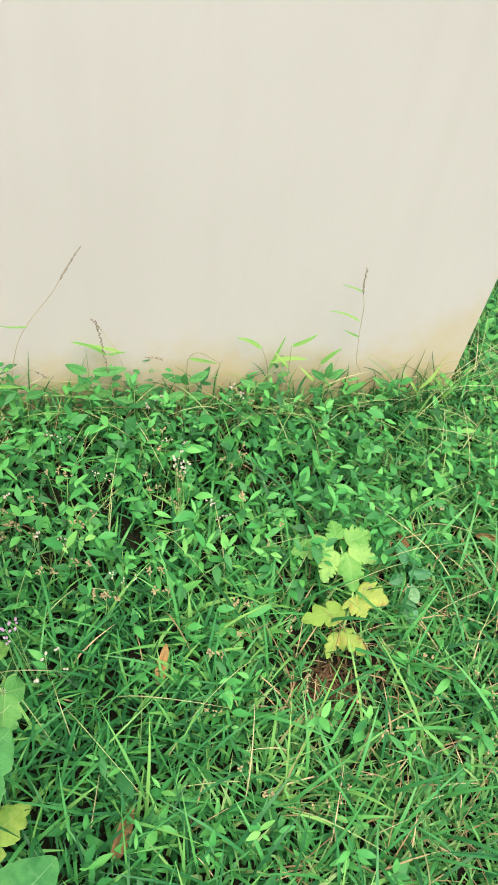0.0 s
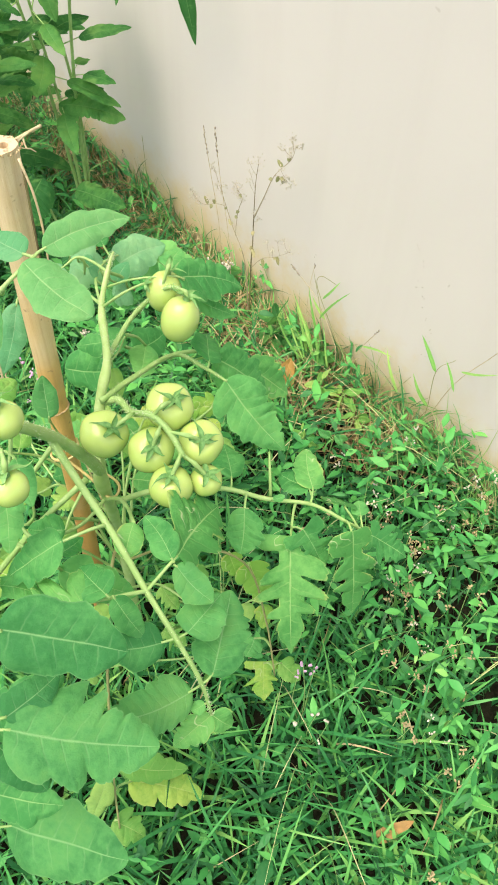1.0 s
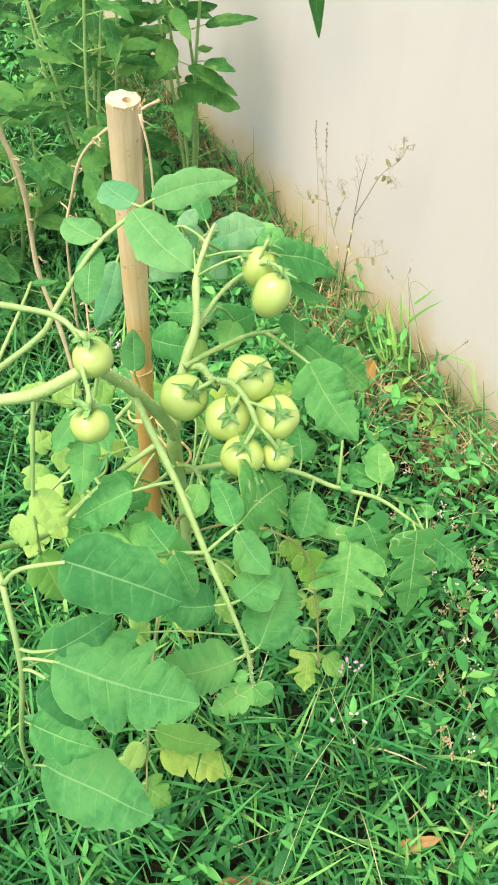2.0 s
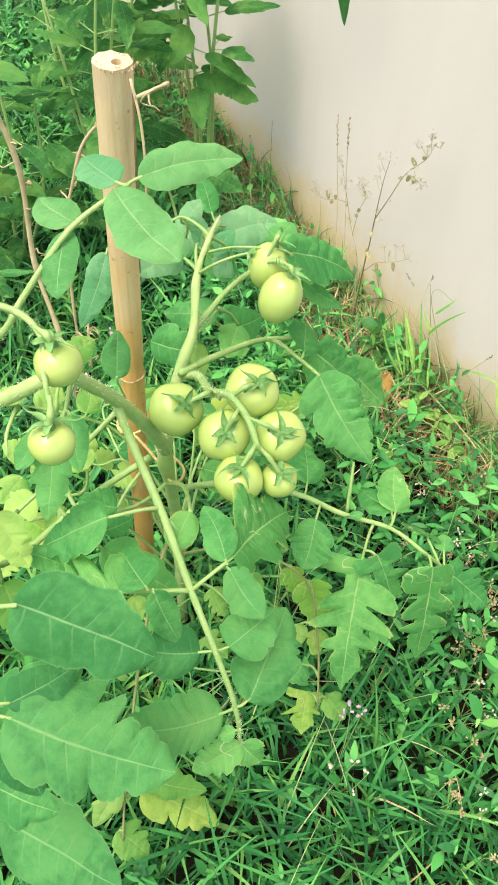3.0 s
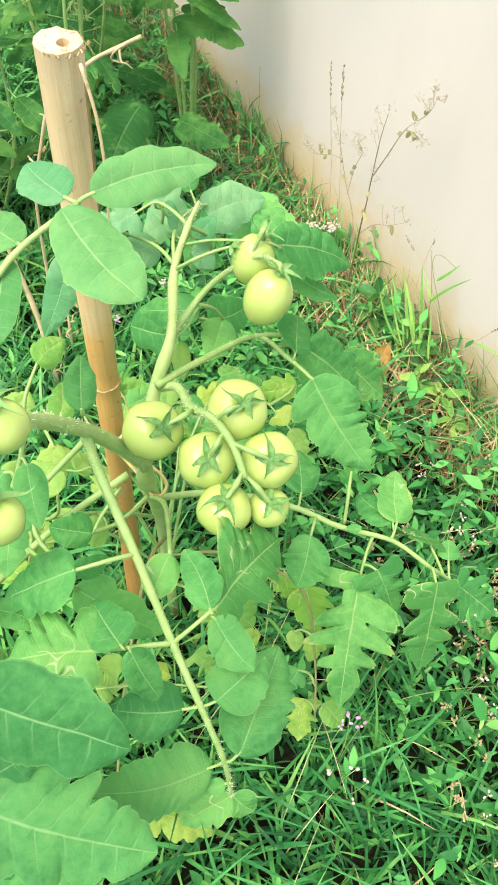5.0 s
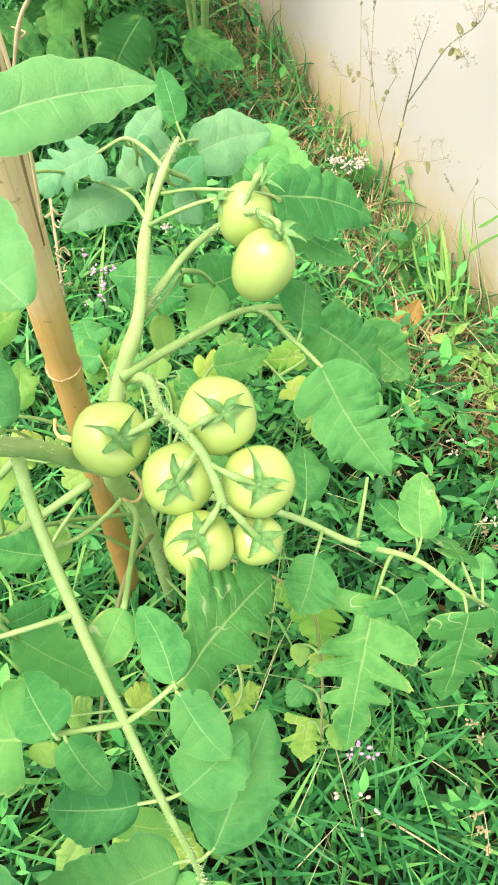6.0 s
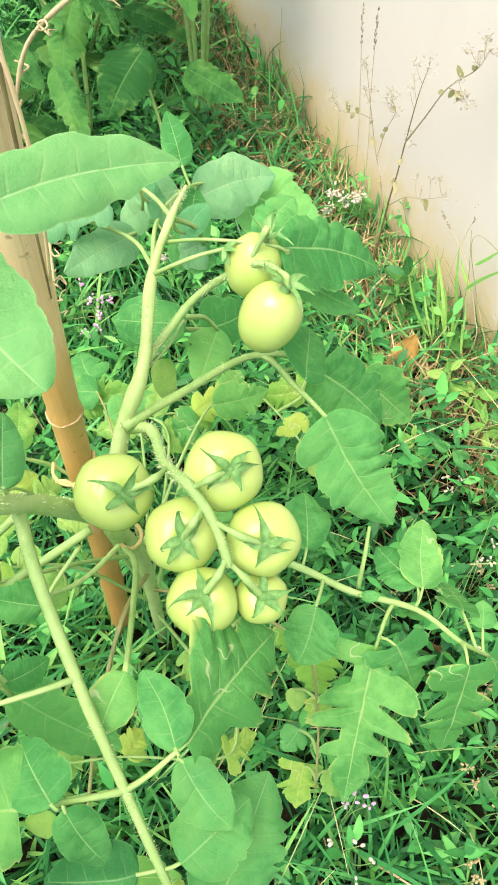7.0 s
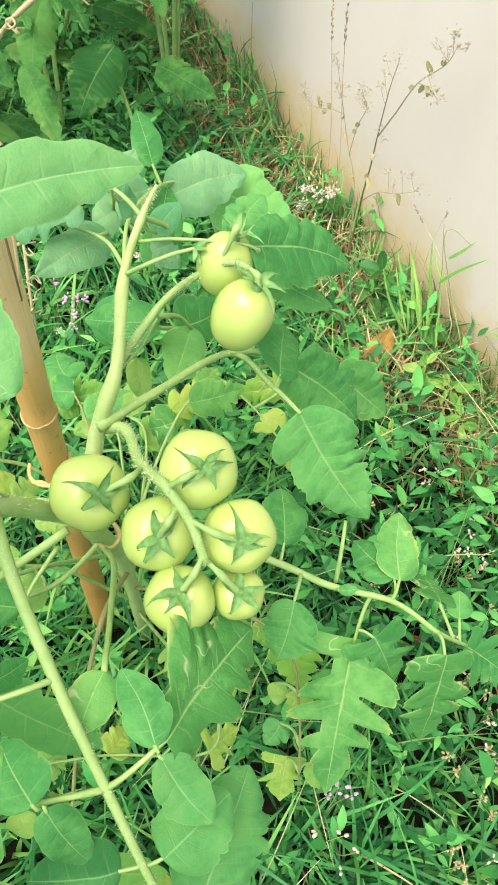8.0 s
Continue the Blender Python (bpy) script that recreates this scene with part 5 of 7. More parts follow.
leaflet(lpb, (-0.374, 0.232, 0.421), (-0.374, 0.198, 0.417), 0.032, lobes=3, depth=0.2, material=M_LEAF_PALE)
leaflet(lpb, (-0.340, 0.165, 0.440), (-0.312, 0.150, 0.430), 0.036, lobes=3, depth=0.25, material=M_LEAF_YELLOW)
leaflet(lpb, (-0.360, 0.150, 0.470), (-0.352, 0.118, 0.465), 0.034, lobes=3, depth=0.2, material=M_LEAF_PALE)
ls = leaf([(-0.415, 0.275, 0.405), (-0.373, 0.236, 0.425), (-0.356, 0.179, 0.440)], 0.0024, 0.0016)
leaflet(ls, (-0.356, 0.178, 0.440), (-0.351, 0.152, 0.440), 0.030, lobes=2, depth=0.2, material=M_LEAF_PALE, facing=(0.6, 0, 0.8))
# leaves on the path side, below the side shoot
lk = leaf([(-0.357, 0.233, 0.590), (-0.345, 0.200, 0.560), (-0.330, 0.165, 0.530), (-0.310, 0.130, 0.510)], 0.0024, 0.0014)
for _b, _t, _w in (((-0.281, 0.210, 0.505), (-0.243, 0.271, 0.481), 0.044), ((-0.252, 0.156, 0.562), (-0.239, 0.199, 0.537), 0.022), ((-0.281, 0.214, 0.532), (-0.293, 0.238, 0.531), 0.020)):
    leaflet(lk, _b, _t, _w, lobes=3, depth=0.2, facing=(0.42, -0.08, 1.0))
ln = leaf([(-0.312, 0.208, 0.680), (-0.300, 0.200, 0.655), (-0.285, 0.190, 0.640)], 0.0018, 0.0012)
leaflet(ln, (-0.296, 0.205, 0.660), (-0.262, 0.208, 0.640), 0.020, lobes=0)
leaflet(ln, (-0.300, 0.190, 0.648), (-0.270, 0.165, 0.640), 0.026, lobes=2)
leaflet(ln, (-0.288, 0.190, 0.640), (-0.250, 0.180, 0.600), 0.030, lobes=3, depth=0.3)
lpa = leaf([(-0.385, 0.248, 0.470), (-0.362, 0.232, 0.470), (-0.345, 0.222, 0.468)], 0.0018, 0.0012)
leaflet(lpa, (-0.345, 0.222, 0.468), (-0.350, 0.188, 0.478), 0.032, lobes=3, depth=0.1, blunt=0.5)
lp = leaf([(-0.284, 0.160, 0.690), (-0.270, 0.150, 0.640), (-0.255, 0.140, 0.580), (-0.250, 0.135, 0.520)], 0.0020, 0.0012)
for _b, _t, _w in (((-0.262, 0.145, 0.60), (-0.232, 0.165, 0.57), 0.030), ((-0.255, 0.138, 0.56), (-0.270, 0.105, 0.53), 0.034), ((-0.250, 0.136, 0.52), (-0.225, 0.150, 0.47), 0.040)):
    leaflet(lp, _b, _t, _w, lobes=3, depth=0.3, material=M_LEAF_PALE)
ll = leaf([(-0.31, 0.13, 0.69), (-0.350, 0.150, 0.705), (-0.395, 0.162, 0.704)], 0.0018, 0.0010)
leaflet(ll, (-0.392, 0.160, 0.704), (-0.413, 0.184, 0.692), 0.008, lobes=0, facing=(0.42, -0.08, 1.0))


# ---- plants in the background by the wall ----
def shrub(name, base, stems, leaves, size, material, label, seed, spread=0.16, lobes=3, depth=0.1, group="", low=0.15):
    """A leafy upright plant: stems with leaves set round them, each leaf an object of its own."""
    rng = random.Random(seed)
    sh = thing(name, base, label, "plant", group)
    for top in stems:
        p0, p1 = Vector(base) + Vector((0, 0, -0.02)), Vector(top)
        mid = p0.lerp(p1, 0.5) + Vector((rng.uniform(-0.03, 0.03), rng.uniform(-0.03, 0.03), 0))
        st = part("stem", tube([p0, mid, p1], 0.0045, 0.0022, 8), M_STEM, sh, at=base)
        line = spline([p0, mid, p1], 12)
        for k in range(leaves):
            q = line[int((low + (1 - low) * (k + rng.random()) / leaves) * (len(line) - 1))]
            a = k * 2.4 + rng.uniform(-0.4, 0.4)
            d = Vector((math.cos(a), math.sin(a), rng.uniform(-0.15, 0.45))).normalized()
            s = size * rng.uniform(0.7, 1.15)
            b0 = q + d * rng.uniform(0.2, 1.0) * spread * 0.4
            tip = b0 + d * s
            if min(wall_gap(b0.x, b0.y), wall_gap(tip.x, tip.y)) < 0.03:
                continue
            bl = part("leaf", blade(b0, tip, s * rng.uniform(0.34, 0.46), facing=(0.35, rng.uniform(-0.4, 0.3), 1), lobes=lobes, depth=depth, droop=0.25, seed=seed * 100 + k), material, st, at=b0)
            part("stalk", tube([q, b0], 0.0013, 0.0010, 5), M_STEM, bl)
    return sh


def own_leaf(sh, base, tip, width, material, **kw):
    _count[0] += 1
    part("leaf", blade(base, tip, width, seed=_count[0], **kw), material, sh, at=base)


w1 = shrub("broad_leaved_weed", (-1.43, 0.43, 0.0), [(-1.41, 0.37, 0.60), (-1.52, 0.40, 0.66), (-1.47, 0.33, 0.70)], 12, 0.10, M_LEAF_DARK, "tall dark green broad-leaved weed growing at the wall", 21, group="weeds by the wall", low=0.58)
own_leaf(w1, (-1.415, 0.400, 0.345), (-1.352, 0.520, 0.337), 0.066, M_LEAF_DARK, lobes=9, depth=0.17, ripple=0.16, quilt=1.8, facing=(0.5, 0, 0.9))
own_leaf(w1, (-1.45, 0.271, 0.424), (-1.425, 0.395, 0.425), 0.056, M_LEAF_DARK, lobes=9, depth=0.17, ripple=0.16, quilt=1.8, facing=(0.5, 0, 0.9))
own_leaf(w1, (-1.643, 0.400, 0.40), (-1.600, 0.500, 0.41), 0.035, M_LEAF_DARK, lobes=9, depth=0.17, ripple=0.16, quilt=1.8, facing=(0.5, 0, 0.9))
w2 = shrub("leafy_weed", (-1.36, 0.22, 0.0), [(-1.36, 0.25, 0.70), (-1.45, 0.12, 0.55), (-1.42, 0.28, 0.62)], 13, 0.09, M_LEAF_DARK, "upright weed with lobed dark leaves behind the stake", 22, depth=0.4, group="weeds by the wall", low=0.55)
w3 = shrub("leafy_weed", (-1.24, 0.33, 0.0), [(-1.27, 0.32, 0.26)], 2, 0.06, M_LEAF_DARK, "short weed with broad toothed leaves in the grass", 23, group="weeds by the wall")
own_leaf(w3, (-1.278, 0.329, 0.274), (-1.182, 0.265, 0.230), 0.094, M_LEAF_DARK, lobes=9, depth=0.18, ripple=0.14, quilt=1.8, facing=(0.6, 0, 0.8))
own_leaf(w3, (-1.302, 0.394, 0.223), (-1.229, 0.478, 0.216), 0.062, M_LEAF_DARK, lobes=9, depth=0.18, ripple=0.14, quilt=1.8, facing=(0.6, 0, 0.8))
own_leaf(w3, (-1.190, 0.199, 0.306), (-1.082, 0.237, 0.259), 0.045, M_LEAF_DARK, lobes=9, depth=0.18, ripple=0.14, quilt=1.8, facing=(0.6, 0, 0.8))
own_leaf(w3, (-1.309, 0.232, 0.332), (-1.215, 0.205, 0.270), 0.065, M_LEAF_DARK, lobes=9, depth=0.18, ripple=0.14, quilt=1.8, facing=(0.6, 0, 0.8))
shrub("leafy_weed", (-1.30, 0.02, 0.0), [(-1.27, 0.05, 0.42), (-1.40, -0.02, 0.5), (-1.33, 0.10, 0.36)], 11, 0.11, M_LEAF_DARK, "bushy dark green weed standing in the grass", 24, group="weeds by the wall")
shrub("leafy_weed", (-1.62, 0.20, 0.0), [(-1.66, 0.22, 0.62), (-1.74, 0.10, 0.55), (-1.58, 0.30, 0.48)], 11, 0.12, M_LEAF_DARK, "bushy dark green weed standing in the grass", 25, group="weeds by the wall")
shrub("leafy_weed", (-1.85, 0.24, 0.0), [(-1.88, 0.30, 0.70), (-1.95, 0.14, 0.60)], 12, 0.12, M_LEAF_DARK, "bushy dark green weed standing in the grass", 26, group="weeds by the wall")
shrub("leafy_weed", (-1.10, -0.06, 0.0), [(-1.08, -0.05, 0.40), (-1.18, -0.10, 0.46)], 10, 0.10, M_LEAF_DARK, "bushy dark green weed standing in the grass", 27, group="weeds by the wall")


part("stem", tube([(-1.43, 0.43, 0.0), (-1.42, 0.44, 0.40), (-1.36, 0.47, 0.72), (-1.26, 0.52, 0.82), (-1.18, 0.58, 0.74)], 0.004, 0.0014, 7), M_STEM, w1, "arching green stem")
own_leaf(w1, (-1.175, 0.588, 0.700), (-1.143, 0.606, 0.548), 0.030, M_LEAF_DARK, lobes=0, facing=(0.9, -0.5, 0.3), blunt=0.9)
own_leaf(w1, (-1.20, 0.550, 0.760), (-1.196, 0.490, 0.600), 0.032, M_LEAF_DARK, lobes=0, facing=(0.9, -0.3, 0.3), blunt=0.9)
own_leaf(w1, (-1.23, 0.535, 0.800), (-1.21, 0.580, 0.650), 0.030, M_LEAF_DARK, lobes=0, facing=(0.9, -0.3, 0.3), blunt=0.9)


# ---- dead stalks behind the stake ----
def dead_stalk(points, r, label, seed):
    t = thing("dead_stalk", (points[-1][0], points[-1][1], 0), label, "dead plant", "dead stalks")
    rng = random.Random(seed)
    part("stalk", tube(points, r, r * 0.8, 8, knots=[0.15 + 0.17 * k for k in range(5)], seed=seed), M_STEM_DRY, t)
    line = spline(points, 8)
    for k in range(11):
        p = line[rng.randrange(len(line))]
        pts = [p]
        for _ in range(4):
            pts.append(pts[-1] + Vector((rng.uniform(-1, 1), rng.uniform(-1, 1), rng.uniform(-1, 0.6))) * 0.011)
        part("withered_leaf", tube(pts, 0.0016, 0.0008, 6, seed=k), M_STEM_DRY, t)


dead_stalk([(-0.972, 0.083, 0.57), (-0.970, 0.085, 0.530), (-0.963, 0.104, 0.432), (-0.950, 0.100, 0.278), (-0.915, 0.121, 0.160), (-0.868, 0.134, 0.04), (-0.862, 0.136, -0.01)], 0.0042, "knobbly dry brown plant stalk", 31)
dead_stalk([(-0.905, 0.318, 0.585), (-0.925, 0.290, 0.562), (-0.935, 0.255, 0.540), (-0.961, 0.202, 0.479), (-0.955, 0.175, 0.410), (-0.944, 0.157, 0.341), (-0.930, 0.150, 0.17), (-0.915, 0.150, -0.01)], 0.0026, "bent dry stalk with withered leaf scraps", 32)


dead_stalk([(-1.011, 0.168, 0.179), (-0.975, 0.167, 0.135), (-0.940, 0.165, 0.085), (-0.925, 0.164, -0.01)], 0.0022, "thin dry stalk ending in a pale bud", 33)


# ---- weeds against the wall ----
def florets(center, radius, count, size, material, rng):
    """A loose cluster of tiny buds."""
    meshes = []
    for _ in range(count):
        p = Vector(center) + Vector((rng.gauss(0, 1), rng.gauss(0, 1), rng.gauss(0, 1))) * radius * 0.55
        s = size * rng.uniform(0.7, 1.3)
        d = (p - Vector(center) + Vector((0, 0, 0.003))).normalized() * s
        meshes.append(tube([p - d * 0.6, p, p + d * 0.7], (s * 0.25, s * 0.5, s * 0.38), None, 6, 2))
    return joined(*meshes)


def flowering_weed():
    base = Vector((-1.045, 0.688, 0.0))
    w = thing("flowering_weed", base, "spindly flowering weed with pale seed clusters against the wall", "weed")
    rng = random.Random(41)
    branches = [  # course, thickness, how many flower heads, material
        ([base, (-1.043, 0.686, 0.16), (-1.039, 0.686, 0.215), (-1.040, 0.686, 0.273), (-1.038, 0.686, 0.346), (-1.033, 0.688, 0.391)], 0.0017, 5, M_STEM_PURPLE),
        ([(-1.040, 0.686, 0.270), (-1.015, 0.694, 0.330), (-0.991, 0.702, 0.388), (-0.955, 0.714, 0.436), (-0.945, 0.717, 0.465)], 0.0012, 6, M_TWIG),
        ([base, (-1.062, 0.680, 0.15), (-1.101, 0.665, 0.217), (-1.134, 0.654, 0.272), (-1.158, 0.646, 0.312)], 0.0014, 5, M_TWIG),
        ([(-1.120, 0.659, 0.250), (-1.155, 0.648, 0.235), (-1.190, 0.635, 0.213), (-1.224, 0.624, 0.208)], 0.0007, 5, M_TWIG),
        ([(-1.090, 0.668, 0.200), (-1.085, 0.670, 0.255), (-1.074, 0.674, 0.295), (-1.092, 0.668, 0.305)], 0.0007, 5, M_TWIG),
        ([(-0.991, 0.702, 0.388), (-0.975, 0.707, 0.394), (-0.959, 0.713, 0.394)], 0.0006, 3, M_TWIG),
        ([(-1.043, 0.686, 0.150), (-1.010, 0.696, 0.196), (-0.975, 0.707, 0.223), (-0.935, 0.721, 0.262)], 0.0008, 4, M_TWIG),
    ]
    for k, (pts, thick, heads, material) in enumerate(branches):
        br = part("branch", tube(pts, thick, 0.0004, 6, seed=k), material, w, at=pts[0])
        line = spline(pts, 6)
        for j in range(heads):
            p = line[int(len(line) * (0.55 + 0.44 * rng.random()))]
            q = p + Vector((rng.uniform(-0.024, 0.024), rng.uniform(-0.010, 0.004), rng.uniform(0.004, 0.022)))
            part("flower_stalk", tube([p, p.lerp(q, 0.5) + Vector((0, 0, -0.002)), q], 0.0004, 0.0003, 4), M_TWIG, br, at=p)
            part("flower_head", florets(q, 0.0055, 11, 0.0021, M_SEEDS, rng), M_SEEDS, br, at=q)
        part("flower_head", florets(line[-1], 0.0090, 16, 0.0022, M_SEEDS, rng), M_SEEDS, br, at=line[-1])
        for j in range(3):
            p = line[int(len(line) * (0.25 + 0.5 * rng.random()))]
            part("leaf", blade(p, p + Vector((rng.uniform(-0.022, 0.022), -0.004, rng.uniform(-0.012, 0.012))), 0.007, lobes=0, rows=10, seed=k * 7 + j, facing=(0.7, -0.3, 0.5), ripple=0.2), M_LEAF_FADED, br, at=p)


def seed_grass(points, head, label="thin grass stalk with a dark narrow seed head", blades_at=()):
    """A tall grass stalk; head: how many metres of its end carry seeds."""
    g = thing("seed_grass", points[0], label, "grass", "seeding grasses at the wall")
    part("stalk", tube(points, 0.0008, 0.0005, 5), M_STEM_DRY if head else M_STEM_OLD, g)
    line = spline(points, 10)
    if head:
        meshes, d = [], 0.0
        rng = random.Random(len(points) + int(points[-1][0] * 1000))
        for i in range(len(line) - 1, 0, -1):
            step = (line[i - 1] - line[i]).length
            for j in range(max(2, int(step / 0.0022))):
                if d > head:
                    break
                p = line[i].lerp(line[i - 1], rng.random())
                t = (line[i] - line[i - 1]).normalized()
                o = Vector((rng.uniform(-1, 1), rng.uniform(-1, 1), 0)).normalized() * 0.0014
                meshes.append(tube([p, p + o + t * 0.002, p + o * 1.3 + t * 0.0042], (0.0004, 0.0010, 0.0003), None, 4, 1))
            d += step
        part("seed_head", joined(*meshes), M_SEEDHEAD, g)
    for p, q, w in blades_at:
        part("grass_blade", blade(p, q, w, lobes=0, rows=10, fold=0.4, droop=0.25, seed=int(abs(q[0]) * 1000), widest=0.25, facing=(0.4, -0.5, 0.8)), M_LEAF_PALE, g, at=p)


flowering_weed()
seed_grass([(-1.100, 0.666, 0.0), (-1.108, 0.663, 0.159), (-1.138, 0.652, 0.30), (-1.156, 0.646, 0.398)], 0.055)
seed_grass([(-1.125, 0.658, 0.0), (-1.140, 0.652, 0.18), (-1.172, 0.641, 0.31), (-1.190, 0.635, 0.380)], 0.05)
seed_grass([(-0.62, 0.86, 0.0), (-0.585, 0.872, 0.20), (-0.539, 0.885, 0.316), (-0.511, 0.895, 0.372), (-0.459, 0.912, 0.428)], 0.075, blades_at=[((-0.572, 0.872, 0.26), (-0.523, 0.886, 0.303), 0.004)])
seed_grass([(-0.42, 0.925, 0.0), (-0.390, 0.935, 0.18), (-0.364, 0.944, 0.254), (-0.321, 0.959, 0.321), (-0.304, 0.964, 0.354), (-0.275, 0.974, 0.409)], 0.066, blades_at=[((-0.36, 0.945, 0.255), (-0.405, 0.930, 0.262), 0.003)])
seed_grass([(0.225, 1.140, 0.0), (0.215, 1.136, 0.106), (0.196, 1.130, 0.150), (0.185, 1.127, 0.222), (0.178, 1.124, 0.288), (0.169, 1.121, 0.320), (0.165, 1.120, 0.366)], 0.05, blades_at=[((0.186, 1.126, 0.215), (0.160, 1.116, 0.235), 0.004), ((0.181, 1.125, 0.25), (0.128, 1.108, 0.280), 0.004), ((0.170, 1.121, 0.318), (0.135, 1.110, 0.337), 0.003)])
GREEN = "jointed green grass stalk with narrow blades"
seed_grass([(-0.60, 0.85, 0.0), (-0.606, 0.860, 0.13), (-0.612, 0.858, 0.224), (-0.585, 0.866, 0.275)], 0, GREEN, [((-0.612, 0.858, 0.222), (-0.657, 0.846, 0.268), 0.007), ((-0.606, 0.860, 0.14), (-0.640, 0.84, 0.19), 0.006)])
seed_grass([(0.045, 1.075, 0.0), (0.036, 1.075, 0.13), (0.018, 1.070, 0.194)], 0, GREEN, [((0.018, 1.070, 0.192), (-0.022, 1.056, 0.222), 0.008), ((0.034, 1.073, 0.16), (0.108, 1.098, 0.166), 0.009), ((0.036, 1.072, 0.14), (0.060, 1.080, 0.21), 0.006)])
seed_grass([(-0.20, 0.99, 0.0), (-0.206, 0.993, 0.10), (-0.225, 0.985, 0.20), (-0.262, 0.972, 0.275)], 0.03, "pale jointed grass stalk going to seed", [((-0.219, 0.988, 0.197), (-0.290, 0.966, 0.222), 0.006)])
seed_grass([(-0.84, 0.76, 0.0), (-0.858, 0.763, 0.143), (-0.892, 0.752, 0.240)], 0, GREEN, [((-0.862, 0.760, 0.15), (-0.823, 0.774, 0.238), 0.005), ((-0.85, 0.762, 0.10), (-0.885, 0.74, 0.20), 0.005)])
seed_grass([(-0.80, 0.77, 0.0), (-0.780, 0.790, 0.10), (-0.754, 0.800, 0.170), (-0.729, 0.808, 0.225)], 0.012, "pale jointed grass stalk going to seed", [((-0.756, 0.798, 0.165), (-0.700, 0.818, 0.192), 0.004)])
seed_grass([(-0.66, 0.82, 0.0), (-0.665, 0.828, 0.12), (-0.644, 0.836, 0.186)], 0, GREEN, [((-0.66, 0.83, 0.13), (-0.70, 0.815, 0.20), 0.005)])
seed_grass([(-1.43, 0.570, 0.0), (-1.43, 0.572, 0.13), (-1.437, 0.570, 0.240)], 0, "dry brown grass stalk", [])
seed_grass([(-1.50, 0.550, 0.0), (-1.51, 0.546, 0.10), (-1.528, 0.540, 0.160)], 0.012, "dry brown grass stalk", [])


def wall_weed(base, leaves, label, wide=0.02, material=None):
    """A small leafy weed at the wall's foot: (start, tip) of each leaf, joined by a stem."""
    w = thing("wall_weed", base, label, "weed", "weeds at the wall's foot")
    top = max((Vector(p) for p, q in leaves), key=lambda p: p.z)
    st = part("stem", tube([Vector(base) - Vector((0, 0, 0.01)), Vector(base).lerp(top, 0.5) + WALL_OUT * 0.004, top], 0.0014, 0.0008, 6), M_STEM, w)
    line = spline([base, Vector(base).lerp(top, 0.5), top], 8)
    for k, (p, q) in enumerate(leaves):
        near = min(line, key=lambda c: (c - Vector(p)).length)
        lf = part("leaf", blade(p, q, wide * 0.8, lobes=0, facing=(0.3 - 0.2 * k, -0.8, 0.5), droop=0.25, fold=0.35, widest=0.4, rows=12, seed=int(abs(base[0]) * 900) + k), material or M_LEAF, st, at=p)
        if (near - Vector(p)).length > 0.002:
            part("stalk", tube([near, p], 0.0008, 0.0007, 5), M_STEM, lf, at=near)


LEAFY = "small dark green leafy weed growing at the foot of the wall"
wall_weed((-0.262, 0.950, 0.0), [((-0.270, 0.955, 0.165), (-0.302, 0.944, 0.182)), ((-0.262, 0.957, 0.165), (-0.205, 0.976, 0.168)), ((-0.266, 0.955, 0.140), (-0.298, 0.942, 0.120)), ((-0.262, 0.957, 0.120), (-0.225, 0.966, 0.105))], LEAFY, 0.022)
wall_weed((-0.105, 1.005, 0.0), [((-0.108, 1.008, 0.135), (-0.145, 0.996, 0.150)), ((-0.100, 1.010, 0.135), (-0.068, 1.022, 0.155)), ((-0.104, 1.005, 0.130), (-0.106, 0.985, 0.165)), ((-0.106, 1.005, 0.105), (-0.140, 0.990, 0.100)), ((-0.100, 1.006, 0.100), (-0.065, 1.016, 0.095))], LEAFY, 0.020)
wall_weed((0.146, 1.085, 0.0), [((0.142, 1.090, 0.130), (0.118, 1.082, 0.150)), ((0.148, 1.092, 0.130), (0.174, 1.100, 0.150)), ((0.146, 1.090, 0.132), (0.146, 1.080, 0.172)), ((0.146, 1.086, 0.10), (0.120, 1.074, 0.105))], LEAFY, 0.018)
wall_weed((-0.372, 0.915, 0.0), [((-0.380, 0.915, 0.110), (-0.410, 0.905, 0.125)), ((-0.370, 0.918, 0.112), (-0.340, 0.926, 0.120)), ((-0.375, 0.912, 0.085), (-0.400, 0.895, 0.085))], LEAFY, 0.020)
wall_weed((-0.190, 0.972, 0.0), [((-0.192, 0.975, 0.125), (-0.205, 0.972, 0.160)), ((-0.188, 0.977, 0.120), (-0.160, 0.985, 0.130)), ((-0.190, 0.972, 0.09), (-0.165, 0.978, 0.085)), ((-0.192, 0.972, 0.095), (-0.222, 0.962, 0.10))], LEAFY, 0.017)
wall_weed((0.020, 1.045, 0.0), [((0.018, 1.050, 0.115), (-0.008, 1.042, 0.130)), ((0.022, 1.050, 0.115), (0.050, 1.058, 0.120)), ((0.020, 1.046, 0.085), (0.0, 1.030, 0.085))], LEAFY, 0.018)
wall_weed((0.265, 1.125, 0.0), [((0.262, 1.128, 0.10), (0.240, 1.120, 0.125)), ((0.268, 1.130, 0.10), (0.292, 1.138, 0.120)), ((0.265, 1.126, 0.08), (0.250, 1.110, 0.08))], LEAFY, 0.016)
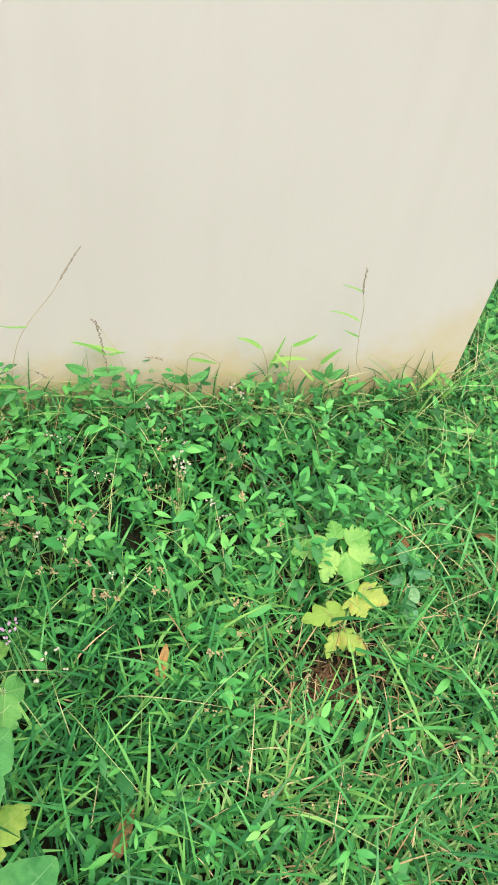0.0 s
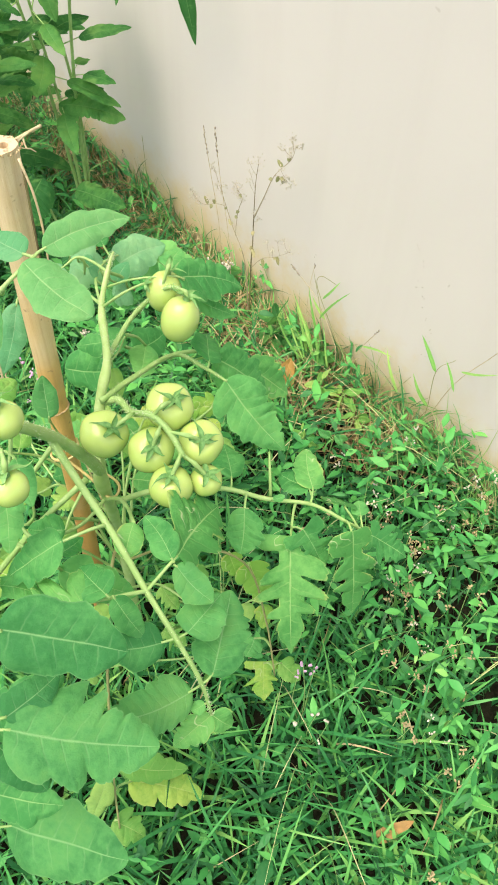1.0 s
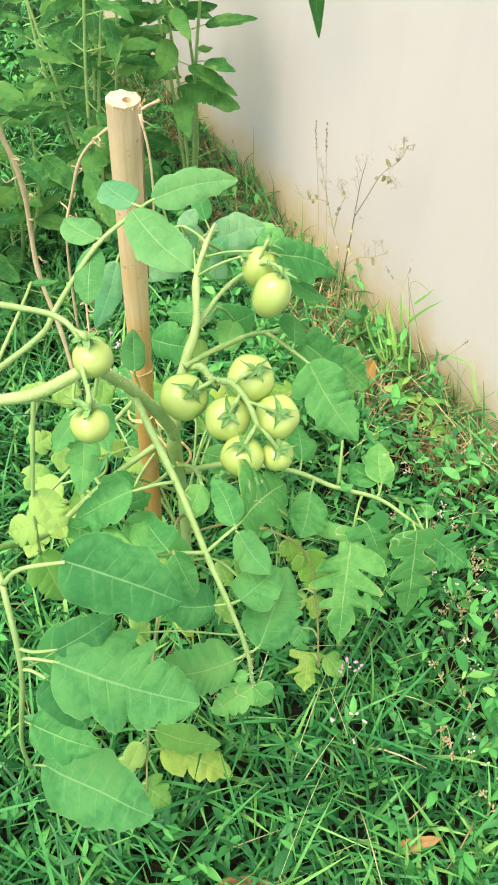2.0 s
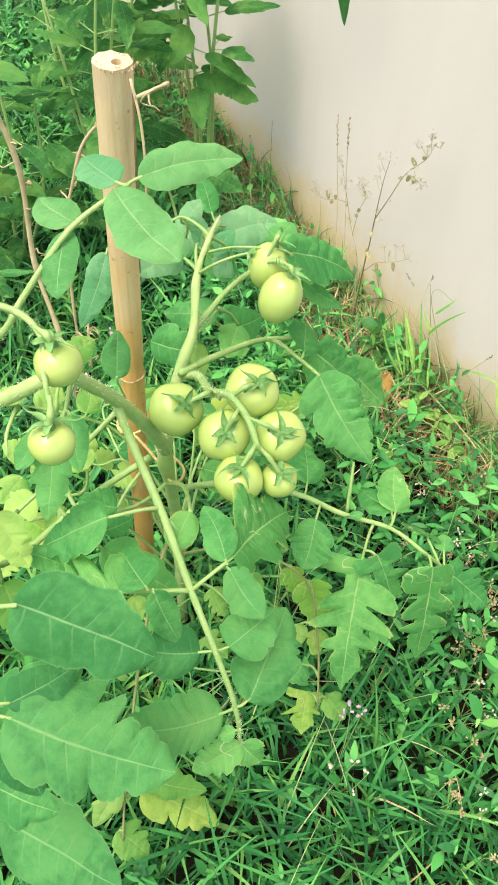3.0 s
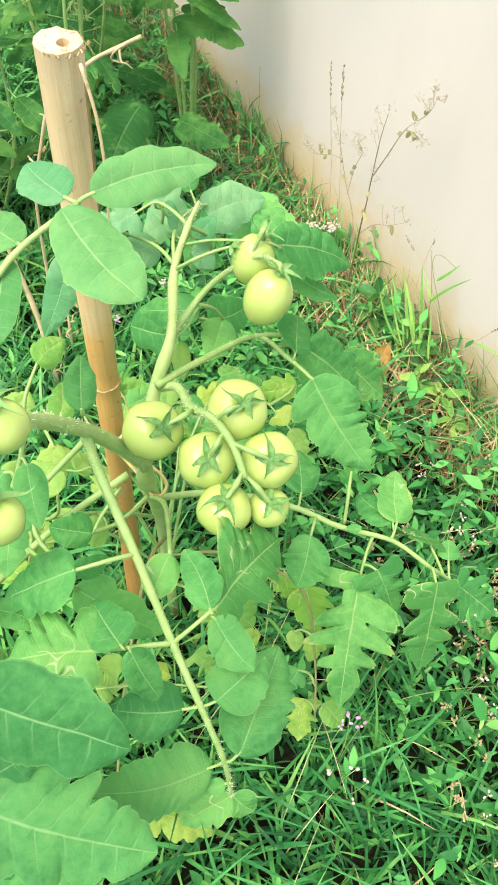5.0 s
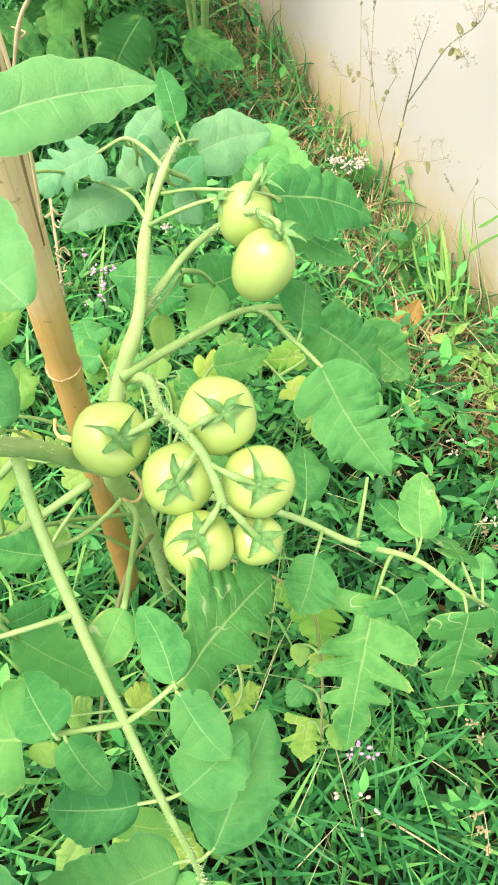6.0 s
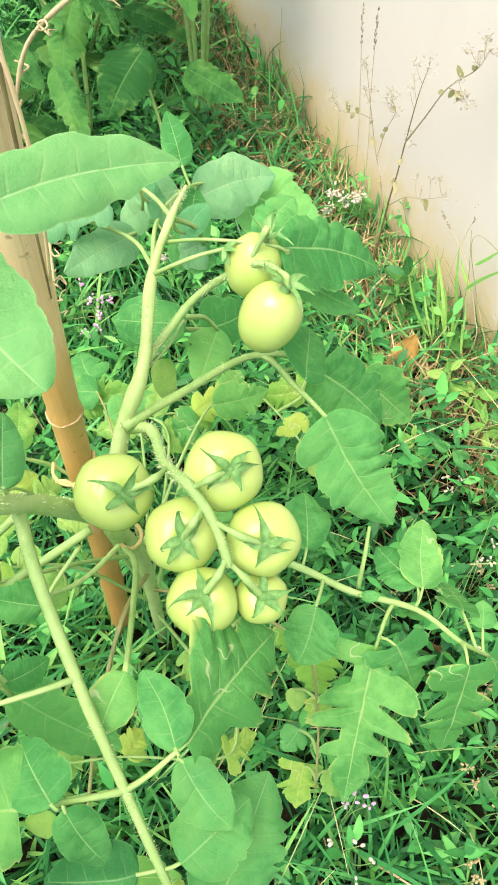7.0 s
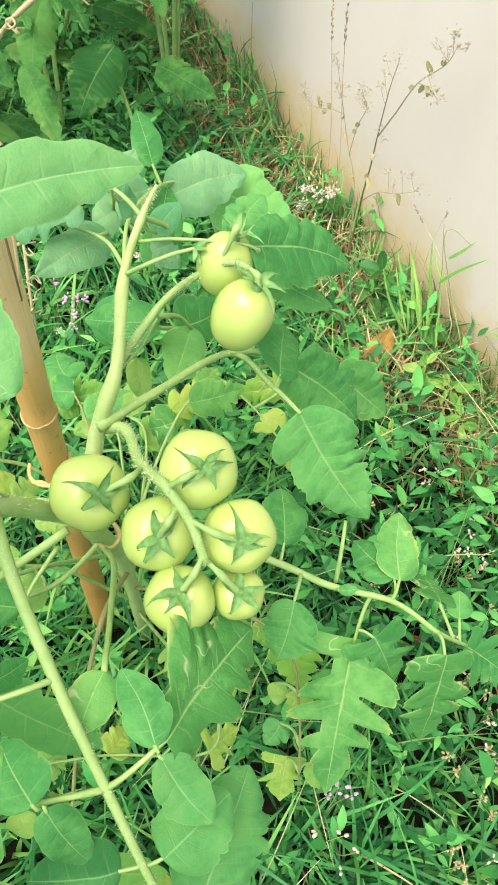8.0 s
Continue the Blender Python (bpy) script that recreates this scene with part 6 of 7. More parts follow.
wall_weed((-0.949, 0.716, 0.0), [((-0.943, 0.717, 0.08), (-0.905, 0.725, 0.083)), ((-0.945, 0.720, 0.07), (-0.921, 0.751, 0.072)), ((-0.953, 0.720, 0.062), (-0.978, 0.750, 0.066)), ((-0.955, 0.715, 0.086), (-0.994, 0.713, 0.091)), ((-0.952, 0.711, 0.08), (-0.976, 0.680, 0.089)), ((-0.946, 0.710, 0.086), (-0.932, 0.674, 0.106))], LEAFY, 0.030, M_LEAF_DARK)
wall_weed((-0.845, 0.751, 0.0), [((-0.839, 0.750, 0.084), (-0.801, 0.741, 0.097)), ((-0.842, 0.756, 0.07), (-0.817, 0.786, 0.073)), ((-0.849, 0.756, 0.081), (-0.871, 0.788, 0.074)), ((-0.851, 0.753, 0.083), (-0.889, 0.763, 0.086)), ((-0.847, 0.745, 0.05), (-0.861, 0.709, 0.053)), ((-0.842, 0.746, 0.059), (-0.817, 0.716, 0.077))], LEAFY, 0.030, M_LEAF_DARK)
wall_weed((-1.137, 0.653, 0.0), [((-1.131, 0.655, 0.088), (-1.094, 0.666, 0.08)), ((-1.133, 0.658, 0.083), (-1.106, 0.686, 0.095)), ((-1.141, 0.658, 0.062), (-1.164, 0.690, 0.07)), ((-1.143, 0.653, 0.073), (-1.182, 0.650, 0.068)), ((-1.140, 0.648, 0.065), (-1.161, 0.615, 0.077)), ((-1.133, 0.649, 0.088), (-1.104, 0.623, 0.094))], LEAFY, 0.030, M_LEAF_DARK)
seed_grass([(-0.847, 0.740, 0.0), (-0.847, 0.740, 0.035), (-0.847, 0.740, 0.059)], 0, "clump of bright green upright grass blades", [((-0.85, 0.739, 0.07), (-0.926, 0.734, 0.146), 0.0052), ((-0.839, 0.742, 0.087), (-0.9, 0.743, 0.127), 0.0046), ((-0.82, 0.749, 0.089), (-0.869, 0.754, 0.128), 0.0046), ((-0.883, 0.728, 0.049), (-0.939, 0.73, 0.098), 0.0046), ((-0.795, 0.757, 0.084), (-0.838, 0.764, 0.103), 0.0036), ((-0.541, 0.843, 0.254), (-0.588, 0.848, 0.281), 0.0042)])
wall_weed((-0.756, 0.726, 0.0), [((-0.751, 0.725, 0.082), (-0.723, 0.721, 0.080)), ((-0.753, 0.730, 0.081), (-0.734, 0.751, 0.080)), ((-0.760, 0.730, 0.096), (-0.780, 0.750, 0.104)), ((-0.761, 0.727, 0.091), (-0.790, 0.732, 0.086)), ((-0.760, 0.722, 0.082), (-0.779, 0.701, 0.076)), ((-0.753, 0.723, 0.097), (-0.732, 0.702, 0.106))], "small pale green weed with a whorl of leaves in the grass", 0.022, M_LEAF_PALE)
wall_weed((-0.725, 0.759, 0.0), [((-0.720, 0.760, 0.074), (-0.694, 0.765, 0.070)), ((-0.723, 0.763, 0.085), (-0.711, 0.788, 0.095)), ((-0.729, 0.762, 0.072), (-0.747, 0.782, 0.075)), ((-0.730, 0.758, 0.080), (-0.757, 0.756, 0.073)), ((-0.728, 0.755, 0.072), (-0.742, 0.731, 0.084)), ((-0.722, 0.755, 0.081), (-0.703, 0.735, 0.077))], "small pale green weed with a whorl of leaves in the grass", 0.02, M_LEAF_PALE)
wall_weed((-0.892, 0.725, 0.0), [((-0.888, 0.726, 0.061), (-0.859, 0.733, 0.072)), ((-0.892, 0.730, 0.060), (-0.889, 0.759, 0.059)), ((-0.897, 0.728, 0.059), (-0.921, 0.744, 0.051)), ((-0.897, 0.723, 0.066), (-0.922, 0.709, 0.055)), ((-0.892, 0.720, 0.063), (-0.891, 0.691, 0.058))], "small pale green weed with a whorl of leaves in the grass", 0.034, M_LEAF_DARK)
wall_weed((-0.924, 0.691, 0.0), [((-0.919, 0.691, 0.059), (-0.888, 0.692, 0.056)), ((-0.924, 0.696, 0.054), (-0.924, 0.727, 0.053)), ((-0.928, 0.695, 0.063), (-0.949, 0.717, 0.058)), ((-0.929, 0.689, 0.065), (-0.955, 0.673, 0.061)), ((-0.923, 0.687, 0.068), (-0.912, 0.657, 0.059))], "small pale green weed with a whorl of leaves in the grass", 0.036, M_LEAF_DARK)
wall_weed((-0.667, 0.759, 0.0), [((-0.663, 0.758, 0.075), (-0.638, 0.751, 0.082)), ((-0.665, 0.763, 0.075), (-0.654, 0.786, 0.071)), ((-0.669, 0.764, 0.079), (-0.677, 0.787, 0.068)), ((-0.672, 0.758, 0.088), (-0.697, 0.755, 0.101)), ((-0.669, 0.754, 0.089), (-0.679, 0.731, 0.078)), ((-0.665, 0.754, 0.089), (-0.656, 0.731, 0.097))], "small pale green weed with a whorl of leaves in the grass", 0.018, M_LEAF_PALE)
wall_weed((-0.631, 0.696, 0.0), [((-0.626, 0.696, 0.099), (-0.601, 0.695, 0.103)), ((-0.630, 0.701, 0.086), (-0.621, 0.725, 0.079)), ((-0.634, 0.701, 0.083), (-0.645, 0.723, 0.081)), ((-0.636, 0.695, 0.087), (-0.660, 0.688, 0.075)), ((-0.635, 0.693, 0.083), (-0.653, 0.675, 0.092)), ((-0.629, 0.692, 0.086), (-0.618, 0.669, 0.076))], "small pale green weed with a whorl of leaves in the grass", 0.018, M_LEAF)
wall_weed((-0.651, 0.652, 0.0), [((-0.646, 0.653, 0.078), (-0.624, 0.660, 0.072)), ((-0.647, 0.655, 0.071), (-0.631, 0.671, 0.063)), ((-0.653, 0.656, 0.073), (-0.667, 0.674, 0.062)), ((-0.656, 0.652, 0.075), (-0.679, 0.652, 0.089)), ((-0.654, 0.648, 0.081), (-0.670, 0.631, 0.089)), ((-0.648, 0.647, 0.090), (-0.638, 0.627, 0.090))], "small pale green weed with a whorl of leaves in the grass", 0.018, M_LEAF_PALE)
PALE = "pale jointed grass stalk going to seed"
seed_grass([(-0.226, 0.966, 0.0), (-0.229, 0.968, 0.105), (-0.239, 0.965, 0.191), (-0.245, 0.963, 0.243), (-0.251, 0.961, 0.279)], 0.12, "brown fluffy seed stalk leaning on the wall", [((-0.235, 0.966, 0.205), (-0.288, 0.949, 0.240), 0.006), ((-0.236, 0.966, 0.205), (-0.205, 0.976, 0.213), 0.004)])
seed_grass([(-0.100, 1.008, 0.0), (-0.105, 1.010, 0.156), (-0.103, 1.011, 0.191), (-0.086, 1.016, 0.204), (-0.050, 1.029, 0.176)], 0, PALE, [((-0.103, 1.011, 0.19), (-0.050, 1.029, 0.178), 0.006)])
seed_grass([(-0.118, 1.003, 0.0), (-0.121, 1.004, 0.113), (-0.132, 1.001, 0.172), (-0.149, 0.995, 0.192), (-0.174, 0.987, 0.197)], 0.03, "dry brown grass stalk", [])
seed_grass([(0.075, 1.066, 0.0), (0.073, 1.067, 0.13), (0.069, 1.068, 0.215)], 0, PALE, [((0.069, 1.068, 0.213), (0.111, 1.083, 0.240), 0.007), ((0.072, 1.067, 0.16), (0.050, 1.058, 0.20), 0.005)])
seed_grass([(0.120, 1.084, 0.0), (0.124, 1.086, 0.10), (0.127, 1.088, 0.167)], 0, GREEN, [((0.127, 1.088, 0.165), (0.160, 1.099, 0.200), 0.008), ((0.125, 1.087, 0.12), (0.100, 1.078, 0.16), 0.006)])
seed_grass([(-0.420, 0.903, 0.0), (-0.418, 0.905, 0.130), (-0.383, 0.917, 0.178), (-0.361, 0.924, 0.180), (-0.335, 0.933, 0.155)], 0.02, PALE, [((-0.415, 0.906, 0.135), (-0.375, 0.918, 0.135), 0.006)])
seed_grass([(-0.335, 0.930, 0.0), (-0.315, 0.930, 0.072), (-0.217, 0.955, 0.090), (-0.130, 0.985, 0.070), (-0.081, 1.000, 0.030)], 0, "long pale straw bent over the weeds", [])
seed_grass([(0.330, 1.148, 0.0), (0.332, 1.152, 0.086), (0.331, 1.156, 0.164)], 0, PALE, [((0.332, 1.153, 0.09), (0.363, 1.164, 0.147), 0.008), ((0.332, 1.152, 0.08), (0.300, 1.142, 0.135), 0.007)])
seed_grass([(-0.810, 0.752, 0.0), (-0.810, 0.752, 0.049), (-0.831, 0.745, 0.078), (-0.874, 0.741, 0.107)], 0, "clump of bright green upright grass blades", [((-0.831, 0.745, 0.078), (-0.919, 0.726, 0.167), 0.0052), ((-0.809, 0.742, 0.079), (-0.827, 0.746, 0.136), 0.0042), ((-0.816, 0.740, 0.084), (-0.872, 0.731, 0.123), 0.0042)])
seed_grass([(-0.831, 0.724, 0.0), (-0.831, 0.724, 0.072), (-0.844, 0.720, 0.079), (-0.863, 0.713, 0.096)], 0, "clump of bright green upright grass blades", [((-0.836, 0.722, 0.075), (-0.906, 0.688, 0.141), 0.0042), ((-0.832, 0.724, 0.074), (-0.901, 0.701, 0.155), 0.0036), ((-0.832, 0.724, 0.080), (-0.882, 0.717, 0.125), 0.0036)])
seed_grass([(-0.815, 0.782, 0.0), (-0.815, 0.782, 0.094), (-0.843, 0.783, 0.113), (-0.889, 0.768, 0.167), (-0.936, 0.757, 0.183), (-0.983, 0.747, 0.190)], 0.03, PALE, [((-0.864, 0.776, 0.140), (-0.909, 0.761, 0.171), 0.005)])
seed_grass([(-0.874, 0.752, 0.0), (-0.874, 0.752, 0.079), (-0.903, 0.753, 0.136), (-0.915, 0.759, 0.192), (-0.916, 0.764, 0.236)], 0.008, PALE, [])
seed_grass([(-0.773, 0.786, 0.0), (-0.773, 0.786, 0.094), (-0.847, 0.782, 0.134), (-0.896, 0.765, 0.200), (-0.897, 0.771, 0.223), (-0.864, 0.787, 0.225)], 0, GREEN, [((-0.880, 0.771, 0.182), (-0.866, 0.786, 0.228), 0.005)])
seed_grass([(0.385, 1.165, 0.0), (0.386, 1.168, 0.075), (0.392, 1.172, 0.135)], 0, PALE, [((0.386, 1.168, 0.075), (0.362, 1.160, 0.125), 0.007), ((0.386, 1.168, 0.06), (0.410, 1.172, 0.10), 0.007)])


# specks of dirt in a row up the wall
_rng = random.Random(77)
_specks = []
for _p in ((-0.738, 0.850, 0.391), (-0.721, 0.856, 0.363), (-0.716, 0.857, 0.326), (-0.705, 0.861, 0.318), (-0.701, 0.863, 0.299), (-0.690, 0.866, 0.265), (-0.679, 0.870, 0.251), (-0.673, 0.872, 0.227), (-0.671, 0.873, 0.248), (-0.673, 0.872, 0.210), (-0.664, 0.875, 0.351), (-0.945, 0.781, 0.234), (-0.841, 0.816, 0.064), (-1.099, 0.729, 0.271)):
    for _k in range(2):
        _c = Vector(_p) + WALL_ALONG * _rng.uniform(-0.006, 0.006) + Vector((0, 0, _rng.uniform(-0.012, 0.012))) + WALL_OUT * 0.0006
        _d = (WALL_ALONG * _rng.uniform(-1, 1) + Vector((0, 0, _rng.uniform(-1, 1)))).normalized() * _rng.uniform(0.0005, 0.0013)
        _specks.append(tube([_c - _d, _c, _c + _d], (0.0003, 0.0006, 0.0003), None, 6, 2))
tagged(part("wall_specks", joined(*_specks), M_STEM_PURPLE), "tiny dark specks of dirt on the wall", "dirt", kind="stuff")


# ---- small flowers, seedlings and fallen leaves in the grass ----
def small_flower(base, tops, material, label, size=0.004, count=9, spread=0.006):
    f = thing("wild_flower", base, label, "flower", "wild flowers")
    rng = random.Random(int(abs(base[0]) * 1000))
    for top in tops:
        mid = (Vector(base) + Vector(top)) / 2 + Vector((rng.uniform(-0.01, 0.01), rng.uniform(-0.01, 0.01), 0))
        part("flower_stalk", tube([base, mid, top], 0.0007, 0.0005, 5), M_STEM, f)
        part("flower_head", florets(top, spread, count, size, material, rng), material, f, at=top)


small_flower((-0.205, 0.468, 0.0), [(-0.221, 0.459, 0.205), (-0.212, 0.470, 0.205), (-0.216, 0.450, 0.195)], M_PETAL_PURPLE, "tiny purple flowers on a thin stalk in the grass", 0.0032, 4)
small_flower((-0.175, 0.472, 0.0), [(-0.181, 0.469, 0.12), (-0.165, 0.480, 0.13), (-0.150, 0.462, 0.11), (-0.190, 0.45, 0.09)], M_PETAL, "small white buds on thin stalks in the grass", 0.0042, 2, 0.005)
small_flower((-0.93, 0.22, 0.0), [(-0.926, 0.216, 0.11), (-0.905, 0.230, 0.10), (-0.94, 0.235, 0.09), (-0.90, 0.205, 0.07), (-0.915, 0.245, 0.12), (-0.945, 0.205, 0.12), (-0.89, 0.225, 0.085)], M_PETAL_PURPLE, "small purple flowers on a thin stalk in the grass", 0.0036, 6)
small_flower((-1.09, 0.63, 0.0), [(-1.150, 0.628, 0.085), (-1.120, 0.640, 0.100), (-1.100, 0.655, 0.120), (-1.135, 0.622, 0.065)], M_PETAL, "white fluffy flower heads in the dry grass", 0.0036, 34, 0.0095)
small_flower((-0.155, 0.975, 0.0), [(-0.150, 0.978, 0.105), (-0.135, 0.984, 0.115), (-0.165, 0.970, 0.095)], M_PETAL, "tiny pale flowers on thin stalks in the grass", 0.0036, 5, 0.007)
small_flower((-0.98, 0.33, 0.0), [(-0.98, 0.33, 0.13)], M_PETAL, "white fluffy flower head in the grass", 0.0032, 20, 0.006)
for _x, _y in ((-0.42, 0.80), (-0.30, 0.86), (-0.36, 0.72), (-0.20, 0.80), (-0.50, 0.72), (-0.25, 0.66), (-0.10, 0.90), (-0.12, 0.62)):
    small_flower((_x, _y, 0.0), [(_x + 0.01, _y - 0.01, 0.10), (_x - 0.015, _y + 0.008, 0.085), (_x + 0.02, _y + 0.015, 0.075)], M_PETAL, "tiny pale flowers on thin stalks in the grass", 0.0030, 4, 0.006)


for _x, _y in ((-0.434, 0.805), (-0.500, 0.854), (-0.298, 0.728), (-0.334, 0.697), (-0.336, 0.673), (-0.241, 0.609), (-0.193, 0.634), (-0.236, 0.656), (-0.469, 0.571), (-0.153, 0.589), (-0.135, 0.586),
               (-0.063, 0.614), (-0.082, 0.649), (0.037, 0.534), (0.059, 0.622), (-0.462, 0.689), (-0.398, 0.834), (-0.461, 0.885)):
    small_flower((_x + 0.006, _y - 0.004, 0.0), [(_x, _y, 0.088), (_x + 0.018, _y + 0.009, 0.074)], M_DRY_FLOWER, "tan fluffy seed heads on thin stalks among the weeds", 0.0027, 11, 0.0052)


_rng = random.Random(91)
for _k in range(30):
    _x = _rng.uniform(-0.62, 0.05)
    _y = 1.237 + (_x - 0.414) * 0.3358 - _rng.uniform(0.05, 0.34)
    _h = _rng.uniform(0.07, 0.14)
    small_flower((_x, _y, 0.0), [(_x + _rng.uniform(-0.02, 0.02), _y + _rng.uniform(-0.02, 0.02), _h * _rng.uniform(0.75, 1.1)) for _ in range(3)], M_DRY_FLOWER if _k % 3 else M_PETAL, "tiny dried tan flower heads on thin stalks" if _k % 3 else "tiny pale flowers on thin stalks in the grass", 0.0029, 5, 0.005)
for _k in range(26):
    _x, _y = _rng.uniform(0.02, 0.55), _rng.uniform(0.35, 1.0)
    small_flower((_x, _y, 0.0), [(_x + _rng.uniform(-0.02, 0.02), _y + _rng.uniform(-0.02, 0.02), _rng.uniform(0.05, 0.09)) for _ in range(2)], M_DRY_FLOWER, "tiny dried tan flower heads on thin stalks", 0.0032, 4, 0.004)


def dead_leaf(x, y, z, turn, length, tilt=15):
    d = Vector((math.cos(radians(turn)), math.sin(radians(turn)), math.tan(radians(tilt)) * 0.5)).normalized() * length
    t = part("fallen_leaf", blade((x, y, z), Vector((x, y, z)) + d, length * 0.30, lobes=0, fold=0.9, droop=0.2, seed=int(turn), facing=(0.3, -0.2, 1)), M_DEADLEAF, None, at=(x, y, z))
    tagged(t, "dry curled brown leaf fallen in the grass", "leaf", "fallen leaves")


dead_leaf(-0.029, 0.262, 0.040, 80, 0.066, 20)
dead_leaf(-0.030, 0.496, 0.030, 88, 0.062, 28)
big = part("fallen_leaf", blade((-0.800, 0.662, 0.040), (-0.838, 0.697, 0.088), 0.040, lobes=0, fold=0.7, droop=-0.1, ripple=0.18, seed=5, facing=(0.75, -0.35, 0.55), widest=0.40, blunt=1.0), M_DEADLEAF_ORANGE, None, at=(-0.792, 0.662, 0.045))
tagged(big, "broad curled orange-brown leaf fallen in the grass", "leaf", "fallen leaves")
dead_leaf(-0.385, 0.610, 0.050, 60, 0.030)
dead_leaf(-1.350, 0.420, 0.050, 20, 0.050)
dead_leaf(0.45, 0.86, 0.05, 10, 0.05)
dead_leaf(0.335, 0.80, 0.045, 120, 0.045)


def seedling():
    base = Vector((0.230, 0.624, 0.0))
    s = thing("yellow_green_seedling", base, "pale yellow-green seedling with lobed leaves beside a bare patch", "seedling")
    line = [base, (0.238, 0.660, 0.040), (0.240, 0.693, 0.062), (0.222, 0.730, 0.080), (0.209, 0.758, 0.088)]
    st = part("stem", tube(line, 0.0022, 0.0013, 7), M_STEM, s)
    young = (((0.203, 0.768, 0.090), (0.190, 0.800, 0.100), 0.026), ((0.198, 0.758, 0.088), (0.133, 0.733, 0.088), 0.032), ((0.203, 0.748, 0.086), (0.192, 0.695, 0.078), 0.030),
             ((0.220, 0.750, 0.088), (0.240, 0.690, 0.080), 0.036), ((0.218, 0.765, 0.090), (0.256, 0.792, 0.100), 0.034), ((0.222, 0.756, 0.090), (0.272, 0.745, 0.090), 0.030))
    old = (((0.245, 0.690, 0.064), (0.298, 0.688, 0.070), 0.036), ((0.238, 0.685, 0.060), (0.262, 0.655, 0.066), 0.034), ((0.232, 0.664, 0.050), (0.168, 0.636, 0.050), 0.030), ((0.232, 0.640, 0.030), (0.268, 0.606, 0.045), 0.028), ((0.228, 0.635, 0.030), (0.215, 0.590, 0.040), 0.018))
    for k, (p, q, w) in enumerate(young + old):
        part("leaf", blade(p, q, w * 1.45, lobes=3, depth=0.4, facing=(0, -0.3, 1), droop=0.2, ripple=0.12, seed=60 + k), M_LEAF_SEEDLING if k < 6 else M_LEAF_OLD_SEEDLING, st, at=p)
    g = thing("pale_leaved_weed", (0.330, 0.720, 0.0), "small weed with pale grey-green oval leaves in thin grass", "weed")
    gs = part("stem", tube([(0.330, 0.720, -0.005), (0.328, 0.730, 0.04), (0.325, 0.745, 0.06)], 0.0015, 0.001, 6), M_STEM, g)
    for k, (p, q, w) in enumerate((((0.325, 0.765, 0.062), (0.312, 0.805, 0.070), 0.020), ((0.332, 0.735, 0.055), (0.345, 0.700, 0.062), 0.022), ((0.330, 0.715, 0.045), (0.342, 0.668, 0.050), 0.024), ((0.322, 0.745, 0.058), (0.300, 0.725, 0.062), 0.018), ((0.330, 0.750, 0.060), (0.370, 0.760, 0.062), 0.020))):
        part("leaf", blade(p, q, w, lobes=0, facing=(0, -0.3, 1), widest=0.5, seed=80 + k), M_LEAF_GREY, gs, at=p)


seedling()


# ---- grass and low weeds ----
def bare(x, y, size=0.0062):
    """How bare the ground is round the small patch of open soil."""
    return np.exp(-((x - 0.225) ** 2 + (y - 0.560) ** 2) / size)


def scatter(count, x0, x1, y0, y1, seed, keep):
    """Places on the lawn, in front of the wall or past its end."""
    rng = np.random.default_rng(seed)
    x, y = rng.uniform(x0, x1, count), rng.uniform(y0, y1, count)
    gap, al = wall_gap(x, y), along(x, y)
    free = ((gap > 0.004) | (al > 0.03)) & ((x + 0.447) ** 2 + (y - 0.286) ** 2 > 0.0004)
    k = keep(x, y, gap, al, rng) & free
    return x[k], y[k], gap[k], rng


def blades(x, y, rng, length, width, lean, segments=4):
    """Curved tapering blades, each an island: vertices and faces as arrays."""
    n = len(x)
    a = rng.uniform(0, 2 * np.pi, n)
    dx, dy = np.cos(a), np.sin(a)
    roll = rng.uniform(-0.7, 0.7, n)
    bow = rng.normal(0, 0.22, n)
    v = []
    for i in range(segments + 1):
        s = i / segments
        up = length * (s - 0.45 * lean * s * s)
        out = length * lean * 0.85 * s ** 1.7
        w = width * 0.5 * (1 - s ** 2.2) * (0.75 + 0.5 * s) + 0.0002
        bent = length * bow * s * s
        cx, cy, cz = x + dx * out - dy * bent, y + dy * out + dx * bent, lie(x, y) - 0.004 + up
        px, py = -dy * np.cos(roll), dx * np.cos(roll)
        v.append(np.stack([cx + px * w, cy + py * w, cz + np.sin(roll) * w], 1))
        v.append(np.stack([cx - px * w, cy - py * w, cz - np.sin(roll) * w], 1))
    v = np.stack(v, 1)
    m = 2 * (segments + 1)
    f = np.array([(2 * i, 2 * i + 1, 2 * i + 3, 2 * i + 2) for i in range(segments)])
    return v.reshape(-1, 3), (np.arange(n)[:, None, None] * m + f[None]).reshape(-1, 4)


def stuff(name, arrays, material, label, category):
    v, f, o = [], [], 0
    for a, b in arrays:
        v.append(a)
        f.append(b + o)
        o += len(a)
    v, f = np.concatenate(v), np.concatenate(f)
    me = bpy.data.meshes.new(name)
    me.vertices.add(len(v))
    me.vertices.foreach_set("co", v.astype(np.float32).ravel())
    me.loops.add(f.size)
    me.loops.foreach_set("vertex_index", f.astype(np.int32).ravel())
    me.polygons.add(len(f))
    me.polygons.foreach_set("loop_start", np.arange(0, f.size, 4, dtype=np.int32))
    me.polygons.foreach_set("use_smooth", np.ones(len(f), dtype=bool))
    me.update(calc_edges=True)
    me.validate()
    me.materials.append(material)
    return tagged(new(name, me), label, category, kind="stuff")


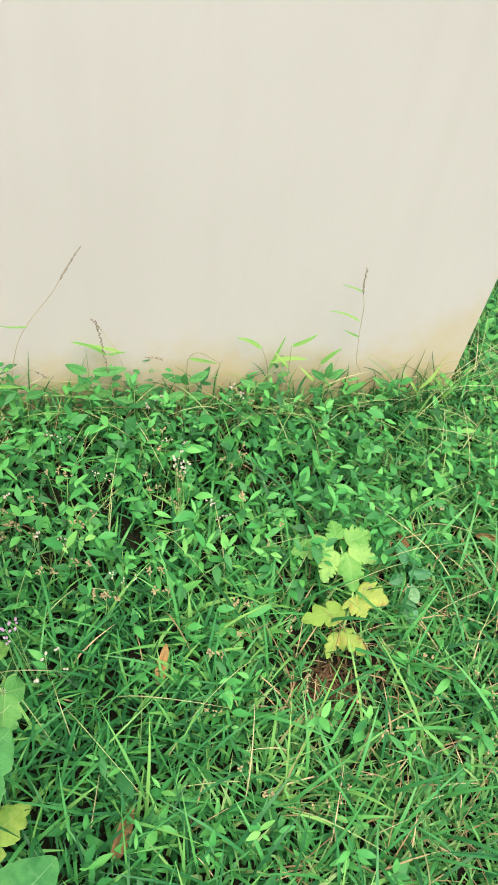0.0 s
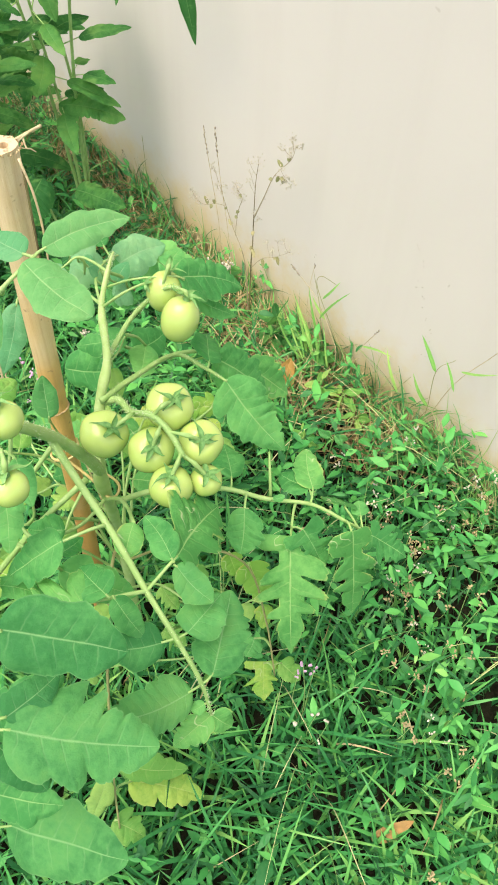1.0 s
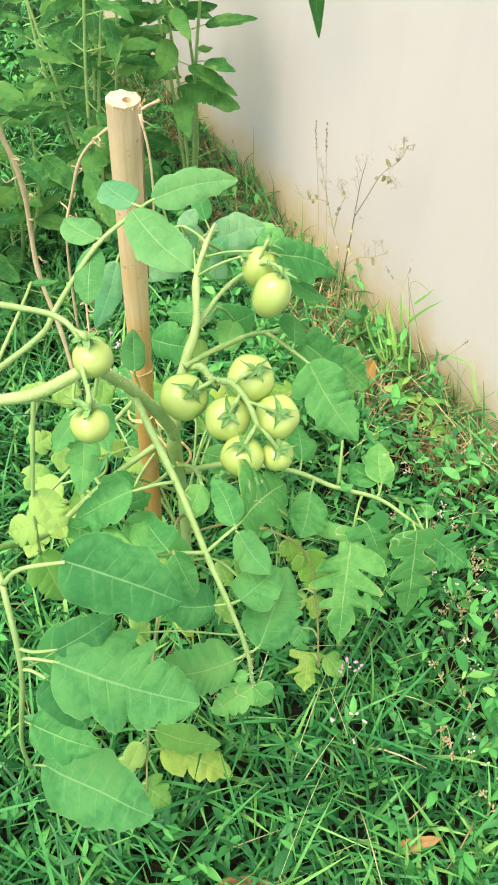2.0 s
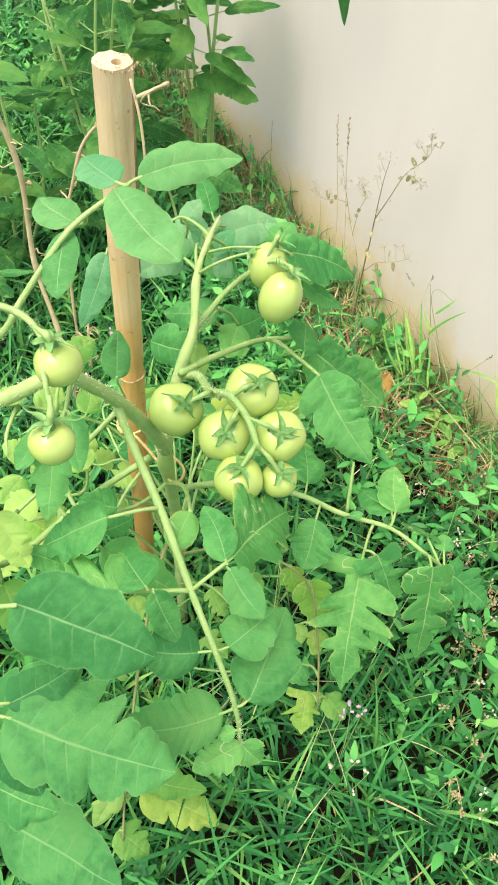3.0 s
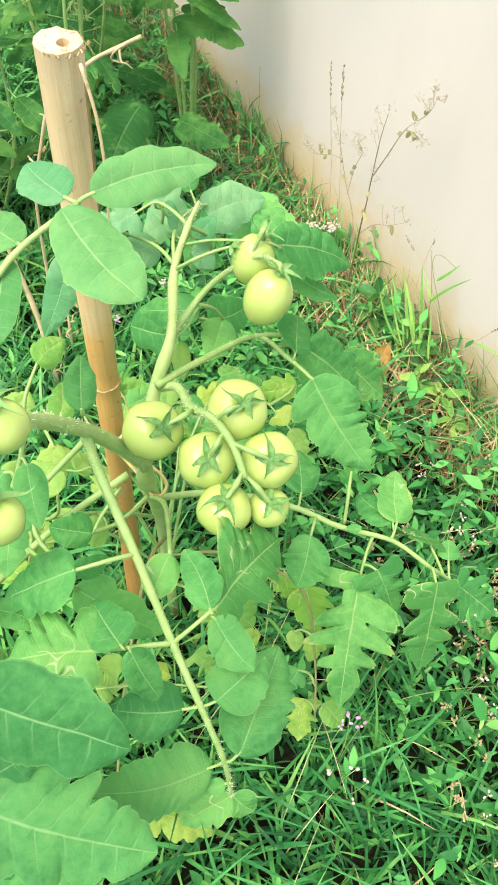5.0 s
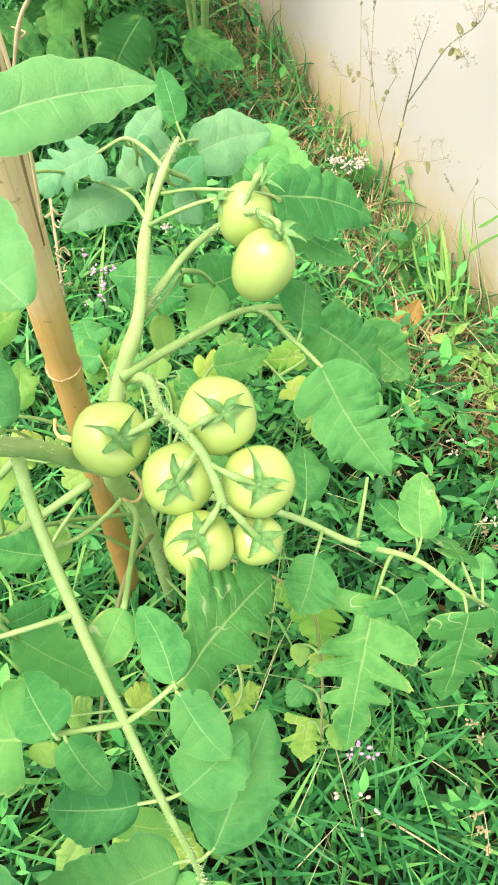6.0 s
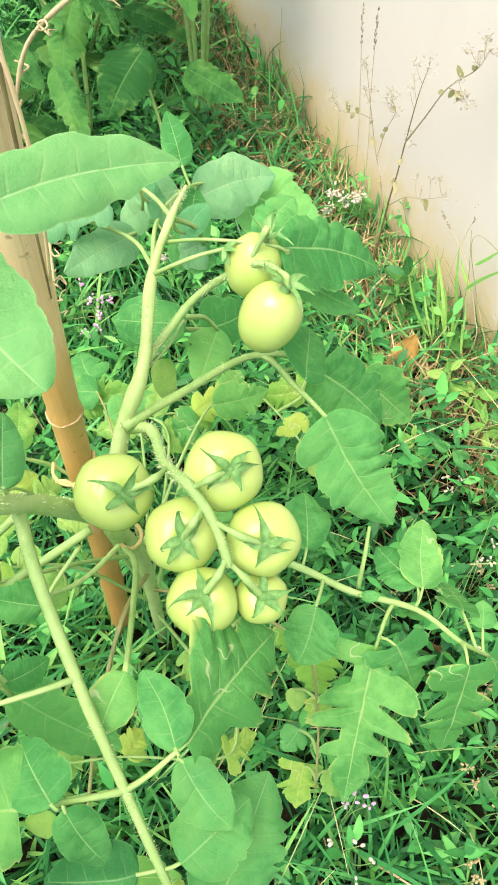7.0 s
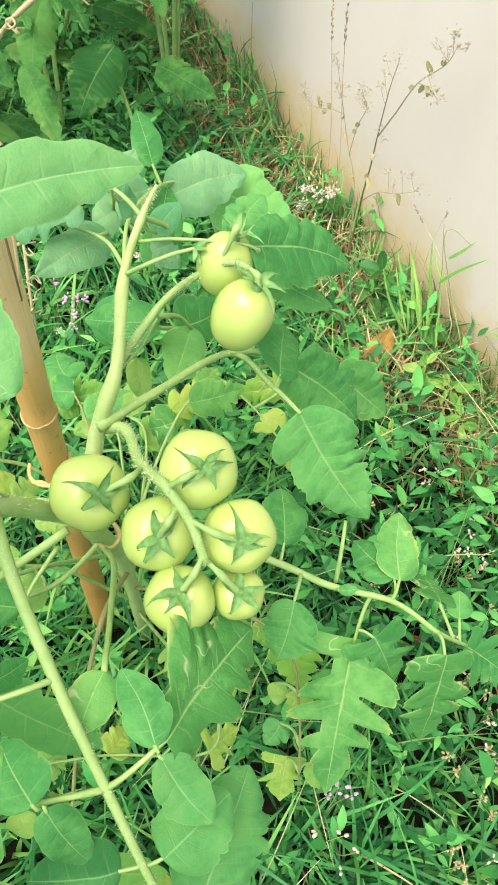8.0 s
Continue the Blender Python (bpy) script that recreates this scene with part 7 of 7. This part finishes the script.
def herb_leaves(x, y, z, a, pitch, size, wide, rng):
    """Small ovate folded leaves, each an island of ten quads."""
    n = len(x)
    prof = ((0.0, 0.08), (0.16, 0.62), (0.38, 0.98), (0.64, 0.76), (0.86, 0.36), (1.0, 0.03))
    dx, dy = np.cos(a), np.sin(a)
    tilt = rng.uniform(-0.6, 0.6, n)
    v = []
    for s, w in prof:
        d = size * s
        rise = d * np.sin(pitch) - 0.22 * size * s * s
        run = d * np.cos(pitch)
        for u in (-1.0, 0.0, 1.0):
            k = u * w * wide * 0.5
            v.append(np.stack([x + dx * run - dy * k, y + dy * run + dx * k, z + rise + 0.25 * np.abs(k) + tilt * k], 1))
    v = np.stack(v, 1)
    f = np.array([(3 * i + j, 3 * i + j + 1, 3 * i + j + 4, 3 * i + j + 3) for i in range(5) for j in range(2)])
    return v.reshape(-1, 3), (np.arange(n)[:, None, None] * 18 + f[None]).reshape(-1, 4)


def off_wall(mesh):
    """Pushes what would lie inside the wall to just before its face."""
    v, f = mesh
    inside = np.clip(0.004 - wall_gap(v[:, 0], v[:, 1]), 0, 1) * (along(v[:, 0], v[:, 1]) < 0.02)
    return v + np.array(WALL_OUT)[None] * inside[:, None], f


def build_lawn():
    def near_dense(x, y, gap, al, rng):
        herby = (gap < 0.38) & (x < 0.15) & (x > -0.75)
        edge = np.clip(np.minimum(np.minimum(x + 2.6, 1.6 - x), np.minimum(y + 0.8, 2.1 - y)) / 0.5, 0.0, 1.0)
        return rng.random(len(x)) < edge * (1.0 - 0.97 * bare(x, y)) * np.where((x < -0.62) & (gap < 0.20), 0.25, np.where(herby, 0.50, 1.0))

    x, y, gap, rng = scatter(123000, -2.6, 1.6, -0.8, 2.1, 11, near_dense)
    dry = x > 0.12
    length = rng.uniform(0.035, 0.11, len(x)) * np.where(dry, 0.75, 1.0)
    thin = rng.random(len(x)) < np.clip((x + 0.02) * 2.6, 0, 0.92) * np.where(y < 0.95, 1.0, 0.75)
    wide, lean = rng.uniform(0.004, 0.0092, len(x)), rng.uniform(0.25, 1.05, len(x))
    g1 = blades(x[~thin], y[~thin], rng, length[~thin], wide[~thin], lean[~thin])
    d1 = blades(x[thin], y[thin], rng, length[thin], wide[thin] * 0.85, lean[thin])
    x, y, gap, rng = scatter(16000, -0.05, 1.1, -0.2, 1.6, 20, lambda x, y, gap, al, rng: rng.random(len(x)) < np.clip((x + 0.05) * 3, 0, 1) * (1 - bare(x, y)))
    d2 = blades(x, y, rng, rng.uniform(0.025, 0.065, len(x)), rng.uniform(0.0035, 0.0068, len(x)), rng.uniform(0.4, 1.1, len(x)))
    stuff("thin_grass", [d1, d2], M_GRASS_DRY, "short thin yellowing grass", "grass")
    # longer arching blades
    x, y, gap, rng = scatter(5200, -2.0, 0.9, -0.3, 1.5, 12, lambda x, y, gap, al, rng: rng.random(len(x)) < np.where(gap > 0.35, 0.95, 0.35) * (1 - bare(x, y, 0.012)))
    g2 = blades(x, y, rng, rng.uniform(0.10, 0.19, len(x)), rng.uniform(0.004, 0.0072, len(x)), rng.uniform(0.5, 1.1, len(x)), 6)
    # tall blades at the wall's foot
    x, y, gap, rng = scatter(26000, -2.4, 0.45, 0.2, 1.3, 13, lambda x, y, gap, al, rng: (gap < 0.07) & (rng.random(len(x)) < 0.55))
    g3 = blades(x, y, rng, rng.uniform(0.04, 0.13, len(x)) * np.where(rng.random(len(x)) < 0.13, 1.7, 1.0), rng.uniform(0.002, 0.005, len(x)), rng.uniform(0.3, 1.05, len(x)), 6)
    # the lawn further off
    x, y, gap, rng = scatter(210000, -7.0, 5.0, -5.0, 5.5, 14, lambda x, y, gap, al, rng: ((x < -2.1) | (x > 1.05) | (y < -0.3) | (y > 1.7)) & (rng.random(len(x)) < np.exp(-((x + 0.6) ** 2 + (y - 0.6) ** 2) / 9.0)))
    g4 = blades(x, y, rng, rng.uniform(0.05, 0.15, len(x)), rng.uniform(0.008, 0.018, len(x)), rng.uniform(0.4, 1.05, len(x)))
    # arching stalks that lean over the wall's foot
    x, y, gap, rng = scatter(9000, -2.2, 0.42, 0.2, 1.3, 19, lambda x, y, gap, al, rng: (gap < 0.06) & (rng.random(len(x)) < 0.85))
    g5 = blades(x, y, rng, rng.uniform(0.09, 0.20, len(x)), rng.uniform(0.0018, 0.0048, len(x)), rng.uniform(0.45, 1.15, len(x)), 7)
    # broad blades among the straw behind the plant
    x, y, gap, rng = scatter(9000, -2.1, -0.7, 0.2, 1.0, 25, lambda x, y, gap, al, rng: (gap < 0.30) & (rng.random(len(x)) < np.where(gap < 0.18, 0.26, 0.62)))
    g6 = blades(x, y, rng, rng.uniform(0.07, 0.17, len(x)), rng.uniform(0.0035, 0.0075, len(x)), rng.uniform(0.4, 1.1, len(x)), 6)
    g3, g5, g6 = off_wall(g3), off_wall(g5), off_wall(g6)
    stuff("lawn_grass", [g1, g2, g3, g4, g5, g6], M_GRASS, "dense uncut green grass growing up to the wall", "grass")

    def straw_place(x, y, gap, al, rng):
        p = 0.06 + 0.8 * np.exp(-((gap - 0.06) / 0.10) ** 2) * (x < 0.2) * np.where(x < -0.75, 1.0, 0.25) + 0.45 * (x > 0.15) * (y < 0.85)
        return rng.random(len(x)) < p * (1 - np.exp(-((x - 0.225) ** 2 + (y - 0.560) ** 2) / 0.0015))

    x, y, gap, rng = scatter(13000, -2.0, 1.0, -0.3, 1.4, 15, straw_place)
    s1 = blades(x, y, rng, rng.uniform(0.03, 0.12, len(x)), rng.uniform(0.0012, 0.003, len(x)), rng.uniform(0.5, 1.15, len(x)))
    x, y, gap, rng = scatter(5000, -2.0, 0.3, 0.2, 1.25, 16, lambda x, y, gap, al, rng: (gap < 0.05) & (rng.random(len(x)) < 0.55))
    s2 = blades(x, y, rng, rng.uniform(0.05, 0.16, len(x)), rng.uniform(0.0010, 0.002, len(x)), rng.uniform(0.1, 0.9, len(x)))
    # a litter of dry stalks along the wall behind the plant
    x, y, gap, rng = scatter(30000, -2.1, -0.55, 0.2, 1.0, 18, lambda x, y, gap, al, rng: rng.random(len(x)) < np.where(x < -0.75, 0.58, 0.55) * np.exp(-((gap - 0.08) / 0.085) ** 2))
    s3 = blades(x, y, rng, rng.uniform(0.05, 0.13, len(x)), rng.uniform(0.0018, 0.0045, len(x)), rng.uniform(0.4, 1.1, len(x)))
    # thin pale stalks tangled over the weeds
    x, y, gap, rng = scatter(5200, -0.75, 0.6, 0.35, 1.3, 27, lambda x, y, gap, al, rng: rng.random(len(x)) < np.where(gap < 0.07, 0.9, 0.06) * (1 - bare(x, y, 0.02)))
    s4 = off_wall(blades(x, y, rng, rng.uniform(0.09, 0.24, len(x)), rng.uniform(0.0009, 0.0021, len(x)), rng.uniform(0.45, 1.15, len(x)), 7))
    stuff("grass_stalks", [s4], M_STALKS, "thin pale grass stalks tangled over the weeds", "grass")
    stuff("dead_grass", [off_wall(s3)], M_STRAW_RUSTY, "matted rusty dead grass along the foot of the wall", "dry grass")
    stuff("dry_grass", [s1, off_wall(s2)], M_STRAW, "dry straw-coloured grass stalks among the green", "dry grass")

    # crumbs and roots on the bare patches
    x, y, gap, rng = scatter(60000, -0.2, 0.8, 0.3, 1.1, 23, lambda x, y, gap, al, rng: rng.random(len(x)) < np.exp(-((x - 0.228) ** 2 + (y - 0.560) ** 2) / 0.0014) + 0.5 * np.exp(-((x - 0.32) ** 2 + (y - 0.62) ** 2) / 0.0012) + 0.5 * np.exp(-((x - 0.06) ** 2 + (y - 0.93) ** 2) / 0.001))
    e1 = blades(x, y, rng, rng.uniform(0.010, 0.045, len(x)), rng.uniform(0.002, 0.006, len(x)), rng.uniform(0.7, 1.15, len(x)))
    stuff("brown_litter", [e1], M_LITTER, "crumbled brown roots and dead grass on bare soil", "litter")

    # low herbs: upright sprigs of opposite leaves
    def herb_place(x, y, gap, al, rng):
        p = np.where(gap < 0.42, 0.80, 0.18) * np.where((x > 0.2) & (y < 0.75), 0.5, 1.0) * np.where((x < -0.62) & (gap < 0.19), 0.20, 1.0) * (1 - 0.9 * np.exp(-((x - 0.225) ** 2 + (y - 0.560) ** 2) / 0.004))
        return rng.random(len(x)) < p

    x, y, gap, rng = scatter(9000, -2.3, 0.9, -0.3, 1.5, 17, herb_place)
    n = len(x)
    high = np.where((gap < 0.42) & (x < 0.3), rng.uniform(0.05, 0.15, n), rng.uniform(0.025, 0.10, n))
    lx, ly = rng.uniform(-0.03, 0.03, n), rng.uniform(-0.03, 0.03, n)
    turn = rng.uniform(0, 2 * np.pi, n)
    arrays, stems = [], []
    for tier in range(4):
        s = 0.40 + 0.60 * tier / 3
        for k in range(4 if tier == 3 else 2):
            a = turn + tier * np.pi / 2 + k * (np.pi / 2 if tier == 3 else np.pi) + rng.uniform(-0.75, 0.75, n)
            size = rng.uniform(0.011, 0.037, n) * (1.0 if tier < 3 else 0.85) * np.where(rng.random(n) < 0.08, 1.5, 1.0)
            on = rng.random(n) < 0.72
            j = rng.uniform(-0.004, 0.004, (2, n))
            lf = herb_leaves((x + lx * s + j[0])[on], (y + ly * s + j[1])[on], (lie(x, y) + high * s * rng.uniform(0.8, 1.1, n))[on], a[on], rng.uniform(-0.15, 0.95, n)[on], size[on], (size * rng.uniform(0.22, 0.46, n))[on], rng)
            arrays.append(lf)
    stuff("low_weeds", arrays, M_HERB, "low broad-leaved weeds with small pointed leaves in the grass", "weeds")


build_lawn()
